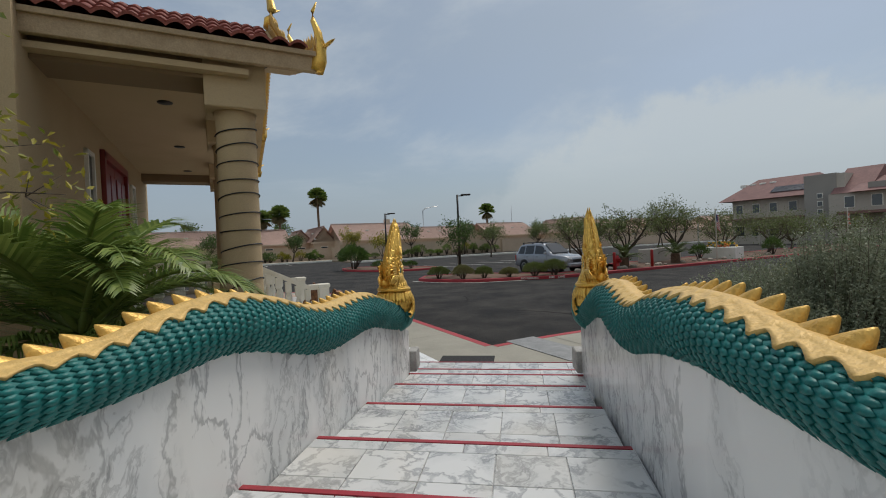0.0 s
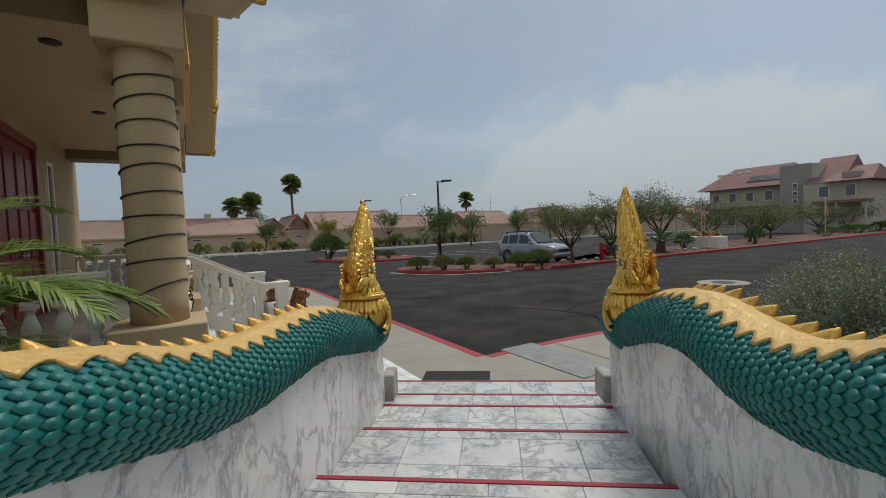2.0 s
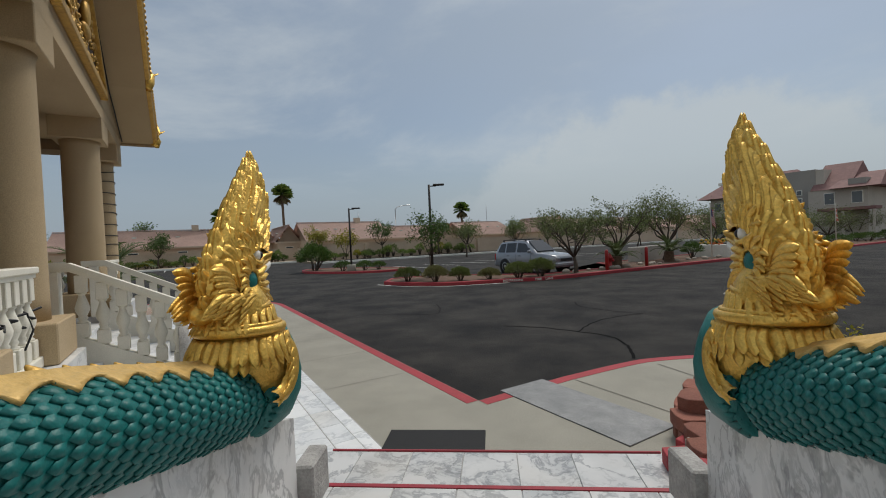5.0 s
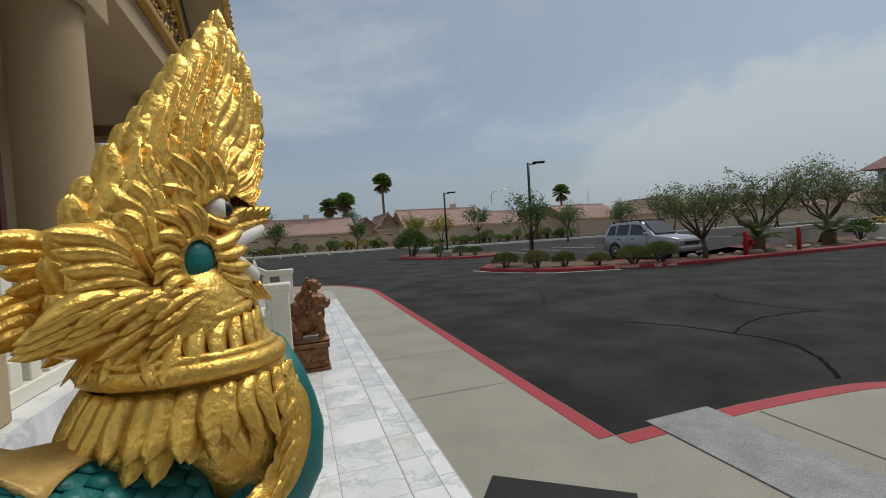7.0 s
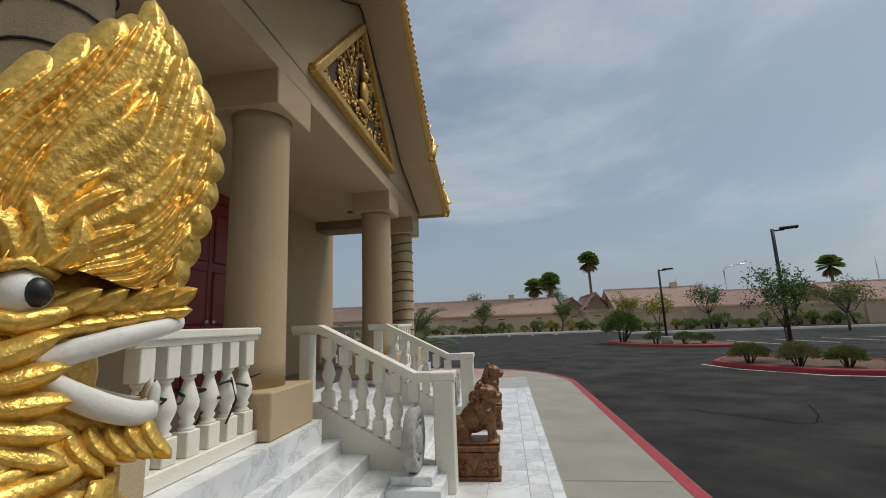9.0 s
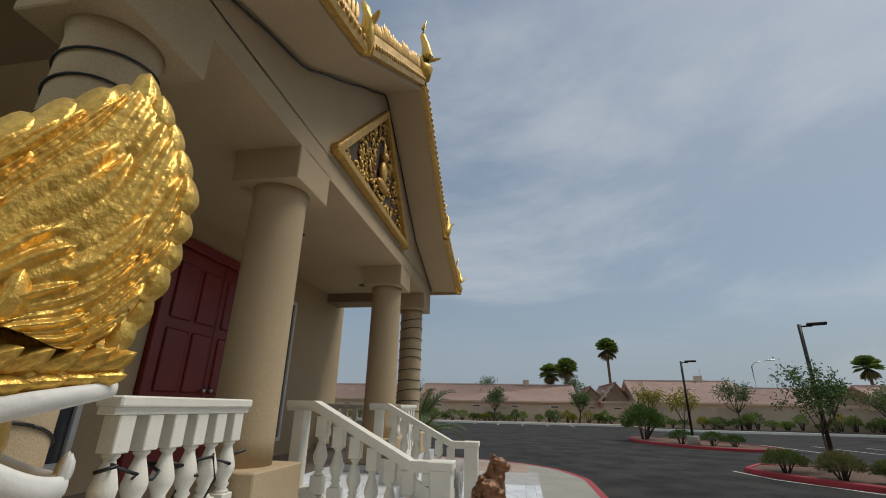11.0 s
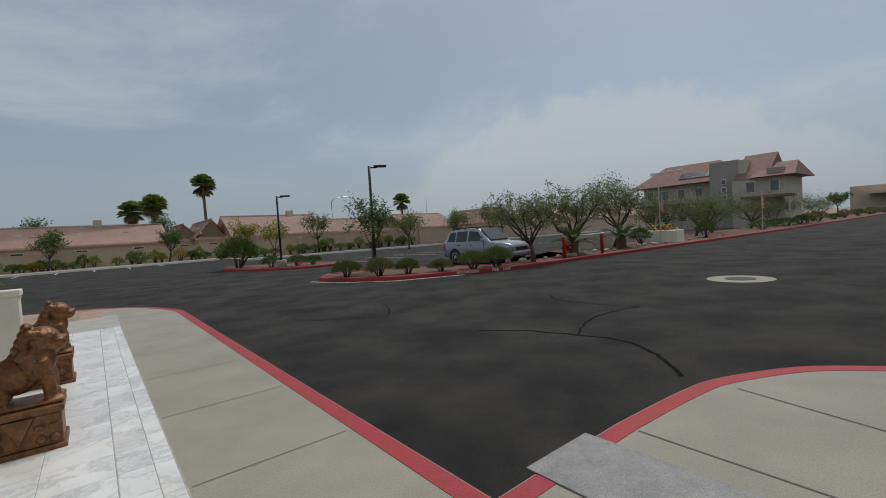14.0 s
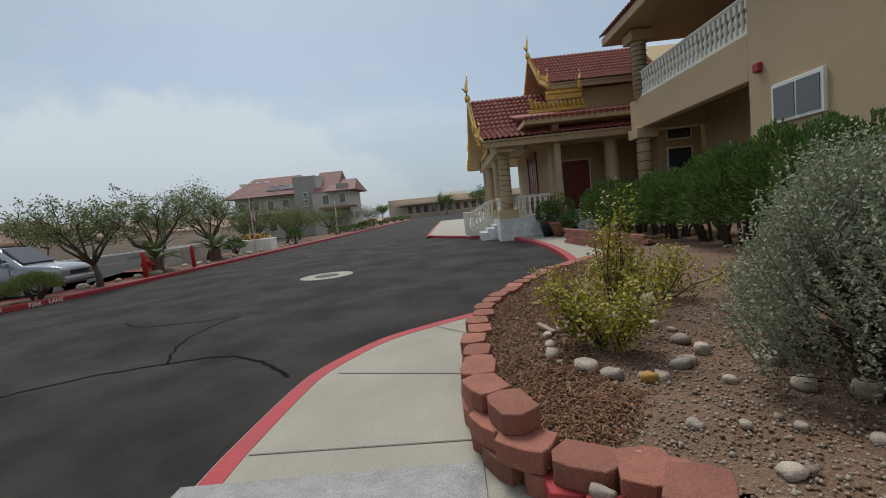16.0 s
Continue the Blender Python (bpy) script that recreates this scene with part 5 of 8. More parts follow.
# ---------------------------------------------------------------- doors, gilding and roof ends of the temple
def panel_door(a0, a1, x=-4.22):
    t = empty("door_1", MB, "closed dark red double door with raised panels", "door", kind="structure")
    bm = bm_new()
    for y0, y1, z0, z1 in ((a0 - 0.09, a0 + 0.04, FLOOR, 3.68), (a1 - 0.04, a1 + 0.09, FLOOR, 3.68), (a0 - 0.09, a1 + 0.09, 3.56, 3.70)):
        add_box(bm, x - 0.05, x + 0.09, y0, y1, z0, z1, bevel=0.008)
    part("door_frame", bm, DOOR_RED, t)
    mid = (a0 + a1) / 2
    for y0, y1 in ((a0 + 0.045, mid - 0.006), (mid + 0.006, a1 - 0.045)):
        leaf = part("door_leaf", box_bm(x - 0.03, x + 0.025, y0, y1, FLOOR + 0.01, 3.555, 0.004), DOOR_RED, t)
        w = (y1 - y0)
        for r, (z0, z1) in enumerate(((0.12, 0.85), (0.98, 1.75), (1.88, 2.62))):
            for k in range(2):
                ya, yb = y0 + 0.1 + k * (w - 0.06) / 2, y0 + 0.04 + (k + 1) * (w - 0.06) / 2 - 0.02
                bm = bm_new()
                add_box(bm, x + 0.018, x + 0.046, ya, yb, FLOOR + z0, FLOOR + z1, bevel=0.02)
                part("panel", bm, DOOR_RED, leaf)
        bm = bm_new()
        add_lathe(bm, [(0.012, 0), (0.012, 0.05), (0.03, 0.055), (0.032, 0.08), (0.015, 0.095)], 12, m=Matrix.Translation((x + 0.025, y1 - 0.07 if y0 == a0 + 0.045 else y0 + 0.07, FLOOR + 1.02)) @ Matrix.Rotation(radians(90), 4, "Y"))
        part("knob", bm, ALLOY, leaf, "metal knob")


panel_door(5.2, 7.28)


def tall_window(name, y0, y1, z0, z1, x=-4.2, m=MB, label="tall narrow white-framed window beside the door"):
    t = empty(name, m, label, "window", kind="structure")
    bm = bm_new()
    for a, b, c, d in ((y0, y0 + 0.06, z0, z1), (y1 - 0.06, y1, z0, z1), (y0, y1, z0, z0 + 0.06), (y0, y1, z1 - 0.06, z1)):
        add_box(bm, x - 0.02, x + 0.05, a, b, c, d, bevel=0.004)
    part("window_frame", bm, WHITE_PAINT, t)
    part("pane", box_bm(x + 0.004, x + 0.014, y0 + 0.06, y1 - 0.06, z0 + 0.06, z1 - 0.06), GLASS_DARK, t)


tall_window("window_1", 8.0, 8.45, FLOOR + 0.25, 3.5)
tall_window("window_2", 4.05, 4.5, FLOOR + 0.25, 3.5)


def downlight(b, a):
    bm = bm_new()
    add_lathe(bm, [(0.095, -0.012), (0.1, 0.0)], 18)
    o = part("downlight", bm, STEEL)
    o.matrix_world = MB @ pose(b, a, 4.048)
    tagged(o, "round dark recessed downlight in the porch ceiling", "light", "porch downlights")


for a in (3.3, 6.24, 9.2):
    downlight(-3.1, a)

# carved relief in the gable: frame, field and scrollwork
relief = empty("gable_relief", MB @ pose(-1.9, CA, 0), "gilded triangular gable panel of pierced scrollwork", "relief")
P0, P1, P2 = Vector((-1.62, 4.40)), Vector((1.62, 4.40)), Vector((0.0, 6.08))
bm = bm_new()
for p, q in ((P0, P1), (P1, P2), (P2, P0)):
    d = (q - p)
    M = Matrix(((0, 0, 1, 0), (1, 0, 0, 0), (0, 1, 0, 0), (0, 0, 0, 1))) @ Matrix.Translation((*p, 0)) @ Matrix.Rotation(math.atan2(d.y, d.x), 4, "Z")
    add_box(bm, -0.06, d.length + 0.06, -0.055, 0.055, 0.0, 0.10, m=M, bevel=0.012)
part("relief_frame", bm, GOLD_TRIM, relief)
bm = bm_new()
vs = [bm.verts.new((0.012, p.x, p.y)) for p in (P0, P1, P2)]
bm.faces.new(vs)
part("field", bm, material("brown_relief_field", (0.10, 0.06, 0.03), 0.8), relief, "dark brown ground")
rng = random.Random(21)
S = Sculpt()
for k in range(150):
    u1, u2 = rng.random(), rng.random()
    if u1 + u2 > 1:
        u1, u2 = 1 - u1, 1 - u2
    p = P0 * (1 - u1 - u2) + P1 * u1 + P2 * u2
    if p.y < 4.5 or abs(p.x) > (6.0 - p.y) * 0.92:
        continue
    if abs(p.x) < 0.34 and 4.6 < p.y < 5.6:
        continue
    sg = 1 if p.x > 0 else -1
    r0 = rng.uniform(0.05, 0.095)
    ph = rng.uniform(0, 6.28)
    pts = [(0.03 + 0.012 * math.sin(j), p.x + sg * r0 * (1 - j / 9) * math.cos(ph + j * 0.75), p.y + r0 * (1 - j / 9) * math.sin(ph + j * 0.75)) for j in range(9)]
    S.tube(pts, [0.021, 0.022, 0.021, 0.02, 0.018, 0.016, 0.014, 0.012, 0.01], 0, seg=6)
    if k % 2:
        S.blade((0.03, p.x, p.y), (0, sg * 0.4 + rng.uniform(-0.6, 0.6), 1), (1, 0, 0), 0.16, 0.06, 0.025, 0, n=5)
for k in range(26):
    t = 2 * math.pi * k / 26
    S.ball((0.035, 0.33 * math.cos(t), 5.08 + 0.50 * math.sin(t)), (0.03, 0.032, 0.032), 0, 8, 6)
# plain seated shape in the middle
S.ball((0.06, 0, 4.78), (0.06, 0.22, 0.09), 0)
S.ball((0.07, 0, 5.0), (0.06, 0.12, 0.19), 0)
S.ball((0.08, 0, 5.27), (0.06, 0.075, 0.09), 0)
S.blade((0.06, 0, 5.34), (0, 0, 1), (1, 0, 0), 0.2, 0.08, 0.04, 0)
o = S.object("scrollwork", [GOLD_TRIM])
o.parent = relief
o["label"] = "gilded pierced scrollwork"
o["kind"] = "stuff"


def bargeboard(parent, x, profile, spikes=True, rng=random.Random(3), m=None):
    """A gilded naga edge along a roof slope: board, beading and a row of flames. profile: (y, z) points."""
    bm = bm_new()
    pts = []
    for (y0, z0), (y1, z1) in zip(profile, profile[1:]):
        n = max(2, int(math.hypot(y1 - y0, z1 - z0) / 0.1))
        pts += [(y0 + (y1 - y0) * k / n, z0 + (z1 - z0) * k / n) for k in range(n)]
    pts.append(profile[-1])
    rows = []
    for i, (y, z) in enumerate(pts):
        a, b = pts[max(i - 1, 0)], pts[min(i + 1, len(pts) - 1)]
        dy, dz = b[0] - a[0], b[1] - a[1]
        L = math.hypot(dy, dz)
        ny, nz = -dz / L, dy / L
        if nz < 0:
            ny, nz = -ny, -nz
        wave = 0.025 * math.sin(i * 0.9)
        rows.append([bm.verts.new((x + ox, y + ny * oz, z + nz * oz)) for ox, oz in ((-0.04, -0.02), (0.05, -0.02), (0.075, 0.05 + wave), (0.05, 0.14 + wave), (0.03, 0.22), (-0.04, 0.22))])
    for a, b in zip(rows, rows[1:]):
        for k in range(6):
            bm.faces.new((a[k], a[(k + 1) % 6], b[(k + 1) % 6], b[k]))
    bm.faces.new(rows[0])
    bm.faces.new(rows[-1][::-1])
    bmesh.ops.recalc_face_normals(bm, faces=bm.faces)
    part("bargeboard", bm, GOLD_TRIM, parent, "gilded wavy bargeboard")
    S = Sculpt()
    for i in range(1, len(pts) - 1):
        y, z = pts[i]
        a, b = pts[i - 1], pts[i + 1]
        dy, dz = b[0] - a[0], b[1] - a[1]
        L = math.hypot(dy, dz)
        ny, nz = -dz / L, dy / L
        if nz < 0:
            ny, nz = -ny, -nz
        S.blade((x, y + ny * 0.2, z + nz * 0.2), (0, ny + 0.2 * dy / L * (1 if dz > 0 else -1), nz + 0.35), (1, 0, 0), 0.23 * rng.uniform(0.8, 1.2), 0.10, 0.03, 0, n=4)
        S.ball((x + 0.075, y + ny * 0.07, z + nz * 0.07), (0.022, 0.034, 0.034), 0, 8, 5)
    o = S.object("flames", [GOLD_TRIM])
    o.parent = parent
    o["label"], o["kind"] = "row of gilded flames", "stuff"


def horn(parent, x, y, z, h, sy, lean=1.0):
    """A gilded horn that sweeps up from a roof end; sy is the way it curls."""
    S = Sculpt()
    pts = [(x, y, z - 0.05), (x + 0.04, y + sy * 0.03 * lean, z + 0.12 * h), (x + 0.07, y + sy * 0.09 * lean, z + 0.32 * h), (x + 0.04, y + sy * 0.10 * lean, z + 0.52 * h), (x - 0.02, y + sy * 0.05 * lean, z + 0.72 * h), (x - 0.02, y + sy * 0.04 * lean, z + 0.86 * h), (x + 0.03, y + sy * 0.09 * lean, z + h)]
    S.tube(pts, [0.11 * h, 0.12 * h, 0.085 * h, 0.06 * h, 0.04 * h, 0.028 * h, 0.008], 0, seg=9)
    S.blade((x + 0.08, y + sy * 0.06, z + 0.28 * h), (0.6, sy * 0.4, 0.5), (0, 0, 1), 0.25 * h, 0.1 * h, 0.04 * h, 0)
    S.blade((x, y - sy * 0.05, z + 0.02), (0, -sy, 0.7), (1, 0, 0), 0.25 * h, 0.12 * h, 0.05 * h, 0)
    o = S.object("horn_finial", [GOLD])
    o.parent = parent
    o["label"] = "gilded curling horn finial"


XF = ROOF_FRONT + 0.02
for s in (-1, 1):
    bargeboard(roof_1, XF, [(CA + s * 2.35, roof_z(2.35) + 0.1), (CA + s * 0.02, roof_z(0) + 0.1)], rng=random.Random(5 + s))
    bargeboard(roof_1, XF, [(CA + s * EAVE, roof_z(EAVE) + 0.05), (CA + s * 2.55, roof_z(2.55) + 0.05)], rng=random.Random(8 + s))
    horn(roof_1, XF, CA + s * (EAVE + 0.02), roof_z(EAVE) + 0.02, 0.85, s, 0.25)
    horn(roof_1, XF, CA + s * 2.5, roof_z(2.5) + 0.1, 0.75, s)
horn(roof_1, XF, CA, roof_z(0) + 0.3, 1.2, 1, 0.2)
# dark cable stapled along the soffit
bm = bm_new()
add_tube(bm, [(-1.87, CA + d, roof_z(abs(d)) - 0.03 - 0.02 * abs(math.sin(d * 3))) for d in np.linspace(-4.3, 4.3, 50)], 0.012, 5)
o = part("cable", bm, BLACK)
o.matrix_world = MB
tagged(o, "dark rope-light cable along the gable soffit", "cable")

# ---------------------------------------------------------------- plants
def leaf_quads(rows, name, mat):
    """rows: (point, direction, normal, length, width). Each leaf is a bent, pointed strip of two quads."""
    v, f = [], []
    for p, d, nrm, L, w in rows:
        s = d.cross(nrm)
        if s.length < 1e-4:
            s = Vector((1, 0, 0))
        s.normalize()
        s = s * (w * 0.5)
        mid = p + d * (L * 0.5) + nrm * (L * 0.08)
        tip = p + d * L - nrm * (L * 0.06)
        o = len(v)
        v += [p, mid - s, mid + s, tip]
        f += [(o, o + 1, o + 3), (o, o + 3, o + 2)]
    me = bpy.data.meshes.new(name)
    me.from_pydata([tuple(q) for q in v], [], f)
    me.materials.append(mat)
    return new(name, me)


def rand_dir(rng):
    while True:
        d = Vector((rng.uniform(-1, 1), rng.uniform(-1, 1), rng.uniform(-1, 1)))
        if 0.1 < d.length < 1:
            return d.normalized()


def shrub(name, m, rx, ry, h, n, mat, leaf, label, rng, stems=10, group="", stuff=False, spread=0.5, core=0.35):
    """A mound of leaves on branching stems: denser at the shell, with an uneven outline."""
    t = empty(name, m, label, "shrub", group)
    bm = bm_new()
    for k in range(stems):
        a = rng.uniform(0, 6.28)
        r = rng.uniform(0.3, 0.85)
        e = Vector((rx * r * math.cos(a), ry * r * math.sin(a), h * rng.uniform(0.45, 0.85)))
        add_tube(bm, [(0.1 * rx * math.cos(a), 0.1 * ry * math.sin(a), -0.03), e * 0.5 + Vector((0, 0, 0.05)), e], [0.014 * (1 + h), 0.010 * (1 + h), 0.004], 5)
    part("branchwork", bm, BARK, t)
    rows = []
    for k in range(n):
        d = rand_dir(rng)
        d.z = abs(d.z) * 1.25 - 0.2
        d.normalize()
        lump = 0.80 + 0.26 * noise.noise(Vector((d.x * 2.2, d.y * 2.2, d.z * 2.2)) + Vector((rx * 7, n * 0.01, h))) + 0.1 * noise.noise(d * 6 + Vector((n, 0, 0)))
        r = (core + (1 - core) * rng.random() ** 0.45) * lump
        p = Vector((d.x * rx * r, d.y * ry * r, max(0.02, h * 0.42 + d.z * h * 0.58 * r)))
        out = (d + rand_dir(rng) * spread + Vector((0, 0, 0.35))).normalized()
        rows.append((p, out, rand_dir(rng), leaf * rng.uniform(0.7, 1.3), leaf * 0.42))
    o = leaf_quads(rows, "leaves", mat)
    o.parent = t
    o["kind"] = "stuff"
    return t


def tree(name, m, height, spread, n, mat, leaf, label, rng, trunk_h=0.35, lean=0.1, limbs=6, trunk_r=0.09, sparse=0.5, clump=0.24):
    """A tapered trunk, forking limbs and twigs, with small leaves gathered in clumps at the twig ends."""
    t = empty(name, m, label, "tree")
    bm = bm_new()
    top = Vector((rng.uniform(-lean, lean) * height, rng.uniform(-lean, lean) * height, height * trunk_h))
    add_tube(bm, [(0, 0, -0.1), top * 0.5 + Vector((0.04, -0.03, 0)), top], [trunk_r * 1.25, trunk_r, trunk_r * 0.8], 8)
    ends = []
    for k in range(limbs):
        a = 2 * math.pi * (k + rng.uniform(-0.3, 0.3)) / limbs
        e = top + Vector((spread * rng.uniform(0.35, 0.7) * math.cos(a), spread * rng.uniform(0.35, 0.7) * math.sin(a), height * rng.uniform(0.28, 0.5)))
        mid = top.lerp(e, 0.5) + Vector((0, 0, -0.04 * height)) + rand_dir(rng) * 0.05 * height
        add_tube(bm, [top, mid, e], [trunk_r * 0.6, trunk_r * 0.42, trunk_r * 0.22], 6)
        for j in range(5):
            b = mid.lerp(e, rng.uniform(0.2, 1.0))
            f = b + Vector((spread * rng.uniform(-0.42, 0.42), spread * rng.uniform(-0.42, 0.42), height * rng.uniform(0.02, 0.28)))
            add_tube(bm, [b, b.lerp(f, 0.5) + rand_dir(rng) * 0.03 * height, f], [trunk_r * 0.2, trunk_r * 0.13, trunk_r * 0.05], 5)
            ends += [f, b.lerp(f, 0.6)]
            for q in range(4):
                g = f + Vector((spread * rng.uniform(-0.2, 0.2), spread * rng.uniform(-0.2, 0.2), height * rng.uniform(-0.06, 0.12)))
                add_tube(bm, [b.lerp(f, 0.7), g], [trunk_r * 0.09, trunk_r * 0.03], 4)
                ends.append(g)
    part("trunk", bm, BARK, t)
    rows = []
    for k in range(n):
        c = rng.choice(ends)
        d = rand_dir(rng)
        p = c + d * (clump * spread * rng.random() ** 0.6 * (0.5 if rng.random() < sparse else 1.0))
        rows.append((p, (d + rand_dir(rng) * 0.8 + Vector((0, 0, -0.25))).normalized(), rand_dir(rng), leaf * rng.uniform(0.7, 1.35), leaf * 0.45))
    o = leaf_quads(rows, "crown", mat)
    o.parent = t
    o["kind"] = "stuff"
    return t


def feather_palm(name, m, trunk_h, fronds, L, mat, label, rng, trunk_r=0.12, droop=0.9, pairs=34, up=(15, 80)):
    t = empty(name, m, label, "palm")
    if trunk_h > 0:
        bm = bm_new()
        prof = [(trunk_r * 1.15, -0.1)]
        k = 0
        while k * 0.09 < trunk_h:
            prof += [(trunk_r * (1.12 - 0.1 * k * 0.09 / trunk_h), k * 0.09), (trunk_r * (0.98 - 0.1 * k * 0.09 / trunk_h), k * 0.09 + 0.06)]
            k += 1
        add_lathe(bm, prof, 12)
        part("trunk", bm, PALM_BARK, t)
    for k in range(fronds):
        a = 2.4 * k + rng.uniform(-0.25, 0.25)
        el = radians(rng.uniform(*up))
        Lk = L * rng.uniform(0.8, 1.1)
        d = Vector((math.cos(a), math.sin(a), 0))
        pts = []
        for i in range(13):
            s = i / 12
            ang = el - droop * s * s * 1.3
            prev = pts[-1] if pts else Vector((0, 0, trunk_h))
            pts.append(prev if i == 0 else prev + (d * math.cos(ang) + Vector((0, 0, math.sin(ang)))) * (Lk / 12))
        bm = bm_new()
        add_tube(bm, pts, [0.016 * (1 - 0.85 * i / 12) * (L + 0.3) for i in range(13)], 5)
        v, f = [], []
        bm.verts.index_update()
        rows = []
        for j in range(pairs):
            s = 0.12 + 0.87 * j / pairs
            i = min(11, int(s * 12))
            p = pts[i].lerp(pts[i + 1], s * 12 - i)
            tang = (pts[i + 1] - pts[i]).normalized()
            side = tang.cross(Vector((0, 0, 1))).normalized()
            upv = side.cross(tang)
            for q in (-1, 1):
                dd = (side * q * 0.85 + tang * (0.55 + 0.5 * s) + upv * rng.uniform(0.05, 0.4)).normalized()
                ll = L * 0.27 * math.sin(math.pi * min(1, 0.2 + 0.75 * s)) * rng.uniform(0.85, 1.1)
                w = 0.0105 * (L + 0.2)
                sv = dd.cross(upv).normalized() * w * 0.5
                b0, b1 = bm.verts.new(p - sv), bm.verts.new(p + sv)
                m0, m1 = bm.verts.new(p + dd * ll * 0.5 - sv), bm.verts.new(p + dd * ll * 0.5 + sv)
                tp = bm.verts.new(p + dd * ll - Vector((0, 0, ll * 0.22)))
                bm.faces.new((b0, b1, m1, m0))
                bm.faces.new((m0, m1, tp))
        part("frond", bm, mat, t)
    return t


def fan_palm(m, trunk_h, rng, r=1.3):
    t = empty("fan_palm", m, "tall fan palm with a round crown and dead skirt", "palm", "far palms")
    bm = bm_new()
    add_tube(bm, [(0, 0, -0.2), (0.08, 0, trunk_h * 0.5), (0, 0.05, trunk_h)], [0.3, 0.22, 0.2], 10)
    part("trunk", bm, PALM_BARK, t)
    bm, dead = bm_new(), bm_new()
    for k in range(60):
        d = rand_dir(rng)
        target = bm
        if k % 5 == 0:
            d.z = -abs(d.z) - 0.6
            target = dead
        elif d.z < -0.35:
            d.z = -d.z
        d.normalize()
        stem = Vector((0, 0, trunk_h)) + d * (r * 0.55)
        s = d.cross(Vector((0, 0, 1)))
        s = (s if s.length > 0.1 else Vector((1, 0, 0))).normalized()
        u = s.cross(d)
        c = target.verts.new(stem - d * r * 0.45)
        prev = None
        for j in range(9):
            aa = radians(-75 + 150 * j / 8)
            tip = target.verts.new(stem + (d * math.cos(aa) + s * math.sin(aa)) * (r * 0.5 * rng.uniform(0.85, 1.1)) - Vector((0, 0, 0.12 * r)))
            val = target.verts.new(stem + (d * math.cos(aa + 0.15) + s * math.sin(aa + 0.15)) * (r * 0.3) + u * 0.03)
            if prev:
                target.faces.new((c, prev[0], prev[1]))
                target.faces.new((c, prev[1], tip))
            prev = (tip, val)
    o = part("crown", bm, LEAF_PALM, t)
    o["kind"] = "stuff"
    o = part("dead_fronds", dead, LEAF_DRY, t, "dry brown hanging fronds")
    o["kind"] = "stuff"
    return t


def sage(m, rx, ry, h, stems, label, rng, seedy=26):
    """A dense grey-green sage: upright wands clad in small leaves."""
    t = empty("sage_bush", m, label, "shrub", "sage bushes")
    bm = bm_new()
    rows = []
    for k in range(stems):
        a, r = rng.uniform(0, 6.28), math.sqrt(rng.random())
        lump = 0.86 + 0.25 * noise.noise(Vector((math.cos(a) * r * 2.5, math.sin(a) * r * 2.5, rx)))
        ex, ey = rx * r * math.cos(a) * lump, ry * r * math.sin(a) * lump
        hz = h * (math.sqrt(max(0.02, 1 - r * r * 0.93))) * lump * rng.uniform(0.88, 1.1)
        low = max(0.12, hz - rng.uniform(0.3, 0.5))
        p0 = Vector((ex * 0.86, ey * 0.86, low * 0.92))
        p1 = Vector((ex * 1.05 + rng.uniform(-0.05, 0.05), ey * 1.05 + rng.uniform(-0.05, 0.05), hz))
        if k % 7 == 0:
            add_tube(bm, [(ex * 0.15, ey * 0.15, -0.03), (ex * 0.6, ey * 0.6, low * 0.5), p0, p1], [0.012, 0.006, 0.003, 0.0015], 4)
        ax = (p1 - p0).normalized()
        for j in range(seedy):
            s = (j + rng.random()) / seedy
            p = p0.lerp(p1, s)
            d = rand_dir(rng)
            d = (d - ax * d.dot(ax) * 0.6 + ax * 0.55).normalized()
            rows.append((p, d, rand_dir(rng), 0.029 * rng.uniform(0.7, 1.3) * (1.25 - 0.4 * s), 0.015))
    part("branchwork", bm, BARK, t)
    o = leaf_quads(rows, "leaves", LEAF_SAGE)
    o.parent = t
    o["kind"] = "stuff"
    return t


rng = random.Random(77)
sage(pose(3.50, 0.20, 0.12), 1.42, 1.42, 1.86, 4600, "large grey-green flowering sage bush beside the stairs", rng)
sage(pose(5.2, -1.6, 0.12), 1.3, 1.3, 1.55, 500, "grey-green sage bush farther along the bed", rng, 22)

# pygmy date palm beside the west stair wall
feather_palm("date_palm", pose(-3.15, -1.75, 0.45), 0.8, 27, 1.75, LEAF_PALM, "bright green feather palm in the bed by the stair wall", rng, droop=1.1, pairs=66, up=(5, 82))
feather_palm("date_palm", MB @ pose(-2.6, 13.0, -0.12), 1.0, 20, 1.7, LEAF_PALM_DARK, "dark green feather palm at the far temple corner", rng, droop=1.0, pairs=36)
feather_palm("date_palm", pose(-5.2, -1.0, 0.5), 0.7, 18, 1.5, LEAF_PALM_DARK, "dark green feather palm near the porch balustrade", rng, droop=1.0, pairs=36)
tree("olive_tree", pose(-3.75, -3.25, 0.5), 2.7, 1.3, 2600, LEAF_YELLOW, 0.075, "slender olive-leaved tree beside the landing", rng, trunk_r=0.05, limbs=7, clump=0.22)
bm = bm_new()
add_prism(bm, [(-6.5, -9.0), (-1.39, -9.0), (-1.39, -0.35), (-2.0, -0.3), (-3.2, -1.3), (-6.5, -3.6)], -0.19, 0.5)
structure("planting_bed_4", bm, SOIL, "brown soil bed beside the stair wall", "planting bed")

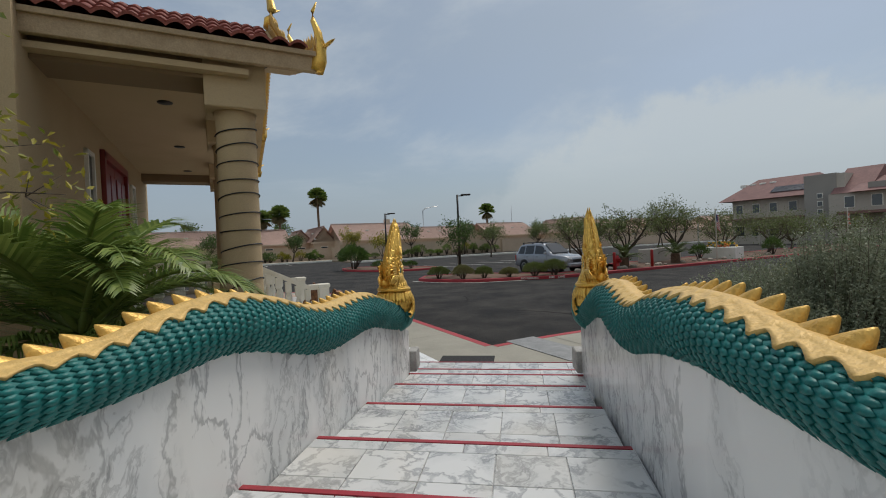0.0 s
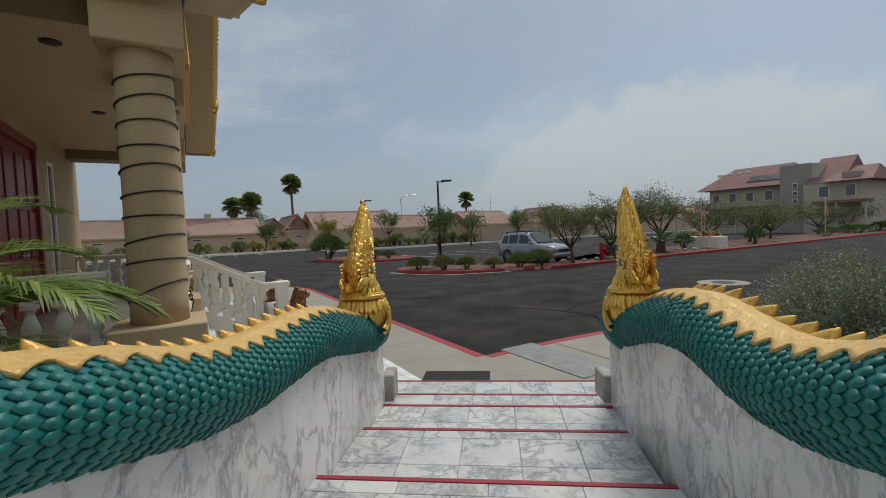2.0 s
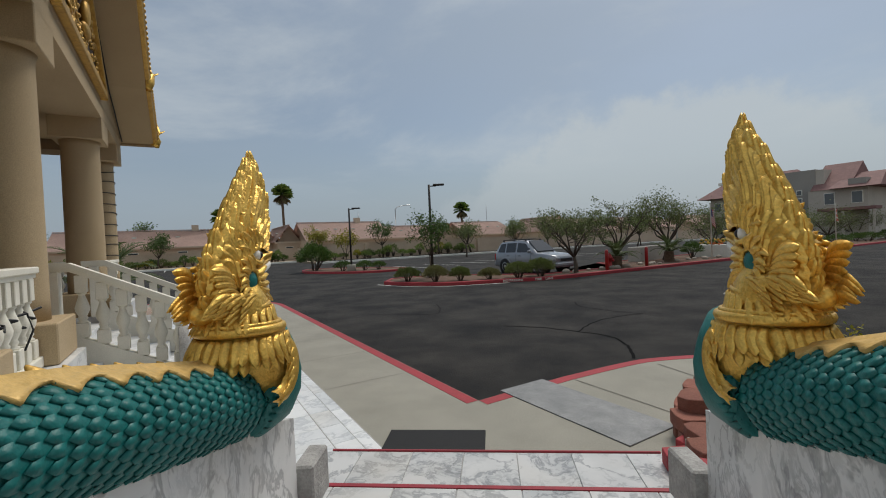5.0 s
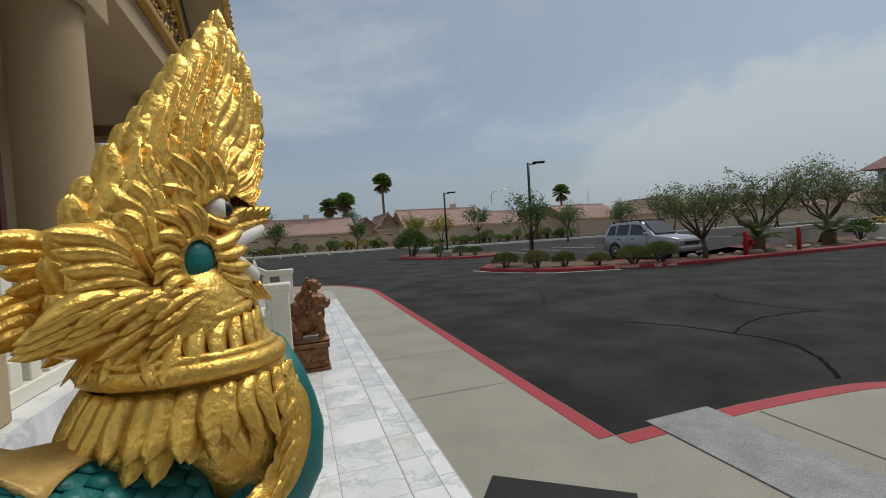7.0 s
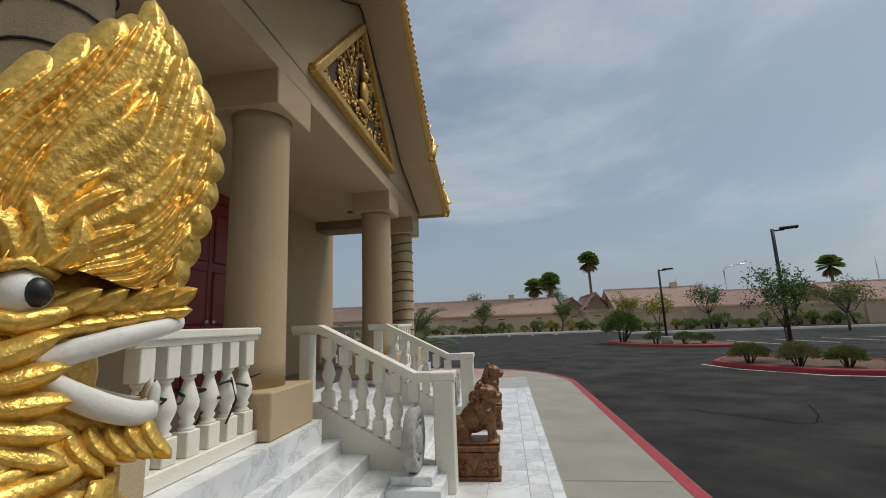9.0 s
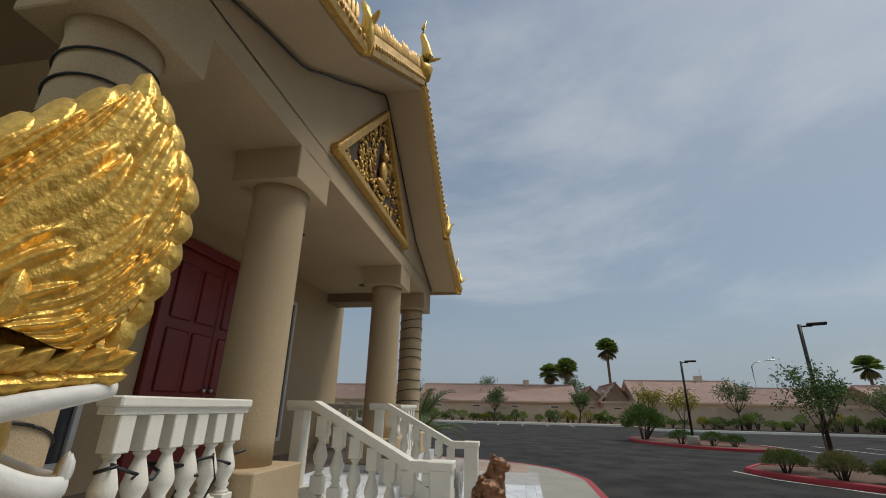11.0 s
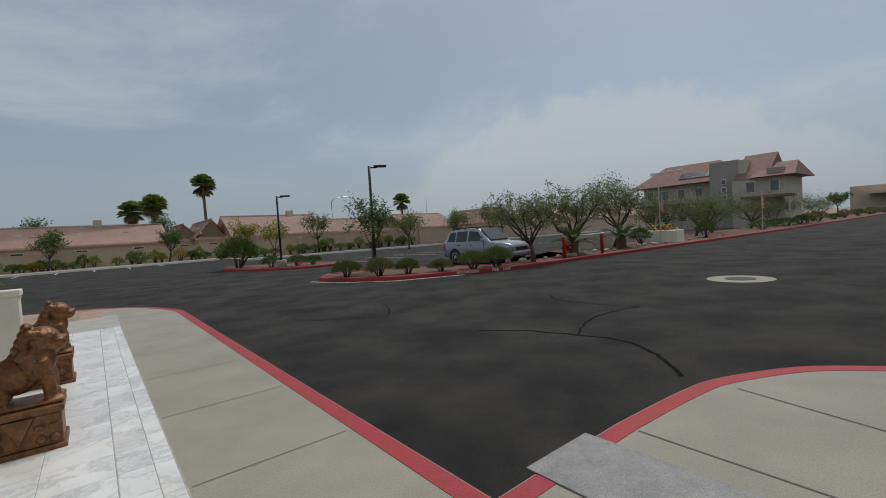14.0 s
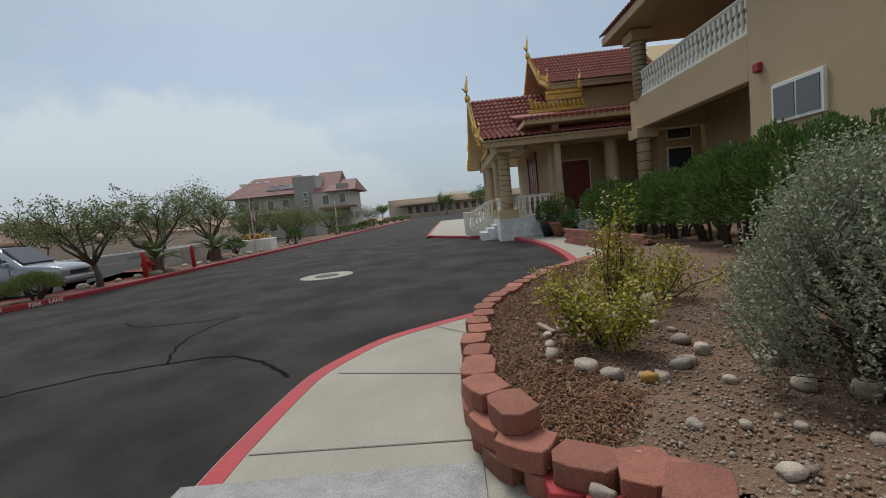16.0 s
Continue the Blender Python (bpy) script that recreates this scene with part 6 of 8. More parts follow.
# shrubs and trees in the car-park islands
for k, (b, a, r, h, mt) in enumerate(((7.75, 16.3, 0.55, 0.55, 0), (8.5, 15.1, 0.5, 0.6, 1), (9.4, 14.5, 0.42, 0.5, 0), (10.5, 13.85, 0.42, 0.4, 1), (11.6, 13.25, 0.6, 0.6, 0), (12.6, 12.95, 0.6, 0.7, 0))):
    shrub("island_shrub", MB @ pose(b, a, 0.0), r * 1.3, r * 1.3, h * 1.25, 3200, (LEAF_OLIVE, LEAF_DOME)[mt], 0.07, "low rounded shrub in the red-kerbed island", rng, group="island shrubs")
for b, a, r, h in ((8.6, 28.0, 0.8, 0.75), (9.9, 27.3, 0.75, 0.7), (10.9, 27.2, 0.6, 0.6)):
    shrub("island_shrub", MB @ pose(b, a, 0.0), r, r, h, 900, LEAF_GREEN, 0.1, "low rounded shrub in the small island", rng, group="island shrubs")
tree("young_tree", MB @ pose(9.2, 16.9, 0.0), 3.0, 1.0, 1500, LEAF_GREEN, 0.12, "young leafy tree beside the lamp post", rng, trunk_r=0.04, limbs=5)
tree("young_tree", MB @ pose(9.0, 29.2, 0.0), 2.7, 1.1, 900, LEAF_YELLOW, 0.15, "young yellow-green tree in the small island", rng, trunk_r=0.04, limbs=5)
shrub("leafy_shrub", MB @ pose(7.6, 31.5, 0.0), 1.5, 1.7, 2.1, 2200, LEAF_GREEN, 0.2, "tall leafy green shrub in the small island", rng)
tree("bare_tree", MB @ pose(14.6, 12.75, 0.0), 3.3, 2.1, 3200, LEAF_OLIVE, 0.095, "half-bare desert tree in the car-park island", rng, trunk_h=0.22, trunk_r=0.09, limbs=8, sparse=0.7, clump=0.1)
tree("bare_tree", MB @ pose(19.4, 14.2, 0.0), 3.9, 2.3, 3400, LEAF_OLIVE, 0.10, "half-bare desert tree in the car-park island", rng, trunk_h=0.22, trunk_r=0.1, limbs=8, sparse=0.7, clump=0.1)
tree("desert_tree", MB @ pose(24.3, 14.6, 0.0), 4.2, 2.4, 5000, LEAF_OLIVE, 0.11, "olive-green desert tree in the island", rng, trunk_h=0.25, trunk_r=0.1, limbs=8)
for b, a, hh, sp in ((31.5, 15.2, 3.4, 2.6), (36.5, 14.8, 3.2, 2.8), (42.0, 15.6, 3.2, 2.6), (50.0, 15.0, 3.4, 3.0), (58.0, 15.5, 3.2, 3.0), (68.0, 15.0, 3.4, 3.2), (80.0, 15.0, 3.6, 3.4)):
    tree("desert_tree", MB @ pose(b, a, 0.0), hh, sp, 2600, LEAF_OLIVE, 0.13, "olive-green spreading desert tree along the drive", rng, trunk_h=0.2, trunk_r=0.1, limbs=8, clump=0.4)
for b, a in ((17.8, 13.0), (22.6, 13.2)):
    feather_palm("young_palm", MB @ pose(b, a, 0.0), 0.55, 22, 1.35, LEAF_PALM_DARK, "young dark green palm with a stout trunk", rng, trunk_r=0.26, droop=0.9, pairs=26, up=(15, 85))
for b, a, r, h in ((26.3, 14.0, 0.7, 1.1), (33.0, 12.8, 0.75, 1.3), (46.0, 13.0, 1.2, 0.9), (52.0, 12.6, 1.2, 0.9)):
    shrub("round_shrub", MB @ pose(b, a, 0.0), r, r, h, 1300, LEAF_GREEN, 0.11, "dark green rounded shrub beside the drive", rng, group="drive shrubs")
for k in range(16):
    shrub("verge_shrub", MB @ pose(54 + k * 4.2 + rng.uniform(-1, 1), 12.4 + rng.uniform(0, 2.2), 0.0), rng.uniform(0.7, 1.3), rng.uniform(0.7, 1.2), rng.uniform(0.6, 1.3), 320, rng.choice((LEAF_GREEN, LEAF_OLIVE, LEAF_DRY)), 0.2, "small dry shrub on the verge of the drive", rng, group="verge shrubs")
# along the boundary wall
for k in range(64):
    b = -24 + k * 1.0 + rng.uniform(-0.8, 0.8)
    a = (61.5 if b < 13 else 55.5) + rng.uniform(0, 1.5)
    shrub("wall_shrub", MB @ pose(b, a, 0.0), rng.uniform(0.6, 1.2), rng.uniform(0.6, 1.0), rng.uniform(0.7, 1.9), 420, rng.choice((LEAF_GREEN, LEAF_YELLOW, LEAF_PALM, LEAF_OLIVE)), 0.2, "green shrub in front of the boundary wall", rng, group="wall shrubs")
for b, a, hh, sp, mt in ((-3.5, 62, 3.6, 1.6, LEAF_GREEN), (7.2, 61, 3.6, 1.4, LEAF_GREEN), (15.2, 57, 4.2, 1.8, LEAF_YELLOW), (24.0, 57, 4.6, 1.9, LEAF_GREEN), (31.5, 54, 4.4, 2.0, LEAF_GREEN), (38.0, 55, 3.8, 1.8, LEAF_OLIVE), (45.0, 53, 4.4, 2.2, LEAF_GREEN), (53.0, 51, 4.4, 2.6, LEAF_OLIVE), (60, 50, 4.6, 2.8, LEAF_GREEN)):
    tree("garden_tree", MB @ pose(b, a, 0.0), hh, sp, 1300, mt, 0.24, "leafy green tree in front of the boundary wall", rng, trunk_r=0.1, limbs=6)
for b, a, hh in ((14.1, 75.5, 11.0), (7.6, 76.0, 8.0), (5.2, 79.0, 7.4), (49.8, 75.0, 8.3)):
    fan_palm(MB @ pose(b, a, 0.0), hh, rng, 1.9)
for b, a, s in ((27.0, 40.0, 0.8), (36.0, 42.0, 0.8), (41.0, 36.0, 0.7), (33.0, 33.0, 0.9), (48.0, 33.0, 0.9), (56.0, 38.0, 1.0), (64.0, 32.0, 1.0), (74, 30, 1.1)):
    tree("lot_tree", MB @ pose(b, a, 0.0), 3.6 * s + 0.8, 2.2, 1200, LEAF_OLIVE, 0.2, "olive-green tree in the far car park", rng, trunk_r=0.08, limbs=6)

# ---------------------------------------------------------------- boundary wall, houses, far buildings
def run_wall(name, p, q, h, t=0.2, label="pinkish concrete-block boundary wall"):
    d = (Vector(q) - Vector(p)).normalized()
    n = Vector((-d.y, d.x)) * t
    bm = bm_new()
    add_prism(bm, [tuple(p), tuple(q), tuple(Vector(q) + n), tuple(Vector(p) + n)], -0.2, h)
    e = n.normalized() * 0.04
    add_prism(bm, [tuple(Vector(p) - e), tuple(Vector(q) - e), tuple(Vector(q) + n + e), tuple(Vector(p) + n + e)], h, h + 0.08)
    return structure(name, bm, WALL_PINK, label, "wall", MB)


run_wall("wall_boundary_west", (-75, 64.0), (13.5, 64.0), 1.75)
run_wall("wall_boundary_mid", (13.5, 64.0), (13.7, 59.0), 1.75)
run_wall("wall_boundary_east", (13.5, 59.0), (48.0, 57.0), 2.1)
run_wall("wall_boundary_far", (48.0, 57.0), (135.0, 47.0), 1.7)
for k in range(3):
    bm = box_bm(-0.25, 0.25, -0.25, 0.25, -0.2, 2.0, 0.02)
    o = part("wall_pier", bm, WALL_PINK)
    o.matrix_world = MB @ pose(22 + k * 9.5, 58.3 - k * 0.55, 0)
    tagged(o, "square pinkish pier of the boundary wall", "pier", "wall piers")


def gable_house(b0, b1, a0, a1, eave, ridge, along_b=True, over=0.5, windows=0, chimney=None):
    """One-storey house: walls, a low-pitched tiled roof, windows, vents."""
    h = empty("house", MB @ pose((b0 + b1) / 2, (a0 + a1) / 2, 0), "beige stucco house with a faded pink tile roof", "house", "houses")
    bx, ax = (b1 - b0) / 2, (a1 - a0) / 2
    part("wall", box_bm(-bx, bx, -ax, ax, -0.2, eave), HOUSE, h)
    bm = bm_new()
    B, A = bx + over, ax + over
    if along_b:
        pts = [(-B, -A, eave - 0.1), (B, -A, eave - 0.1), (B, 0, ridge), (-B, 0, ridge), (-B, A, eave - 0.1), (B, A, eave - 0.1)]
        faces = [(0, 1, 2, 3), (3, 2, 5, 4)]
        gab = [[(s * bx, -ax, eave), (s * bx, ax, eave), (s * bx, 0, ridge - 0.18)] for s in (-1, 1)]
    else:
        pts = [(-B, -A, eave - 0.1), (-B, A, eave - 0.1), (0, A, ridge), (0, -A, ridge), (B, -A, eave - 0.1), (B, A, eave - 0.1)]
        faces = [(0, 1, 2, 3), (3, 2, 5, 4)]
        gab = [[(-bx, s * ax, eave), (bx, s * ax, eave), (0, s * ax, ridge - 0.18)] for s in (-1, 1)]
    vs = [bm.verts.new(p) for p in pts]
    fs = [bm.faces.new([vs[k] for k in f]) for f in faces]
    r = bmesh.ops.solidify(bm, geom=fs, thickness=0.18)
    roof = part("roof", bm, ROOF_PINK, h)
    for g in gab:
        bm = bm_new()
        f = bm.faces.new([bm.verts.new(p) for p in g])
        bmesh.ops.solidify(bm, geom=[f], thickness=0.1)
        part("gable", bm, HOUSE, h)
    # ridge caps and pale vents
    bm = bm_new()
    if along_b:
        n = int(2 * B / 0.45)
        for k in range(n):
            add_box(bm, -B + k * 0.45, -B + k * 0.45 + 0.38, -0.14, 0.14, ridge + 0.02, ridge + 0.13)
    else:
        n = int(2 * A / 0.45)
        for k in range(n):
            add_box(bm, -0.14, 0.14, -A + k * 0.45, -A + k * 0.45 + 0.38, ridge + 0.02, ridge + 0.13)
    o = part("ridge_tiles", bm, ROOF_PINK, roof)
    o["kind"] = "stuff"
    part("fascia", box_bm(-B, B, -A - 0.03, -A, eave - 0.3, eave - 0.08), HOUSE, h, "pale beige eave board")
    for k in range(4):
        x = -bx + (k + 0.6) * 2 * bx / 4.4
        part("roof_vent", box_bm(x, x + 0.5, -A * 0.45, -A * 0.45 + 0.4, eave + (ridge - eave) * 0.55, eave + (ridge - eave) * 0.55 + 0.16), WHITE_PAINT, roof, "small pale roof vent")
    if chimney:
        part("chimney", box_bm(chimney - 0.45, chimney + 0.45, -0.3, 0.5, ridge - 0.5, ridge + 0.75), HOUSE, h, "beige stucco chimney")
    for k in range(windows):
        x = -bx + (k + 0.5) * 2 * bx / windows
        w = part("window", box_bm(x - 0.6, x + 0.6, -ax - 0.04, -ax + 0.02, 1.0, 2.1), WHITE_PAINT, h)
        part("pane", box_bm(x - 0.52, x + 0.52, -ax - 0.06, -ax - 0.035, 1.08, 2.02), GLASS_DARK, w)


gable_house(-14.5, 7.6, 67.5, 78.0, 2.75, 5.1, windows=4, chimney=4.5)
gable_house(-40.0, -17.5, 67.5, 78.0, 2.75, 4.9, windows=4)
gable_house(9.0, 12.6, 74.0, 84.0, 2.9, 5.0, along_b=False, windows=1)
gable_house(12.0, 15.5, 70.0, 84.0, 2.9, 5.4, along_b=False, windows=1)
gable_house(15.4, 28.5, 64.5, 75.0, 2.9, 5.7, windows=2, chimney=3.0)
gable_house(29.5, 40.0, 68.0, 78.0, 2.9, 5.0, windows=2)
gable_house(41.0, 45.0, 70.0, 80.0, 2.9, 5.2, along_b=False, windows=1)
gable_house(45.0, 56.0, 66.0, 76.0, 2.9, 5.4, windows=2)
gable_house(57.5, 63.0, 58.0, 68.0, 2.9, 5.6, along_b=False, windows=1)
gable_house(64.0, 80.0, 60.0, 72.0, 2.9, 5.4, windows=3)
gable_house(82.0, 100.0, 58.0, 70.0, 2.9, 5.4, windows=3)
gable_house(104.0, 128.0, 56.0, 68.0, 2.9, 5.6, windows=3)


# two-storey grey building with a dark tower
def apartment():
    h = empty("apartment_building", MB @ pose(60, 22, 0), "two-storey grey stucco building with maroon hipped roofs and a tower", "building")
    MAROON = material("maroon_roof_tile", (0.22, 0.115, 0.105), 0.8, vary=(0.16, 0.08, 0.075), scale=1.2, amount=0.8, fine=6)
    part("wall", box_bm(0, 7, -3.2, 8.2, -0.2, 5.7), GREY_HOUSE, h)
    part("wall", box_bm(-2.5, 5, -8.0, -3.2, -0.2, 5.3), GREY_HOUSE, h)
    part("tower", box_bm(-1.6, 2.5, -3.6, -0.6, -0.2, 7.7), GREY_DARK, h, "dark grey stucco stair tower")
    part("tower_side", box_bm(-1.55, 2.0, -4.3, -3.6, -0.2, 7.6), GREY_HOUSE, h)

    def hip(name, x0, x1, y0, y1, e, r, inset):
        bm = bm_new()
        b = [bm.verts.new(p) for p in ((x0, y0, e), (x1, y0, e), (x1, y1, e), (x0, y1, e))]
        xm = (x0 + x1) / 2
        t = [bm.verts.new((xm, y0 + inset, r)), bm.verts.new((xm, y1 - inset, r))]
        for f in ((b[0], b[3], t[1], t[0]), (b[1], t[0], t[1], b[2]), (b[0], t[0], b[1]), (b[3], b[2], t[1]), (b[0], b[1], b[2], b[3])):
            bm.faces.new(f)
        bmesh.ops.recalc_face_normals(bm, faces=bm.faces)
        return part(name, bm, MAROON, h)

    main = hip("roof", -1.2, 8.0, -3.0, 9.4, 5.65, 8.5, 2.8)
    hip("roof", -2.6, 6.0, -6.6, -3.4, 5.3, 8.3, 0.0)
    hip("roof", -3.6, 5.0, -9.2, -5.2, 5.3, 7.0, 0.6)
    part("porch_roof", box_bm(-2.2, 0.0, -0.6, 8.4, 3.0, 3.25, 0.02), MAROON, h)
    part("porch_roof", box_bm(-4.2, -2.5, -9.0, -4.5, 3.0, 3.3, 0.02), MAROON, h)
    part("parapet", box_bm(-2.8, -1.5, -8.0, -6.6, 5.4, 6.2), GREY_DARK, h)
    bm = bm_new()
    v = [bm.verts.new(p) for p in ((-0.2, -0.4, 6.38), (-0.2, 3.6, 6.38), (1.5, 3.6, 7.3), (1.5, -0.4, 7.3))]
    f = bm.faces.new(v)
    bmesh.ops.solidify(bm, geom=[f], thickness=-0.1)
    part("solar_panel", bm, material("solar_panel_blue", (0.03, 0.045, 0.08), 0.2), main, "blue-grey solar panels")
    for k in range(4):
        part("skylight", box_bm(2.2, 3.0, 4.0 + k * 1.2, 4.7 + k * 1.2, 7.55, 7.95, 0.03), WHITE_PAINT, main)

    def win(x, y, z, w, hh):
        o = part("window", box_bm(x - 0.06, x + 0.04, y - w / 2, y + w / 2, z, z + hh, 0.01), WHITE_PAINT, h)
        part("pane", box_bm(x - 0.09, x - 0.05, y - w / 2 + 0.07, y + w / 2 - 0.07, z + 0.07, z + hh - 0.07), GLASS_DARK, o)

    for y in (1.2, 3.3, 5.3, 7.3):
        win(0, y, 3.9, 0.9, 1.2)
        win(0, y, 0.9, 1.2, 1.4)
    for z in (3.2, 4.1, 5.0):
        win(-1.6, -2.1, z, 0.55, 0.6)
    for y in (-5.0, -7.2):
        win(-2.5, y, 3.7, 0.9, 1.25)
    for y in (-4.7, -6.5, -8.8):
        part("post", box_bm(-4.1, -3.95, y - 0.08, y + 0.08, -0.2, 3.0), GREY_HOUSE, h)
    for y in (0.0, 4.0, 8.0, 11.8):
        part("post", box_bm(-2.1, -1.95, y - 0.08, y + 0.08, -0.2, 3.0), GREY_HOUSE, h)


apartment()

# long low tan hall at the end of the drive
hall = empty("long_hall", MB @ pose(165, 2, 0), "long tan hall with a band of windows", "building")
part("wall", box_bm(0, 20, -40, 22, -0.2, 7.0), HOUSE, hall)
part("canopy", box_bm(-6, 0, -40, 18, 4.6, 5.2), HOUSE, hall)
for k in range(18):
    o = part("window", box_bm(-0.15, 0.05, -38 + k * 3.0, -36 + k * 3.0, 1.2, 4.2), WHITE_PAINT, hall)
    part("pane", box_bm(-0.2, -0.14, -37.85 + k * 3.0, -36.15 + k * 3.0, 1.4, 4.0), GLASS_DARK, o)
part("roof_unit", box_bm(4, 9, -8, 0, 7.0, 8.3), WHITE_PAINT, hall)
rngf = random.Random(5)
for b, a, hh in ((150, 2, 6.5), (135, -9, 7.0), (120, -12, 6.0), (148, 24, 5.0), (140, 32, 5.5), (118, 40, 5.0)):
    tree("far_tree", MB @ pose(b, a, 0.0), hh, hh * 0.5, 1000, LEAF_GREEN, 0.5, "dark green tree far along the drive", rngf, trunk_r=0.15)

# roof line and trees beyond the boundary wall
for k in range(9):
    tree("far_tree", MB @ pose(-20 + k * 16 + rngf.uniform(-5, 5), 88 + rngf.uniform(0, 20), 0.0), rngf.uniform(5, 8), 2.5, 700, LEAF_GREEN, 0.45, "dark green tree behind the houses", rngf, trunk_r=0.15)


# ---------------------------------------------------------------- car-park furniture
def lamp_post(m, h, label="dark bronze car-park lamp on a concrete base"):
    t = empty("lamp_post", m, label, "street lamp", "car-park lamps")
    bm = bm_new()
    add_lathe(bm, [(0.3, -0.12), (0.3, 0.42), (0.27, 0.46)], 18)
    part("base", bm, CONCRETE, t, "pale round concrete base")
    bm = bm_new()
    add_tube(bm, [(0, 0, 0.45), (0, 0, h)], [0.065, 0.055], 8)
    part("pole", bm, STEEL, t)
    part("arm", box_bm(-0.03, 0.35, -0.02, 0.02, h - 0.1, h - 0.05), STEEL, t)
    part("head", box_bm(0.2, 0.75, -0.15, 0.15, h - 0.06, h + 0.02, 0.02), STEEL, t)


lamp_post(pose(-2.85, 19.8, 0, 0, 0, 10), 4.55)
lamp_post(pose(-9.34, 26.98, 0, 0, 0, 10), 4.25)
t = empty("street_lamp", MB @ pose(36.0, 78.0, 0), "tall pale street lamp with a curved arm", "street lamp")
bm = bm_new()
add_tube(bm, [(0, 0, 0), (0, 0, 8.6), (0.5, 0, 9.1), (2.6, 0, 9.5)], [0.12, 0.09, 0.07, 0.05], 7)
part("pole", bm, ALLOY, t)
part("head", box_bm(2.5, 3.4, -0.15, 0.15, 9.42, 9.56, 0.03), ALLOY, t)


def mast(b, a, h):
    t = empty("radio_mast", MB @ pose(b, a, 0), "thin lattice mast beyond the houses", "mast", "masts")
    bm = bm_new()
    add_tube(bm, [(-0.3, 0, 0), (0, 0, h)], [0.05, 0.04], 4)
    add_tube(bm, [(0.3, 0, 0), (0, 0, h)], [0.05, 0.04], 4)
    for k in range(8):
        w = 0.3 * (1 - k / 8)
        add_tube(bm, [(-w, 0, h * k / 8), (w, 0, h * (k + 0.7) / 8)], [0.03, 0.03], 4)
    part("lattice", bm, ALLOY, t)


mast(40, 110, 11.0)
mast(75, 100, 12.0)


def hydrant(b, a):
    t = empty("fire_hydrant", MB @ pose(b, a, 0.0), "red fire hydrant in the car-park island", "hydrant")
    bm = bm_new()
    add_lathe(bm, [(0.17, 0.0), (0.17, 0.05), (0.115, 0.06), (0.11, 0.5), (0.15, 0.52), (0.15, 0.56), (0.12, 0.6), (0.09, 0.68), (0.04, 0.72), (0.035, 0.78)], 16)
    part("barrel", bm, HYDRANT_RED, t)
    for ang, r in ((0, 0.055), (90, 0.075), (180, 0.055)):
        bm = bm_new()
        add_lathe(bm, [(r, 0.08), (r, 0.19), (r * 1.2, 0.2), (r * 1.2, 0.23), (0.02, 0.25)], 12, m=Matrix.Translation((0, 0, 0.42)) @ Matrix.Rotation(radians(ang - 90), 4, "Z") @ Matrix.Rotation(radians(90), 4, "Y"))
        part("outlet", bm, HYDRANT_RED, t)


hydrant(17.15, 12.9)
for b, a in ((16.5, 12.55), (19.5, 12.5)):
    bm = bm_new()
    add_lathe(bm, [(0.08, -0.05), (0.08, 0.9), (0.06, 0.95), (0.02, 0.97)], 14)
    o = part("bollard", bm, HYDRANT_RED)
    o.matrix_world = MB @ pose(b, a, 0.0)
    tagged(o, "red-painted round steel bollard guarding the hydrant", "bollard", "bollards")


def flag(b, a, h, kind, rng):
    t = empty("flagpole", MB @ pose(b, a, 0), "white flagpole with a hanging striped flag" if kind else "white flagpole with a red and pale flag", "flagpole")
    bm = bm_new()
    add_lathe(bm, [(0.035, -0.05), (0.028, h), (0.045, h + 0.02), (0.045, h + 0.08), (0.01, h + 0.11)], 10)
    part("pole", bm, WHITE_PAINT, t)
    bm = bm_new()
    n, mrow = 13, 13
    grid = []
    for i in range(n + 1):
        row = []
        for j in range(mrow + 1):
            u, v = i / n, j / mrow
            x = 0.03 + 0.5 * u * (1 - 0.25 * v)
            y = 0.09 * math.sin(u * 9 + v * 2) * u
            z = h - 0.15 - 0.85 * v - 0.55 * u * u - 0.1 * math.sin(u * 5)
            row.append(bm.verts.new((x * 0.8, y, z)))
        grid.append(row)
    for i in range(n):
        for j in range(mrow):
            f = bm.faces.new((grid[i][j], grid[i + 1][j], grid[i + 1][j + 1], grid[i][j + 1]))
            if kind:
                f.material_index = 2 if (i < 5 and j < 7) else (0 if j % 2 == 0 else 1)
            else:
                f.material_index = 0 if (i + j) % 5 < 3 else 1
    part("flag_cloth", bm, [material("flag_red", (0.45, 0.05, 0.05) if kind else (0.55, 0.16, 0.1), 0.8), material("flag_white", (0.7, 0.68, 0.64), 0.8), material("flag_blue", (0.03, 0.04, 0.14), 0.8)], t)


flag(25.9, 12.6, 3.2, True, rng)
flag(43.9, 12.4, 3.2, False, rng)

# planter with flowers
t = empty("flower_planter", MB @ pose(27.9, 13.4, 0.0), "white planter box with orange and yellow flowers", "planter")
part("box", box_bm(-0.5, 0.5, -1.1, 1.1, -0.02, 0.75, 0.02), WHITE_PAINT, t)
S = Sculpt()
for k in range(60):
    S.ball((rng.uniform(-0.4, 0.4), rng.uniform(-0.8, 0.8), 0.78 + rng.uniform(0, 0.3)), (0.08, 0.08, 0.07), rng.choice((0, 0, 1, 2)), 6, 4)
o = S.object("flowers", [material("yellow_petal", (0.6, 0.35, 0.03), 0.7), material("orange_petal", (0.55, 0.14, 0.03), 0.7), LEAF_GREEN])
o.parent = t
o["kind"] = "stuff"
o = part("low_monument", box_bm(-2.2, 2.2, -0.4, 0.4, -0.1, 0.85, 0.03), GREY_HOUSE)
o.matrix_world = MB @ pose(24.5, 15.6, 0.0, 0, 0, 10)
tagged(o, "low pale stone wall among the island trees", "low wall")
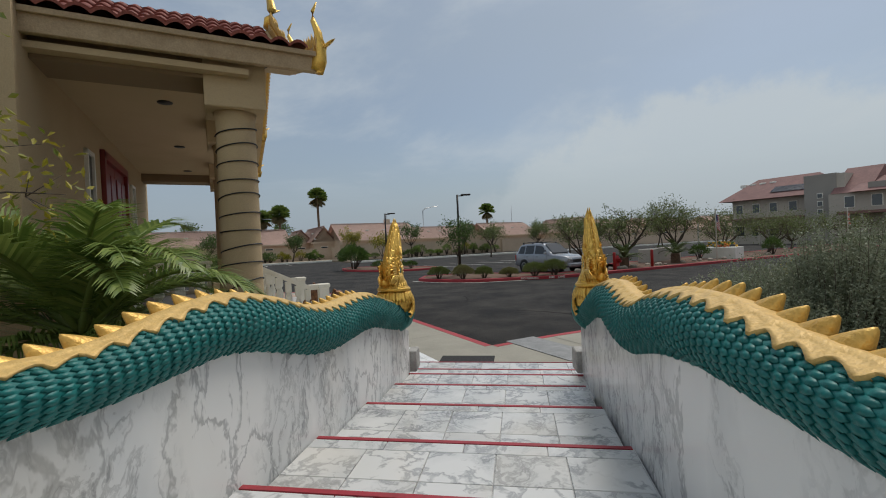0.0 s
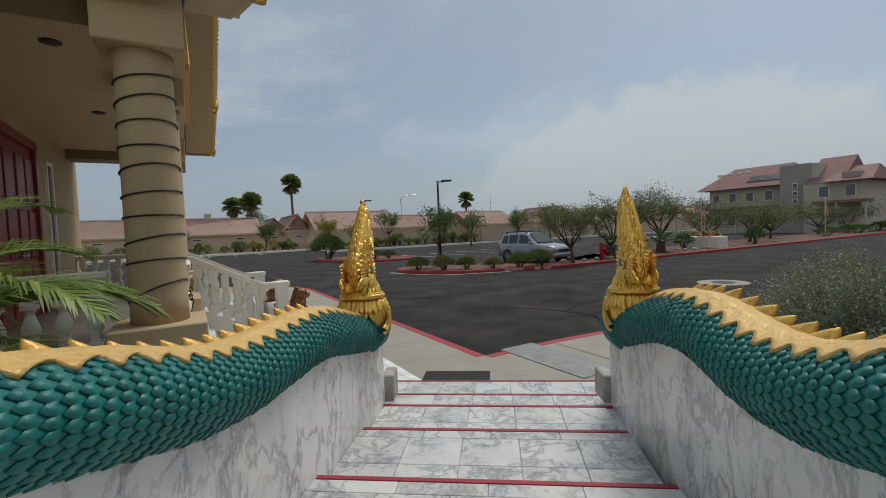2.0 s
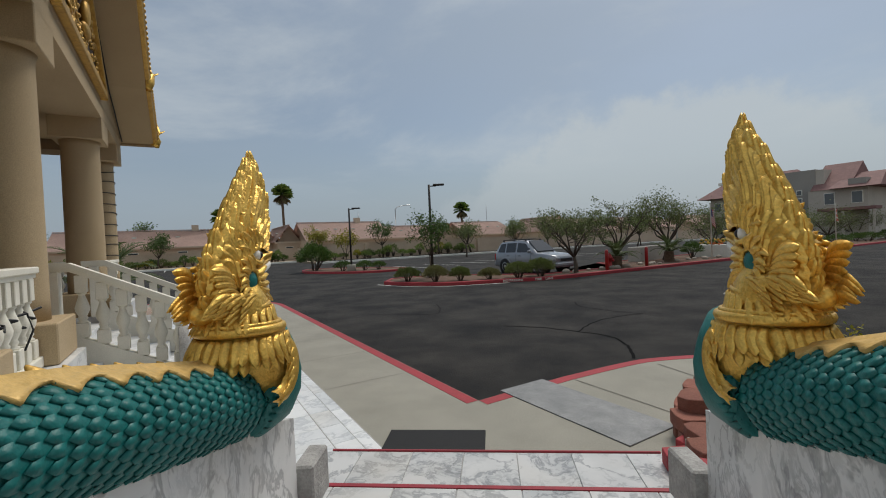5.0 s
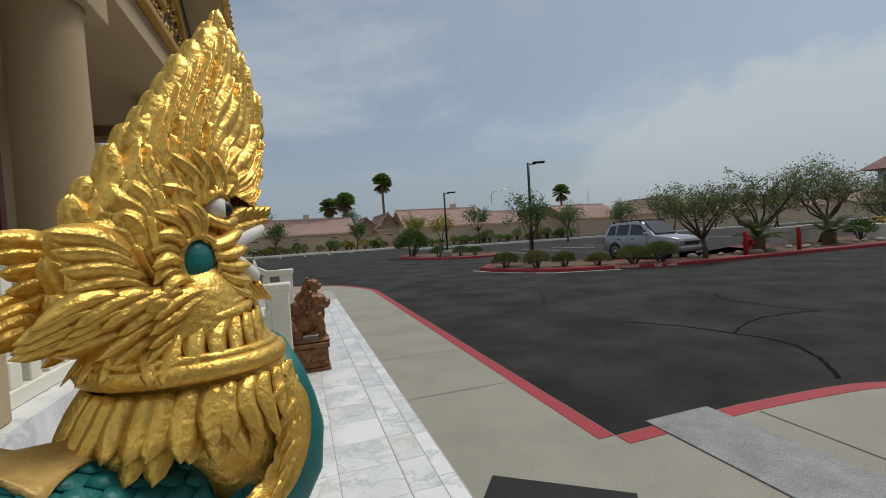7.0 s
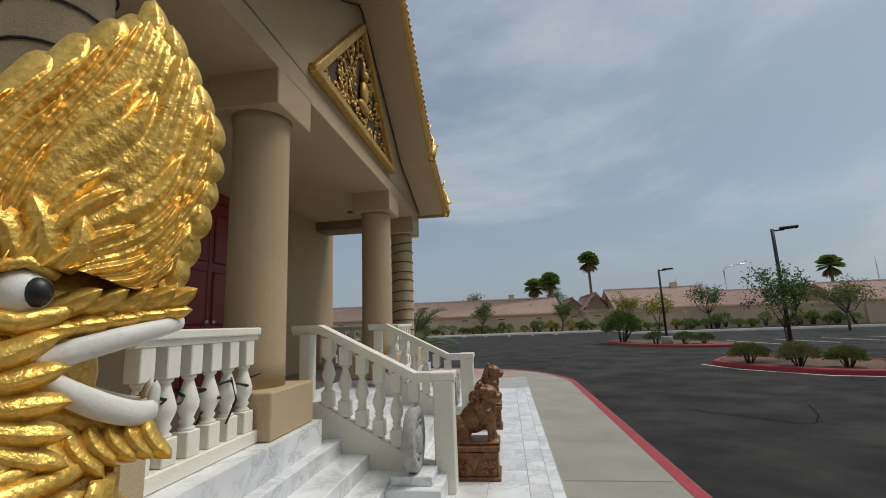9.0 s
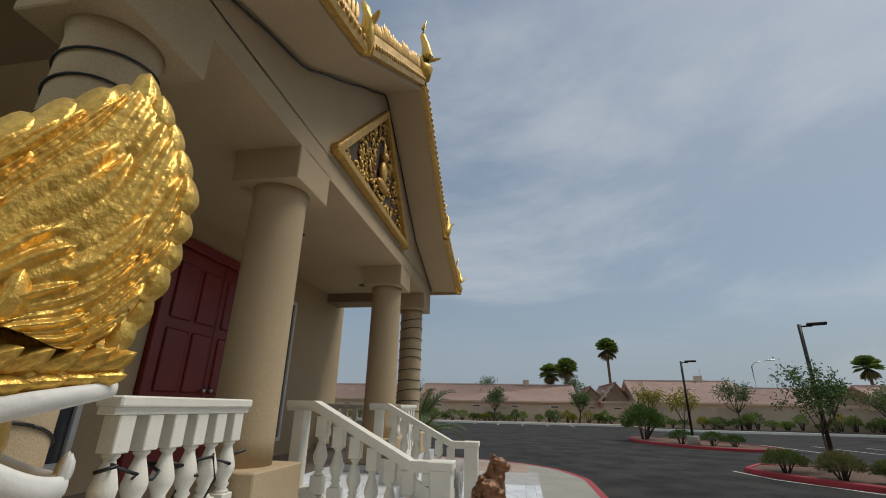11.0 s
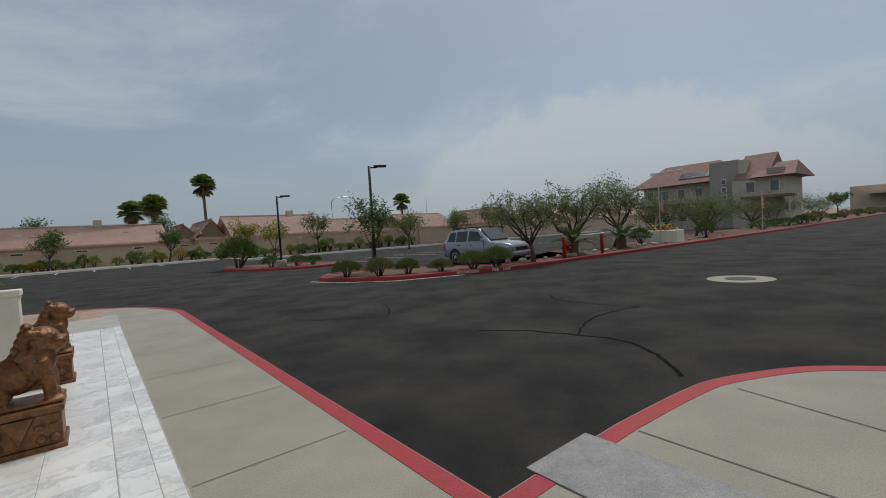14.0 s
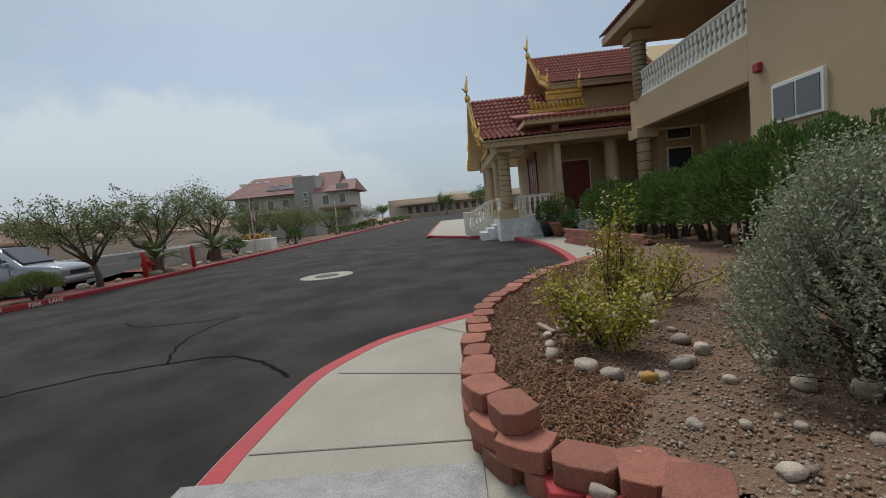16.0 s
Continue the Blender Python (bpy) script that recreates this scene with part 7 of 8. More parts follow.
for k in range(26):
    S = Sculpt()
    r = rng.uniform(0.1, 0.22)
    S.ball((0, 0, 0), (r, r * rng.uniform(0.7, 1), r * 0.6), 0, 7, 5)
    for i, v in enumerate(S.v):
        S.v[i] = v * (1 + 0.2 * noise.noise(v * 6 + Vector((k, 0, 0))))
    o = S.object("rock", [ROCK_LIGHT])
    o.matrix_world = MB @ pose(14.5 + rng.uniform(0, 22), 12.55 + rng.uniform(0, 0.9), 0.05)
    tagged(o, "pale rounded rock in the car-park island", "rock", "island rocks")


# parked car
def suv(m):
    t = empty("parked_car", m, "silver-blue four-door off-road car parked nose to the island", "car")
    # stations from tail to nose: x, half width, waist height, roof height, roof half width
    st = [(-2.26, 0.74, 0.98, 1.02, 0.70), (-2.22, 0.86, 1.06, 1.14, 0.78), (-2.08, 0.89, 1.08, 1.42, 0.72), (-1.92, 0.895, 1.09, 1.64, 0.68), (-1.70, 0.90, 1.09, 1.715, 0.66), (-1.0, 0.90, 1.09, 1.75, 0.66), (-0.3, 0.90, 1.085, 1.745, 0.66), (0.15, 0.90, 1.08, 1.70, 0.655), (0.50, 0.90, 1.075, 1.44, 0.69), (0.85, 0.895, 1.07, 1.17, 0.74), (1.0, 0.89, 1.05, 1.09, 0.75), (1.6, 0.88, 1.00, 1.045, 0.72), (2.05, 0.85, 0.93, 0.975, 0.66), (2.22, 0.78, 0.84, 0.88, 0.60), (2.27, 0.72, 0.78, 0.80, 0.56)]
    bm = bm_new()
    rows = []
    for x, w, zb, zr, wr in st:
        half = [(w * 0.90, 0.36), (w * 0.985, 0.46), (w, 0.66), (w * 0.995, zb - 0.10), (w * 0.965, zb), (wr + (w * 0.955 - wr) * 0.12, zr - 0.07 if zr - zb > 0.15 else zr - 0.015), (wr - 0.07, zr - 0.012), (wr * 0.5, zr)]
        ring = [(y, z) for y, z in half] + [(-y, z) for y, z in half[::-1]]
        rows.append([bm.verts.new((x, y, z)) for y, z in ring])
    n = len(rows[0])
    for a, b in zip(rows, rows[1:]):
        for k in range(n):
            bm.faces.new((a[k], a[(k + 1) % n], b[(k + 1) % n], b[k])).smooth = True
    bm.faces.new(rows[0])
    bm.faces.new(rows[-1][::-1])
    bmesh.ops.recalc_face_normals(bm, faces=bm.faces)
    part("body", bm, CAR_PAINT, t)

    def side_y(x, z):
        """The skin's half width at a place on the glasshouse."""
        w, zb, zr, wr = [interp([(q[0], q[k]) for q in st], x) for k in (1, 2, 3, 4)]
        f = (z - zb) / max(0.05, zr - 0.07 - zb)
        return w * 0.965 + (wr + (w * 0.955 - wr) * 0.12 - w * 0.965) * f

    def glass(pts, s, nm="side_window"):
        bm = bm_new()
        outer = [bm.verts.new((x, s * (side_y(x, z) + 0.008), z)) for x, z in pts]
        inner = [bm.verts.new((x, s * (side_y(x, z) - 0.015), z)) for x, z in pts]
        bm.faces.new(outer)
        bm.faces.new(inner[::-1])
        for k in range(len(pts)):
            bm.faces.new((outer[k], inner[k], inner[(k + 1) % len(pts)], outer[(k + 1) % len(pts)]))
        bmesh.ops.recalc_face_normals(bm, faces=bm.faces)
        part(nm, bm, CAR_GLASS, t)

    for s in (-1, 1):
        glass([(-1.98, 1.14), (-1.42, 1.13), (-1.42, 1.60), (-1.82, 1.58)], s)
        glass([(-1.32, 1.13), (-0.58, 1.13), (-0.58, 1.63), (-1.32, 1.62)], s)
        glass([(-0.46, 1.13), (0.52, 1.12), (0.46, 1.30), (0.10, 1.58), (-0.46, 1.63)], s)
        part("mirror", box_bm(0.50, 0.66, s * 0.90, s * 1.08, 1.10, 1.25, 0.03), CAR_PAINT, t)
        for x in (-1.37, -0.52, 0.60):
            part("door_line", box_bm(x - 0.006, x + 0.006, s * 0.893, s * 0.904, 0.48, 1.02), BLACK, t)
        for x in (-1.22, -0.34):
            part("door_handle", box_bm(x, x + 0.18, s * 0.895, s * 0.925, 0.93, 0.97, 0.008), BLACK, t)
        part("side_trim", box_bm(-0.95, 0.93, s * 0.88, s * 0.925, 0.50, 0.64, 0.012), CAR_GREY, t)
        part("side_step", box_bm(-0.92, 0.90, s * 0.84, s * 0.97, 0.33, 0.38, 0.01), CAR_GREY, t)
        part("headlamp", box_bm(2.06, 2.262, s * 0.50, s * 0.80, 0.70, 0.86, 0.03), ALLOY, t, "clear headlamp")
        part("tail_lamp", box_bm(-2.27, -2.16, s * 0.72, s * 0.87, 0.72, 1.06, 0.02), HYDRANT_RED, t, "red tail lamp")
        part("roof_rail", box_bm(-1.75, 0.05, s * 0.58, s * 0.62, 1.765, 1.80, 0.008), BLACK, t)
        for x in (-1.7, -0.85, 0.0):
            part("rail_foot", box_bm(x - 0.05, x + 0.05, s * 0.57, s * 0.63, 1.70, 1.77, 0.006), BLACK, t)
    for x in (-1.3, -0.4):
        part("cross_bar", box_bm(x - 0.03, x + 0.03, -0.6, 0.6, 1.80, 1.825, 0.006), BLACK, t)
    bm = bm_new()
    quad = [(0.92, -0.70, 1.155), (0.92, 0.70, 1.155), (0.22, 0.58, 1.70), (0.22, -0.58, 1.70)]
    f0 = [bm.verts.new((x + 0.02, y, z + 0.03)) for x, y, z in quad]
    f1 = [bm.verts.new((x - 0.02, y, z - 0.02)) for x, y, z in quad]
    bm.faces.new(f0)
    bm.faces.new(f1[::-1])
    for k in range(4):
        bm.faces.new((f0[k], f1[k], f1[(k + 1) % 4], f0[(k + 1) % 4]))
    bmesh.ops.recalc_face_normals(bm, faces=bm.faces)
    part("windscreen", bm, CAR_GLASS, t)
    part("grille", box_bm(2.2, 2.285, -0.46, 0.46, 0.64, 0.80, 0.01), BLACK, t)
    part("bumper", box_bm(2.08, 2.36, -0.84, 0.84, 0.38, 0.60, 0.06), CAR_PAINT, t)
    part("rear_bumper", box_bm(-2.38, -2.12, -0.84, 0.84, 0.40, 0.62, 0.05), CAR_GREY, t)
    for x in (-1.38, 1.36):
        for s in (-1, 1):
            M = Matrix.Translation((x, s * 0.80, 0.37)) @ Matrix.Rotation(radians(-90 * s), 4, "X")
            bm = bm_new()
            add_lathe(bm, [(0.44, -0.1), (0.44, 0.106)], 28, m=M)
            part("wheel_well", bm, BLACK, t)
            bm = bm_new()
            add_lathe(bm, [(0.36, -0.11), (0.37, -0.07), (0.37, 0.09), (0.36, 0.125), (0.24, 0.13)], 26, m=M)
            w = part("wheel", bm, TYRE, t)
            bm = bm_new()
            add_lathe(bm, [(0.23, 0.115), (0.235, 0.136), (0.20, 0.13), (0.13, 0.12), (0.06, 0.145)], 20, m=M)
            part("rim", bm, ALLOY, w)
            bm = bm_new()
            add_tube(bm, [(x + 0.455 * math.cos(radians(q)), s * 0.895, 0.37 + 0.455 * math.sin(radians(q))) for q in range(-8, 189, 14)], 0.035, 6)
            part("wheel_arch", bm, CAR_PAINT, t)


suv(pose(2.25, 21.6, -0.125, 0, 0, -46) @ Matrix.Diagonal((0.9, 0.95, 0.98, 1)))


# kerb lettering
def lettering(text, m, size, mat, name="kerb_lettering"):
    cu = bpy.data.curves.new(name, "FONT")
    cu.body, cu.size, cu.extrude, cu.align_x = text, size, 0.002, "CENTER"
    cu.space_character, cu.offset = 1.08, 0.003
    ob = new(name, cu)
    ob.matrix_world = m
    cu.materials.append(mat)
    return tagged(ob, "white stencilled words on the red kerb", "lettering", "kerb words")


def along_kerb(text, line, b, size, z):
    """A word on the outer face of a kerb, centred where the kerb passes b."""
    i = next(k for k in range(len(line) - 1) if line[k].x <= b < line[k + 1].x)
    d = (line[i + 1] - line[i]).normalized()
    p = line[i] + d * ((b - line[i].x) / d.x) + Vector((d.y, -d.x)) * 0.03
    lettering(text, MB @ Matrix.Translation((p.x, p.y, z)) @ Matrix.Rotation(math.atan2(d.y, d.x), 4, "Z") @ Matrix.Rotation(radians(90), 4, "X"), size, WHITE_PAINT)


for word, b in (("NO", 10.78), ("PARKING", 11.22), ("FIRE", 12.02), ("LANE", 12.50)):
    along_kerb(word, isl1, b, 0.145, -0.10)

# ---------------------------------------------------------------- planter bed with block edging
WALL_LINE = smooth_line([(2.02, 0.10), (2.28, 0.46), (2.58, 0.80), (3.0, 0.96), (3.77, 0.98), (4.79, 0.91), (5.6, 0.73), (6.32, 0.42), (7.38, -0.17), (8.1, -0.75), (8.9, -1.6), (9.6, -2.6)], 12)
bed = [tuple(p) for p in WALL_LINE[::6]] + [(9.6, -3.2), (14.0, -2.8), (14.5, -6.0), (1.0, -6.0), (0.2, -2.4)]
GRAVEL = material("gravelly_brown_soil", (0.175, 0.108, 0.07), 0.95, vary=(0.12, 0.073, 0.047), scale=2.2, amount=0.9, fine=70, fine_amount=0.35, bump=0.9, bump_scale=70)
bm = bm_new()
N = 60
xs, ys = np.linspace(1.0, 14.5, N), np.linspace(-6.0, 1.1, 44)


def inside(x, y, poly):
    c = False
    for k in range(len(poly)):
        (x0, y0), (x1, y1) = poly[k], poly[k - 1]
        if (y0 > y) != (y1 > y) and x < (x1 - x0) * (y - y0) / (y1 - y0) + x0:
            c = not c
    return c


def bed_z(x, y):
    return 0.15 + 0.05 * max(0.0, (0.6 - y)) * 0.5 + 0.025 * noise.noise(Vector((x * 1.3, y * 1.3, 0))) + 0.01 * noise.noise(Vector((x * 5, y * 5, 3)))


add_prism(bm, bed, -0.15, 0.08)
grid = {}
for i, x in enumerate(xs):
    for j, y in enumerate(ys):
        if inside(x, y, bed):
            grid[(i, j)] = bm.verts.new((x, y, bed_z(x, y)))
for (i, j), v in list(grid.items()):
    q = [grid.get(k) for k in ((i, j), (i + 1, j), (i + 1, j + 1), (i, j + 1))]
    if all(q):
        bm.faces.new(q).smooth = True
for k in range(0, len(WALL_LINE) - 4, 3):
    a, b = WALL_LINE[k], WALL_LINE[k + 3]
    d = (b - a).normalized()
    n = Vector((d.y, -d.x))
    vs = [bm.verts.new((*(a + n * w), z)) for w, z in ((0.06, 0.155), (0.55, bed_z(*(a + n * 0.55)) - 0.02))]
    ve = [bm.verts.new((*(b + n * w), z)) for w, z in ((0.06, 0.155), (0.55, bed_z(*(b + n * 0.55)) - 0.02))]
    bm.faces.new((vs[0], ve[0], ve[1], vs[1]))
structure("planting_bed_5", bm, GRAVEL, "gravelly brown soil bed edged with red blocks", "planting bed", MB)

# edging blocks: tapered units with split faces, laid unevenly in two to three courses
edging = empty("block_edging", MB, "low uneven edging of red tapered concrete blocks", "low wall")
rng = random.Random(31)


def block_shape(k):
    r = random.Random(k)
    j = lambda: r.uniform(-0.012, 0.012)
    bm = bm_new()
    poly = [(-0.15 + j(), 0.0 + j()), (-0.125 + j(), -0.085 + j()), (-0.04, -0.098 + j()), (0.05, -0.096 + j()), (0.125 + j(), -0.08 + j()), (0.15 + j(), 0.0 + j()), (0.105 + j(), 0.125), (-0.105 + j(), 0.125)]
    add_prism(bm, poly, 0.0, 0.112)
    bmesh.ops.dissolve_limit(bm, angle_limit=0.01, verts=bm.verts, edges=bm.edges)
    bmesh.ops.bevel(bm, geom=list(bm.edges), offset=0.0045, segments=1, affect="EDGES")
    me = bpy.data.meshes.new("block")
    bm.to_mesh(me)
    bm.free()
    me.materials.append(BLOCK)
    return me


BLOCKS = [block_shape(k) for k in range(6)]
block_mesh = BLOCKS[0]
seg = [0.0]
for a, b in zip(WALL_LINE, WALL_LINE[1:]):
    seg.append(seg[-1] + (b - a).length)
for course in range(3):
    s = 0.1 + 0.15 * course
    while s < seg[-1] - 0.1:
        i = max(k for k in range(len(seg)) if seg[k] <= s)
        i = min(i, len(WALL_LINE) - 2)
        p = WALL_LINE[i].lerp(WALL_LINE[i + 1], (s - seg[i]) / max(1e-6, seg[i + 1] - seg[i]))
        d = (WALL_LINE[i + 1] - WALL_LINE[i]).normalized()
        inward = Vector((d.y, -d.x))
        if course < 2 or (rng.random() < 0.22 and 0.75 < s < 2.8):
            push = (0.04 + rng.uniform(-0.012, 0.012)) if course == 0 else 0.055 + rng.uniform(-0.03, 0.035)
            o = new("block", BLOCKS[rng.randrange(6)])
            o.parent = edging
            tilt = 0.6 if course == 0 else 1.6
            o.matrix_basis = pose(p.x + inward.x * push, p.y + inward.y * push, -0.002 + course * 0.1145, rng.uniform(-tilt, tilt), rng.uniform(-tilt, tilt), math.degrees(math.atan2(d.y, d.x)) + 180 + rng.uniform(-4, 4) * (1 + course * 1.6))
        s += 0.30 if course == 0 else rng.uniform(0.285, 0.335)
# loose red-painted blocks at the stair foot
for x, y, z, r, mt in ((1.38, 1.66, 0.022, 12, 0), (1.40, 1.36, 0.107, -20, 1), (1.58, 1.92, 0.002, 40, 0), (1.43, 1.37, 0.220, 8, 1), (1.66, 1.64, 0.002, -35, 1), (1.64, 1.60, 0.115, 25, 1), (1.27, 1.10, 0.205, 80, 0)):
    me = block_mesh.copy()
    if mt == 0:
        me.materials.clear()
        me.materials.append(KERB_RED)
    o = new("loose_block", me)
    o.matrix_world = pose(x, y, z, 0, 0, r)
    tagged(o, "loose concrete block splashed with red paint by the stairs", "block", "loose blocks")


# grey corner stones at the feet of the stair walls
for x in (-1.04, 1.10):
    o = part("corner_stone", box_bm(-0.06, 0.06, -0.14, 0.14, 0, 0.27, 0.012), DRUM_STONE)
    o.matrix_world = pose(x, 0.92, 0.205, 0, 0, 4)
    tagged(o, "small grey stone block at the foot of the stair wall", "stone block", "corner stones")


def rock_mesh(seed, sq=0.65):
    S = Sculpt()
    S.ball((0, 0, 0), (1, 0.8, sq), 0, 10, 7)
    o = Vector((seed * 3.1, seed, 0))
    S.v = [v * (1 + 0.40 * noise.noise(v * 1.5 + o) + 0.14 * noise.noise(v * 4 + o)) for v in S.v]
    S.v = [Vector((max(-0.9, min(0.82, v.x)), max(-0.62, min(0.66, v.y)), max(-0.5, min(0.46, v.z)))) for v in S.v]
    me = bpy.data.meshes.new("rock")
    me.from_pydata([tuple(v) for v in S.v], [], S.f)
    me.polygons.foreach_set("use_smooth", [True] * len(me.polygons))
    return me


ROCKS = [rock_mesh(k) for k in range(5)]
for me in ROCKS:
    me.materials.append(ROCK_LIGHT)
OCHRE = rock_mesh(9)
OCHRE.materials.append(material("ochre_stone", (0.42, 0.24, 0.06), 0.85, scale=15))


def rock(b, a, r, k=None, me=None, label="pale rounded stone ringing the rose bush"):
    o = new("rock", me or ROCKS[(k if k is not None else rng.randrange(5))])
    o.matrix_world = MB @ pose(b, a, bed_z(b, a) + r * 0.25, rng.uniform(-15, 15), rng.uniform(-15, 15), rng.uniform(0, 360)) @ Matrix.Diagonal((r, r, r, 1))
    tagged(o, label, "rock", "bed stones")


# ring of stones round the rose
RB, RA = 3.90, -0.18
for k in range(19):
    t = 2 * math.pi * k / 19
    rock(RB + 0.66 * math.cos(t) + rng.uniform(-0.06, 0.06), RA + 0.50 * math.sin(t) + rng.uniform(-0.06, 0.06), rng.uniform(0.042, 0.10), k % 5)
rock(3.20, -0.15, 0.07, me=OCHRE, label="ochre-yellow stone in the ring round the rose")
for b, a, r in ((2.62, -0.1, 0.05), (2.55, -0.3, 0.04), (2.5, -0.52, 0.045), (3.3, -0.95, 0.1), (3.5, -1.1, 0.09), (4.6, -0.5, 0.11), (4.9, -0.55, 0.1), (5.2, -0.75, 0.12), (2.30, 0.27, 0.06), (2.2, 0.5, 0.06), (5.0, -0.95, 0.12), (5.3, -1.0, 0.10), (4.75, -0.75, 0.09), (2.9, -0.85, 0.09), (2.75, -1.05, 0.10), (3.05, -0.55, 0.05), (2.2, -0.25, 0.06), (2.35, -0.75, 0.055)):
    rock(b, a, r, label="grey and pale stone on the gravelly bed")
bm = bm_new()
add_prism(bm, [(-0.11, -0.03), (-0.06, -0.065), (0.03, -0.05), (0.09, -0.06), (0.12, 0.0), (0.05, 0.055), (-0.02, 0.04), (-0.08, 0.05)], 0.0, 0.022)
o = part("broken_plaster", bm, WHITE_PAINT)
o.matrix_world = MB @ pose(2.43, 0.33, bed_z(2.43, 0.33) + 0.03, 24, 10, 70)
tagged(o, "broken white plaster piece lying on the gravel", "debris")
o = part("timber_offcut", box_bm(-0.16, 0.16, -0.025, 0.025, 0, 0.03, 0.004), material("weathered_timber", (0.3, 0.25, 0.19), 0.9, scale=12))
o.matrix_world = MB @ pose(4.42, 0.24, bed_z(4.42, 0.24) + 0.02, 0, 0, 15)
tagged(o, "weathered grey timber offcut on the mulch", "timber")

# gravel and bark chips
gv, gf = [], []
rng = random.Random(5)
base = [Vector(p) for p in ((1, 0, 0), (-1, 0.2, 0), (0.1, 1, 0), (0, -1, 0.1), (0, 0, 0.8), (0, 0, -0.7))]
tri = ((0, 2, 4), (2, 1, 4), (1, 3, 4), (3, 0, 4), (2, 0, 5), (1, 2, 5), (3, 1, 5), (0, 3, 5))
for k in range(30000):
    b, a = 1.6 + 4.9 * rng.random() ** 1.5, rng.uniform(-2.6, 0.75)
    if not inside(b, a, bed):
        continue
    if b > 5 and rng.random() < 0.5:
        continue
    r = 0.004 + 0.014 * rng.random() ** 3.5
    if rng.random() < 0.015:
        r *= 2.0
    M = pose(b, a, bed_z(b, a) + r * 0.3, rng.uniform(0, 40), rng.uniform(0, 40), rng.uniform(0, 360))
    o = len(gv)
    gv += [tuple(M @ (p * r * rng.uniform(0.75, 1.2))) for p in base]
    gf += [tuple(o + i for i in f) for f in tri]
me = bpy.data.meshes.new("gravel")
me.from_pydata(gv, [], gf)
me.polygons.foreach_set("use_smooth", [True] * len(me.polygons))
GR = leaf_material("mixed_gravel", (0.20, 0.13, 0.085), (0.46, 0.40, 0.33), 0.9)
me.materials.append(GR)
o = new("gravel", me)
o.matrix_world = MB
tagged(o, "mixed brown and grey gravel on the bed", "gravel", kind="stuff")
gv, gf = [], []
for k in range(15000):
    i = rng.randrange(14, len(WALL_LINE) - 20)
    d = (WALL_LINE[i + 1] - WALL_LINE[i]).normalized()
    n = Vector((d.y, -d.x))
    p = WALL_LINE[i] + n * (0.08 + 0.85 * rng.random() ** 1.3) + d * rng.uniform(-0.1, 0.1)
    L, w = rng.uniform(0.010, 0.034), rng.uniform(0.003, 0.008)
    M = pose(p.x, p.y, max(0.165, bed_z(p.x, p.y)) + rng.uniform(0.0, 0.022), rng.uniform(-35, 35), rng.uniform(-35, 35), rng.uniform(0, 360))
    o = len(gv)
    gv += [tuple(M @ Vector(q)) for q in ((-L, -w, 0), (L, -w * 0.6, 0), (L, w * 0.6, 0), (-L, w, 0), (0, 0, 0.007))]
    gf += [(o, o + 1, o + 4), (o + 1, o + 2, o + 4), (o + 2, o + 3, o + 4), (o + 3, o, o + 4)]
me = bpy.data.meshes.new("bark_mulch")
me.from_pydata(gv, [], gf)
me.materials.append(leaf_material("bark_chip", (0.06, 0.025, 0.013), (0.34, 0.165, 0.075), 0.6))
o = new("bark_mulch", me)
o.matrix_world = MB
tagged(o, "reddish-brown bark mulch inside the block edging", "mulch", kind="stuff")

# rose bush with a yellow flower
rng = random.Random(12)


def rose(m, h, spread, n, label):
    t = empty("rose_bush", m, label, "rose bush")
    bm = bm_new()
    rows = []
    for k in range(15):
        a = rng.uniform(0, 6.28)
        pts = [Vector((0.06 * math.cos(a), 0.06 * math.sin(a), -0.03))]
        d = Vector((spread * math.cos(a) * rng.uniform(0.2, 1.0), spread * math.sin(a) * rng.uniform(0.2, 1.0), h * rng.uniform(0.5, 1.0)))
        for i in range(1, 6):
            pts.append(pts[0] + d * (i / 5) + rand_dir(rng) * 0.03)
        add_tube(bm, pts, [0.008, 0.007, 0.006, 0.005, 0.004, 0.002], 5)
        for j in range(n):
            s = 0.3 + 0.7 * rng.random()
            i = min(4, int(s * 5))
            p = pts[i].lerp(pts[i + 1], s * 5 - i) + rand_dir(rng) * 0.09
            dd = (rand_dir(rng) + Vector((0, 0, 0.2))).normalized()
            rows.append((p, dd, (Vector((0, 0, 1)) + rand_dir(rng) * 0.6).normalized(), rng.uniform(0.032, 0.056), rng.uniform(0.022, 0.034)))
    part("branchwork", bm, BARK, t)
    o = leaf_quads(rows, "leaves", LEAF_YELLOW)
    o.parent = t
    o["kind"] = "stuff"
    return t


rb = rose(MB @ pose(RB, RA, bed_z(RB, RA)), 0.78, 0.52, 165, "yellow-green leafy rose bush ringed with stones")
rose(MB @ pose(5.3, -1.15, bed_z(5.3, -1.15)), 0.68, 0.85, 170, "low yellow-green rose bush on the bed")
rose(MB @ pose(4.9, -0.55, bed_z(4.9, -0.55)), 1.3, 0.22, 80, "tall yellow-green rose shoots on the bed")
S = Sculpt()
for k in range(26):
    t = 2.4 * k
    r = 0.012 + 0.0022 * k
    S.blade((0, 0, 0), (math.cos(t), math.sin(t), 1.6 - 0.055 * k), (0, 0, 1), 0.05 + 0.0008 * k, 0.035, 0.003, 0, curl=0.4, n=4)
o = S.object("rose_flower", [material("pale_yellow_petal", (0.85, 0.78, 0.38), 0.6, amount=0.2)])
o.matrix_world = MB @ pose(4.0, 0.20, 0.33)
o.parent = rb
o.matrix_parent_inverse = rb.matrix_world.inverted()
o["label"] = "pale yellow open rose"

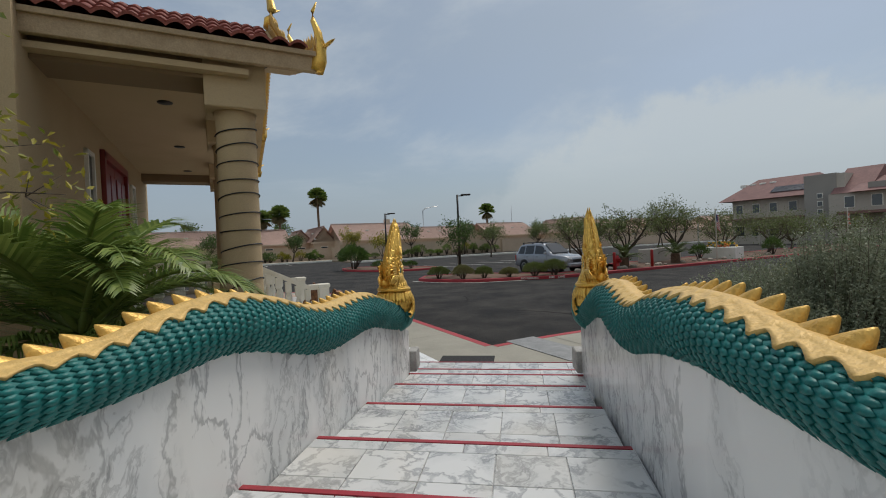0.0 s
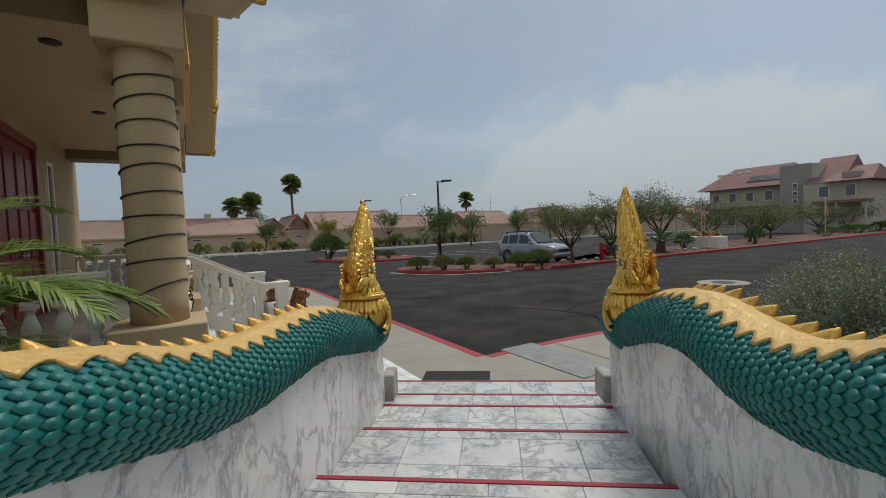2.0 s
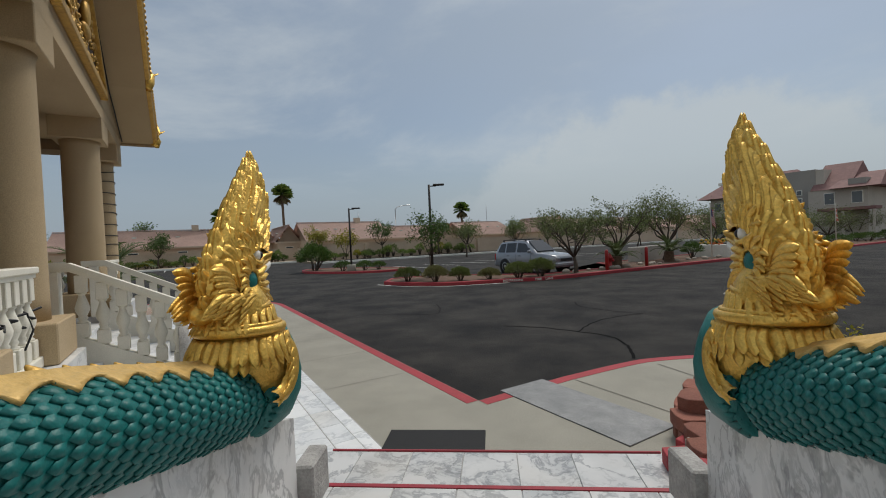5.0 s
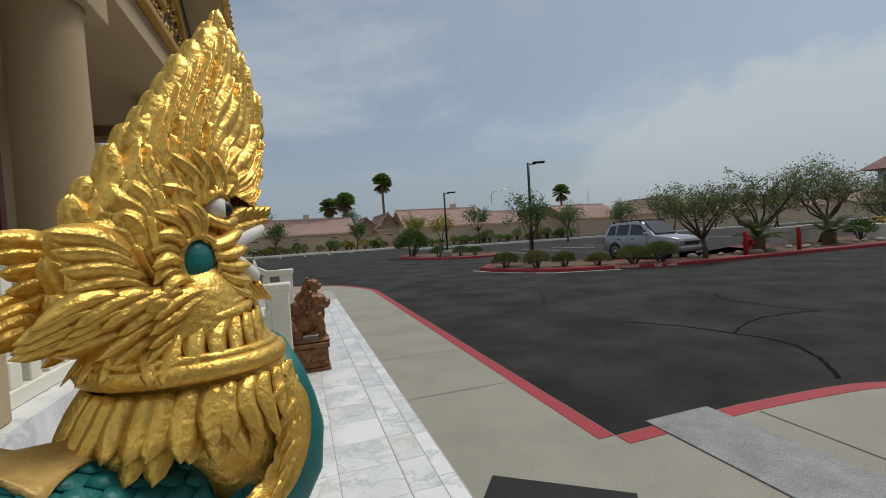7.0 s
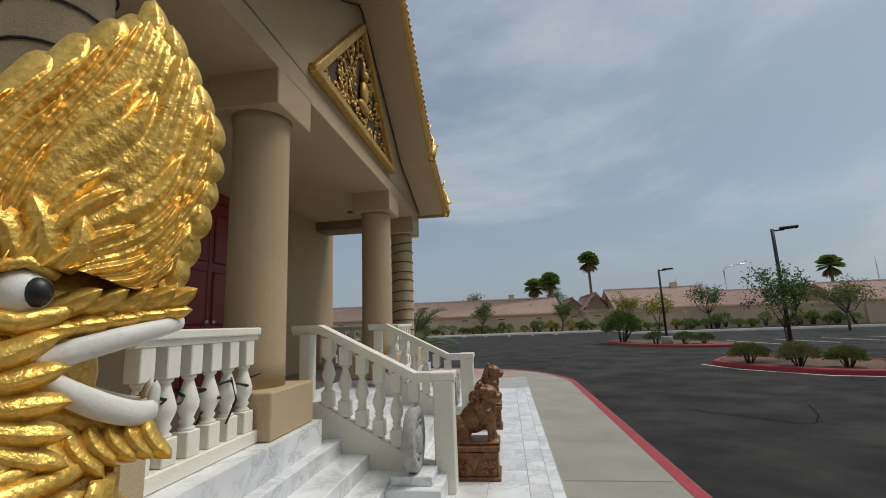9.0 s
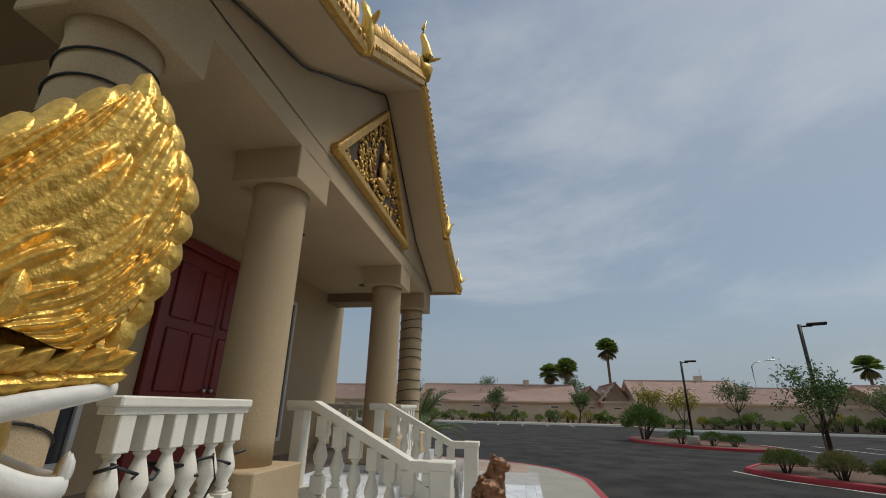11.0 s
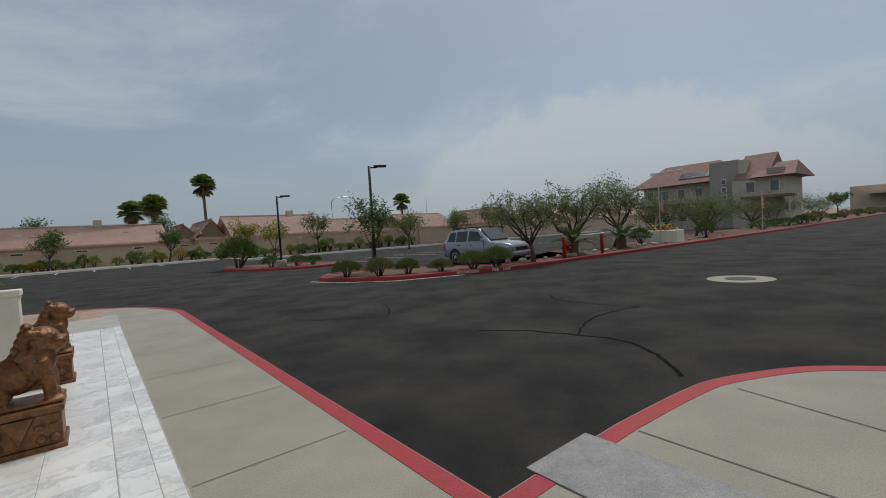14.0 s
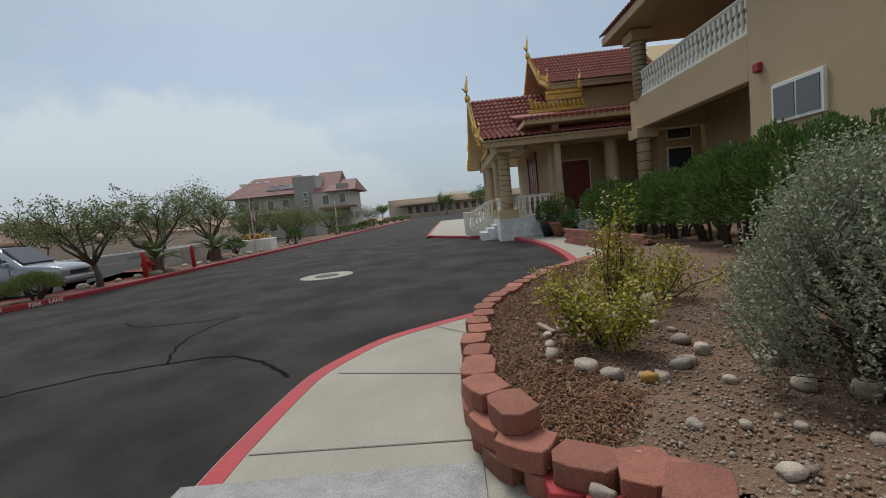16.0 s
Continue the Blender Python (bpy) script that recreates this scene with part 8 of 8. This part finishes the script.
# dark hedge and brick edging beside the second pavement
for k in range(9):
    b = 5.6 + k * 1.05
    shrub("oleander_hedge", MB @ pose(b + 0.3, -3.9 - 0.15 * (k % 2), -0.05), 0.95, 1.05, 1.9 + 0.12 * math.sin(k * 1.7) + (0.35 if k < 4 else 0), 3800, LEAF_GREEN, 0.10, "dense dark green oleander hedge in front of the building", rng, group="oleander hedge", core=0.55)
brick_mesh = bpy.data.meshes.new("brick")
bm = bm_new()
add_box(bm, -0.145, 0.145, -0.05, 0.05, 0, 0.085, bevel=0.006)
bm.to_mesh(brick_mesh)
bm.free()
brick_mesh.materials.append(BLOCK)
bw = empty("brick_edging", MB, "low red brick edging along the pavement", "low wall")
p0, p1 = Vector((14.0, -2.45)), Vector((9.4, -2.95))
d = (p1 - p0).normalized()
for c in range(5):
    for k in range(15):
        o = new("brick", brick_mesh)
        o.parent = bw
        p = p0 + d * (0.15 + 0.3 * k + 0.15 * (c % 2))
        o.matrix_basis = pose(p.x, p.y, -0.002 + 0.09 * c, 0, 0, math.degrees(math.atan2(d.y, d.x)))

# ---------------------------------------------------------------- the second temple, its pots and the balcony building
MBI = MB.inverted()
D = MB @ Matrix.Translation((22.9, -0.4, 0)) @ Matrix.Rotation(radians(90), 4, "Z") @ Matrix.Translation((1.25, -CA, 0)) @ MBI
again = [o for o in list(scene.objects) if o.parent is None and (o.name.split(".")[0] in ("column", "gable_relief", "roof_1", "porch_platform", "balustrade", "stair_balustrade", "downlight", "door_1"))]
# its porch roof is wider and steeper than the first one's
STEEP = D @ MB @ Matrix.Translation((0, CA, 6.55)) @ Matrix.Diagonal((1, 1.12, 1.17, 1)) @ Matrix.Translation((0, -CA, -6.7)) @ MBI
for o in again:
    c = copy_thing(o, D @ o.matrix_basis)
    if o.name.split(".")[0] in ("roof_1", "gable_relief"):
        c.matrix_basis = STEEP @ o.matrix_basis
    if o.name == "roof_1":
        c.name = "roof_2"
    if o.name == "door_1":
        c.name = "door_2"
for o in [x for x in list(scene.objects) if x.name in ("wall_temple_front", "wall_gable", "ceiling_porch", "beam_west", "beam_east")]:
    c = o.copy()
    scene.collection.objects.link(c)
    c.matrix_world = (STEEP if o.name == "wall_gable" else D) @ o.matrix_world
    c.name = o.name + "_second"
# upper roof tier behind the porch
up = D @ MB @ Matrix.Translation((-3.4, CA, 0.1)) @ Matrix.Diagonal((0.8, 0.8, 0.95, 1)) @ Matrix.Translation((0, -CA, 1.95)) @ MBI
c = copy_thing(bpy.data.objects["roof_1"], up @ MB)
c.name = "roof_3"
W2 = D @ MB
structure("wall_clerestory", box_bm(-14.0, -5.0, CA - 3.0, CA + 3.0, 4.2, 5.95), STUCCO, "tan stucco upper wall of the second temple", "wall", W2)
structure("wall_second_hall", box_bm(-8.4, -4.46, CA - 4.6, CA + 2.2, -0.19, 4.3), STUCCO, "tan stucco body of the second temple", "wall", W2)
structure("wall_second_wing", box_bm(-14.0, -8.402, CA - 4.6, CA + 4.4, -0.19, 4.3), STUCCO, "tan stucco wing of the second temple", "wall", W2)
structure("floor_colonnade", box_bm(-8.4, -4.0, CA + 2.2, CA + 4.5, -0.19, FLOOR), CONCRETE, "raised concrete floor of the colonnade", "floor", W2)
structure("beam_colonnade", box_bm(-8.4, -3.2, CA + 3.6, CA + 4.2, 3.55, 4.1, 0.01), STUCCO, "tan stucco beam over the colonnade columns", "beam", W2)
structure("ceiling_colonnade", box_bm(-14.3, -3.0, CA + 1.9, CA + 5.2, 4.3, 4.5, 0.02), STUCCO, "deep tan eave over the colonnade", "ceiling", W2)
lower = empty("roof_4", W2, "red clay barrel-tile skirt roof over the colonnade", "roof", kind="structure")
bm = bm_new()
for k in range(52):
    x = -14.3 + 0.22 * k
    add_tube(bm, [(x, CA + 5.25, 4.52), (x, CA + 1.9, 5.25)], 0.085, 8)
o = part("roof_tiles", bm, ROOF_TILE, lower)
o["kind"] = "stuff"
part("deck", box_bm(-14.3, -3.0, CA + 1.9, CA + 3.4, 4.5, 4.8), ROOF_TILE, lower)


def flame_lace(x0, x1, y, z, size, label):
    """A row of gilded flame leaves on a low rail along the eave."""
    t = empty("roof_lace", W2, label, "roof ornament", "gilded roof lace")
    part("rail", box_bm(x0, x1, y - 0.05, y + 0.05, z - 0.14, z, 0.01), GOLD_TRIM, t)
    n = int((x1 - x0) / 0.17)
    for k in range(n):
        S = Sculpt()
        big = 1.0 + 1.5 * (k / n) ** 8
        S.blade((0, 0, 0), (0.3, 0, 1), (0, 1, 0), size * big, 0.17 * big ** 0.4, 0.03, 0, curl=0.1, n=5)
        o = S.object("flame", [GOLD_TRIM])
        o.parent = t
        o.matrix_basis = pose(x0 + 0.1 + 0.17 * k, y, z - 0.01)
    return t


flame_lace(-5.75, -3.4, CA + 4.2, 5.02, 0.30, "gilded flame lace along the skirt roof")
lace = flame_lace(-5.8, -4.3, CA + 3.55, 5.85, 0.34, "gilded flame lace under the upper eave")
part("apron", box_bm(-5.8, -4.3, CA + 3.5, CA + 3.56, 5.48, 5.72, 0.01), GOLD_TRIM, lace, "gilded hanging apron")
horn(lace, -5.75, CA + 3.55, 5.85, 0.8, 1, 0.4)
for k, (x0, x1, z0, z1, mt) in enumerate(((-6.3, -5.1, FLOOR, 3.0, DOOR_RED), (-7.6, -7.1, 1.5, 2.9, GLASS_DARK), (-4.95, -4.6, 1.2, 3.0, GLASS_DARK))):
    nm = "door_3" if k == 0 else "window_%d" % (3 + k)
    t = empty(nm, W2, "dark red panelled door in the colonnade wall" if k == 0 else "white-framed window in the colonnade wall", "door" if k == 0 else "window", kind="structure")
    part("frame", box_bm(x0 - 0.06, x1 + 0.06, CA + 2.15, CA + 2.23, z0, z1 + 0.06, 0.006), WHITE_PAINT, t)
    part("leaf" if k == 0 else "pane", box_bm(x0, x1, CA + 2.2, CA + 2.245, z0 + 0.06, z1), mt, t)
for k, (x0, x1, z0, z1) in enumerate(((-9.7, -8.8, 3.3, 3.9), (-9.7, -8.8, 1.0, 2.9))):
    t = empty("window_%d" % (6 + k), W2, "white-framed window on the second temple's wing", "window", kind="structure")
    part("frame", box_bm(x0 - 0.06, x1 + 0.06, CA + 4.35, CA + 4.43, z0 - 0.06, z1 + 0.06, 0.006), WHITE_PAINT, t)
    part("pane", box_bm(x0, x1, CA + 4.4, CA + 4.445, z0, z1), GLASS_DARK, t)
# side colonnade along the near eave
for k in range(2):
    c = copy_thing(next(o for o in scene.objects if o.name == "column.001"), W2 @ pose(-4.3 - 2.4 * k, CA + 3.9, FLOOR))
# potted plants
rng = random.Random(3)
TERRA = material("terracotta_pot", (0.34, 0.15, 0.075), 0.8, vary=(0.26, 0.11, 0.06), scale=9, amount=0.7, bump=0.2)


def pot(b, a, r, h, plant, col):
    t = empty("plant_pot", MB @ pose(b, a, 0.0), "glazed dark pot with a leafy shrub" if col else "terracotta pot with a leafy shrub", "potted plant", "potted plants")
    bm = bm_new()
    add_lathe(bm, [(r * 0.62, 0.0), (r * 0.95, h * 0.75), (r, h * 0.82), (r * 1.08, h * 0.84), (r * 1.08, h), (r * 0.95, h), (r * 0.9, h * 0.9)], 18)
    part("pot", bm, BLACK if col else TERRA, t)
    rows = []
    for k in range(420):
        d = rand_dir(rng)
        p = Vector((d.x * plant * 0.42, d.y * plant * 0.42, h + plant * (0.5 + 0.42 * d.z) * rng.uniform(0.6, 1.0)))
        rows.append((p, (d + Vector((0, 0, 0.4))).normalized(), rand_dir(rng), 0.11, 0.06))
    bm = bm_new()
    for k in range(5):
        e = Vector((rng.uniform(-0.2, 0.2) * plant, rng.uniform(-0.2, 0.2) * plant, h + plant * 0.6))
        add_tube(bm, [(0, 0, h * 0.8), e], [0.015, 0.006], 5)
    part("branchwork", bm, BARK, t)
    o = leaf_quads(rows, "leaves", LEAF_GREEN)
    o.parent = t
    o["kind"] = "stuff"


for b, a, r, h, pl, cl in ((17.4, -2.75, 0.32, 0.55, 1.0, 0), (16.6, -3.0, 0.42, 0.55, 1.1, 0), (17.0, -2.6, 0.28, 0.45, 0.9, 1), (15.8, -3.1, 0.25, 0.35, 0.6, 1)):
    pot(b, a, r, h, pl, cl)

# balcony building behind the hedge
bal = empty("balcony_building", MB, "tan stucco building with a balcony and hipped red roof", "building")
part("wall", box_bm(1.0, 10.8, -14.0, -6.0, -0.19, 7.2), STUCCO, bal)
part("rear_wall", box_bm(10.8, 17.3, -14.0, -8.6, -0.19, 7.2), STUCCO, bal)
part("balcony_beam", box_bm(10.8, 17.2, -6.3, -6.0, 3.55, 4.6, 0.02), STUCCO, bal)
part("balcony_end", box_bm(16.9, 17.2, -8.6, -6.3, 3.55, 4.6, 0.02), STUCCO, bal)
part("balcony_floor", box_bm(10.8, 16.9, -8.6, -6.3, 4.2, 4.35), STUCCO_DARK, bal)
w = part("window", box_bm(8.75, 10.05, -6.02, -5.93, 2.45, 3.25, 0.01), WHITE_PAINT, bal, "white-framed sliding window")
for x in (8.83, 9.43):
    part("pane", box_bm(x, x + 0.54, -5.94, -5.915, 2.53, 3.17), GLASS_DARK, w)
part("alarm", box_bm(10.35, 10.55, -6.0, -5.9, 3.65, 3.85, 0.02), KERB_RED, bal, "red fire alarm box")
for x in (16.7,):
    for z0, z1 in ((-0.19, 3.55), (4.6, 6.9)):
        bm = bm_new()
        add_lathe(bm, [(0.26, z0), (0.25, z1 - 0.4), (0.27, z1 - 0.34)], 24, m=Matrix.Translation((x, -6.2, 0)))
        part("capital", box_bm(x - 0.38, x + 0.38, -6.58, -5.82, z1 - 0.34, z1, 0.012), STUCCO, bal)
        part("column", bm, STUCCO, bal)
        for k in range(10):
            zz = z0 + 0.3 + (z1 - z0 - 0.8) * k / 9
            bm = bm_new()
            add_tube(bm, [(x + 0.268 * math.cos(q * math.pi / 10), -6.2 + 0.268 * math.sin(q * math.pi / 10), zz) for q in range(21)], 0.012, 4)
            part("cable", bm, BLACK, bal, "dark rope-light cable")
part("roof_slab", box_bm(0.4, 18.0, -14.5, -5.4, 6.95, 7.25, 0.03), STUCCO, bal)
bm = bm_new()
barrel_roof(bm, 0.4, 18.0, [(0, 0, -5.35, -9.9, 7.27, 9.4)])
o = part("roof_tiles", bm, ROOF_TILE, bal)
o["kind"] = "stuff"
level_rail(-6.15, 10.85, -6.15, 16.4, 4.6, "white cast-stone balustrade of the balcony")

# ---------------------------------------------------------------- joints, cracks and tiles
def strip(bm, pts, w, z):
    """A thin flat strip along plan points."""
    pts = [Vector(p) for p in pts]
    rows = []
    for i, p in enumerate(pts):
        d = (pts[min(i + 1, len(pts) - 1)] - pts[max(i - 1, 0)]).normalized()
        n = Vector((-d.y, d.x)) * w * 0.5
        rows.append((bm.verts.new((*(p - n), z)), bm.verts.new((*(p + n), z))))
    for a, b in zip(rows, rows[1:]):
        f = bm.faces.new((a[0], b[0], b[1], a[1]))
    bmesh.ops.recalc_face_normals(bm, faces=bm.faces)


JOINT = material("dark_joint", (0.19, 0.175, 0.15), 0.95)
GROUT = material("pale_grey_grout", (0.42, 0.41, 0.39), 0.9)
TAR = material("black_crack_sealant", (0.006, 0.006, 0.006), 0.95, spec=0.1)
bm = bm_new()
for a in (3.93, 5.4, 6.9, 8.4, 9.9, 11.4, 12.9):
    strip(bm, [(0.52, a), (1.57, a)], 0.008, 0.0042)
for pts in ([(3.05, 2.36), (3.0, 0.97)], [(4.33, 2.14), (4.04, 0.97)], [(5.62, 1.30), (5.17, 0.9)], [(9.5, -1.5), (9.5, -2.9)], [(11.5, -1.8), (11.5, -2.8)], [(13.5, -1.9), (13.5, -3.0)], [(15.5, -1.9), (15.5, -3.6)]):
    strip(bm, pts, 0.014, 0.0042)
structure("pavement_joints", bm, JOINT, "cut joints in the concrete pavement", "trim", MB)
bm = bm_new()
rngc = random.Random(2)


def crack(pts, w):
    line = smooth_line(pts, 7)
    line = [p + Vector((rngc.uniform(-0.025, 0.025), rngc.uniform(-0.025, 0.025))) for p in line]
    strip(bm, line, w, -0.1215)


crack([(4.88,5.93),(5.31,5.28),(5.54,4.53),(5.60,3.85),(5.27,3.27),(4.67,2.75)],0.05)
crack([(5.54,4.53),(6.54,4.98),(7.52,4.98),(7.97,4.86)],0.035)
crack([(7.97,4.86),(7.83,6.4),(8.35,7.19)],0.03)
crack([(3.34,9.53),(4.09,8.77),(4.61,8.38),(5.07,8.93),(5.53,9.93)],0.025)
structure("crack_seal", bm, TAR, "dark sealed cracks wandering over the asphalt", "road", MB)
# parking bay lines
bm = bm_new()
for k in range(14):
    strip(bm, [(-30 + k * 2.75, 52.6), (-30 + k * 2.75, 57.4)], 0.1, -0.1212)
for k in range(8):
    strip(bm, [(14.5 + k * 2.75, 26.5), (14.0 + k * 2.75, 31.5)], 0.1, -0.1212)
strip(bm, [(6.75, 17.4), (7.15, 15.7), (8.5, 13.85), (10.8, 12.9)], 0.09, -0.1212)
structure("bay_lines", bm, WHITE_PAINT, "worn white parking-bay lines", "road marking", MB)

# stone tiles
tile_cache = {}


def tile(parent, x, y, z, w, h, mat, yaw=0.0, t=0.03, name="tile"):
    key = (round(w, 3), round(h, 3), mat.name)
    if key not in tile_cache:
        bm = bm_new()
        add_box(bm, -w / 2, w / 2, -h / 2, h / 2, -t, 0.0, bevel=0.003)
        me = bpy.data.meshes.new(name)
        bm.to_mesh(me)
        bm.free()
        me.materials.append(mat)
        tile_cache[key] = me
    o = new(name, tile_cache[key])
    o.parent = parent
    o.matrix_basis = pose(x, y, z, 0, 0, yaw)


# treads of the stairs
for i, (y, z) in enumerate(STEPS):
    back = STEPS[i + 1][0] if i + 1 < len(STEPS) else -5.9
    wid = 1.45 if i < 2 else 1.048
    n = 7 if i < 2 else 5
    cw = 2 * wid / n
    depth = y - 0.035 - back
    rows = max(1, round(depth / 0.42))
    edge = 0.12 if i >= 3 else 0.0
    for r in range(rows):
        ch = (depth - edge) / rows
        yy = back + ch * (r + 0.5)
        for c in range(n):
            tile(stairs, -wid + cw * (c + 0.5), yy, z, cw - 0.005, ch - 0.005, MARBLE)
    if edge:
        for c in range(4):
            w4 = 2 * wid / 4
            tile(stairs, -wid + w4 * (c + 0.5), y - 0.035 - edge / 2, z, w4 - 0.004, edge - 0.004, MARBLE)

# marble walkway in front of the temple: tiles and a pale edge strip
walk_m = empty("walkway", MB, "white marble tile walkway along the temple front", "pavement", kind="structure")
part("bed", box_bm(-1.9, 0.5, 1.2, 13.9, -0.18, 0.0055), GROUT, walk_m)
for r in range(26):
    for c in range(5):
        x = -1.66 + 0.405 * c
        y = 1.42 + 0.405 * r
        if x < -1.3 and 3.2 < y < 9.3:
            continue
        tile(walk_m, x, y, 0.009, 0.401, 0.401, MARBLE_STEP)
for r in range(26):
    tile(walk_m, 0.268, 1.42 + 0.405 * r, 0.009, 0.2, 0.401, MARBLE_STEP)
for r in range(16):
    tile(walk_m, 0.43, 1.55 + 0.66 * r, 0.009, 0.115, 0.655, MARBLE_STEP)
PAVER = material("pinkish_paver", (0.36, 0.26, 0.2), 0.9, vary=(0.28, 0.2, 0.15), scale=3, amount=0.8, random_tint=0.15)
pv = empty("paver_edge", MB, "pinkish paver border at the pavement end", "pavement", kind="structure")
for r in range(5):
    for c in range(12):
        x, y = -4.6 + 0.42 * c, 14.0 + 0.42 * r
        if y < 16.0 - 0.55 * max(0, x + 0.3):
            tile(pv, x, y, 0.006, 0.415, 0.415, PAVER)
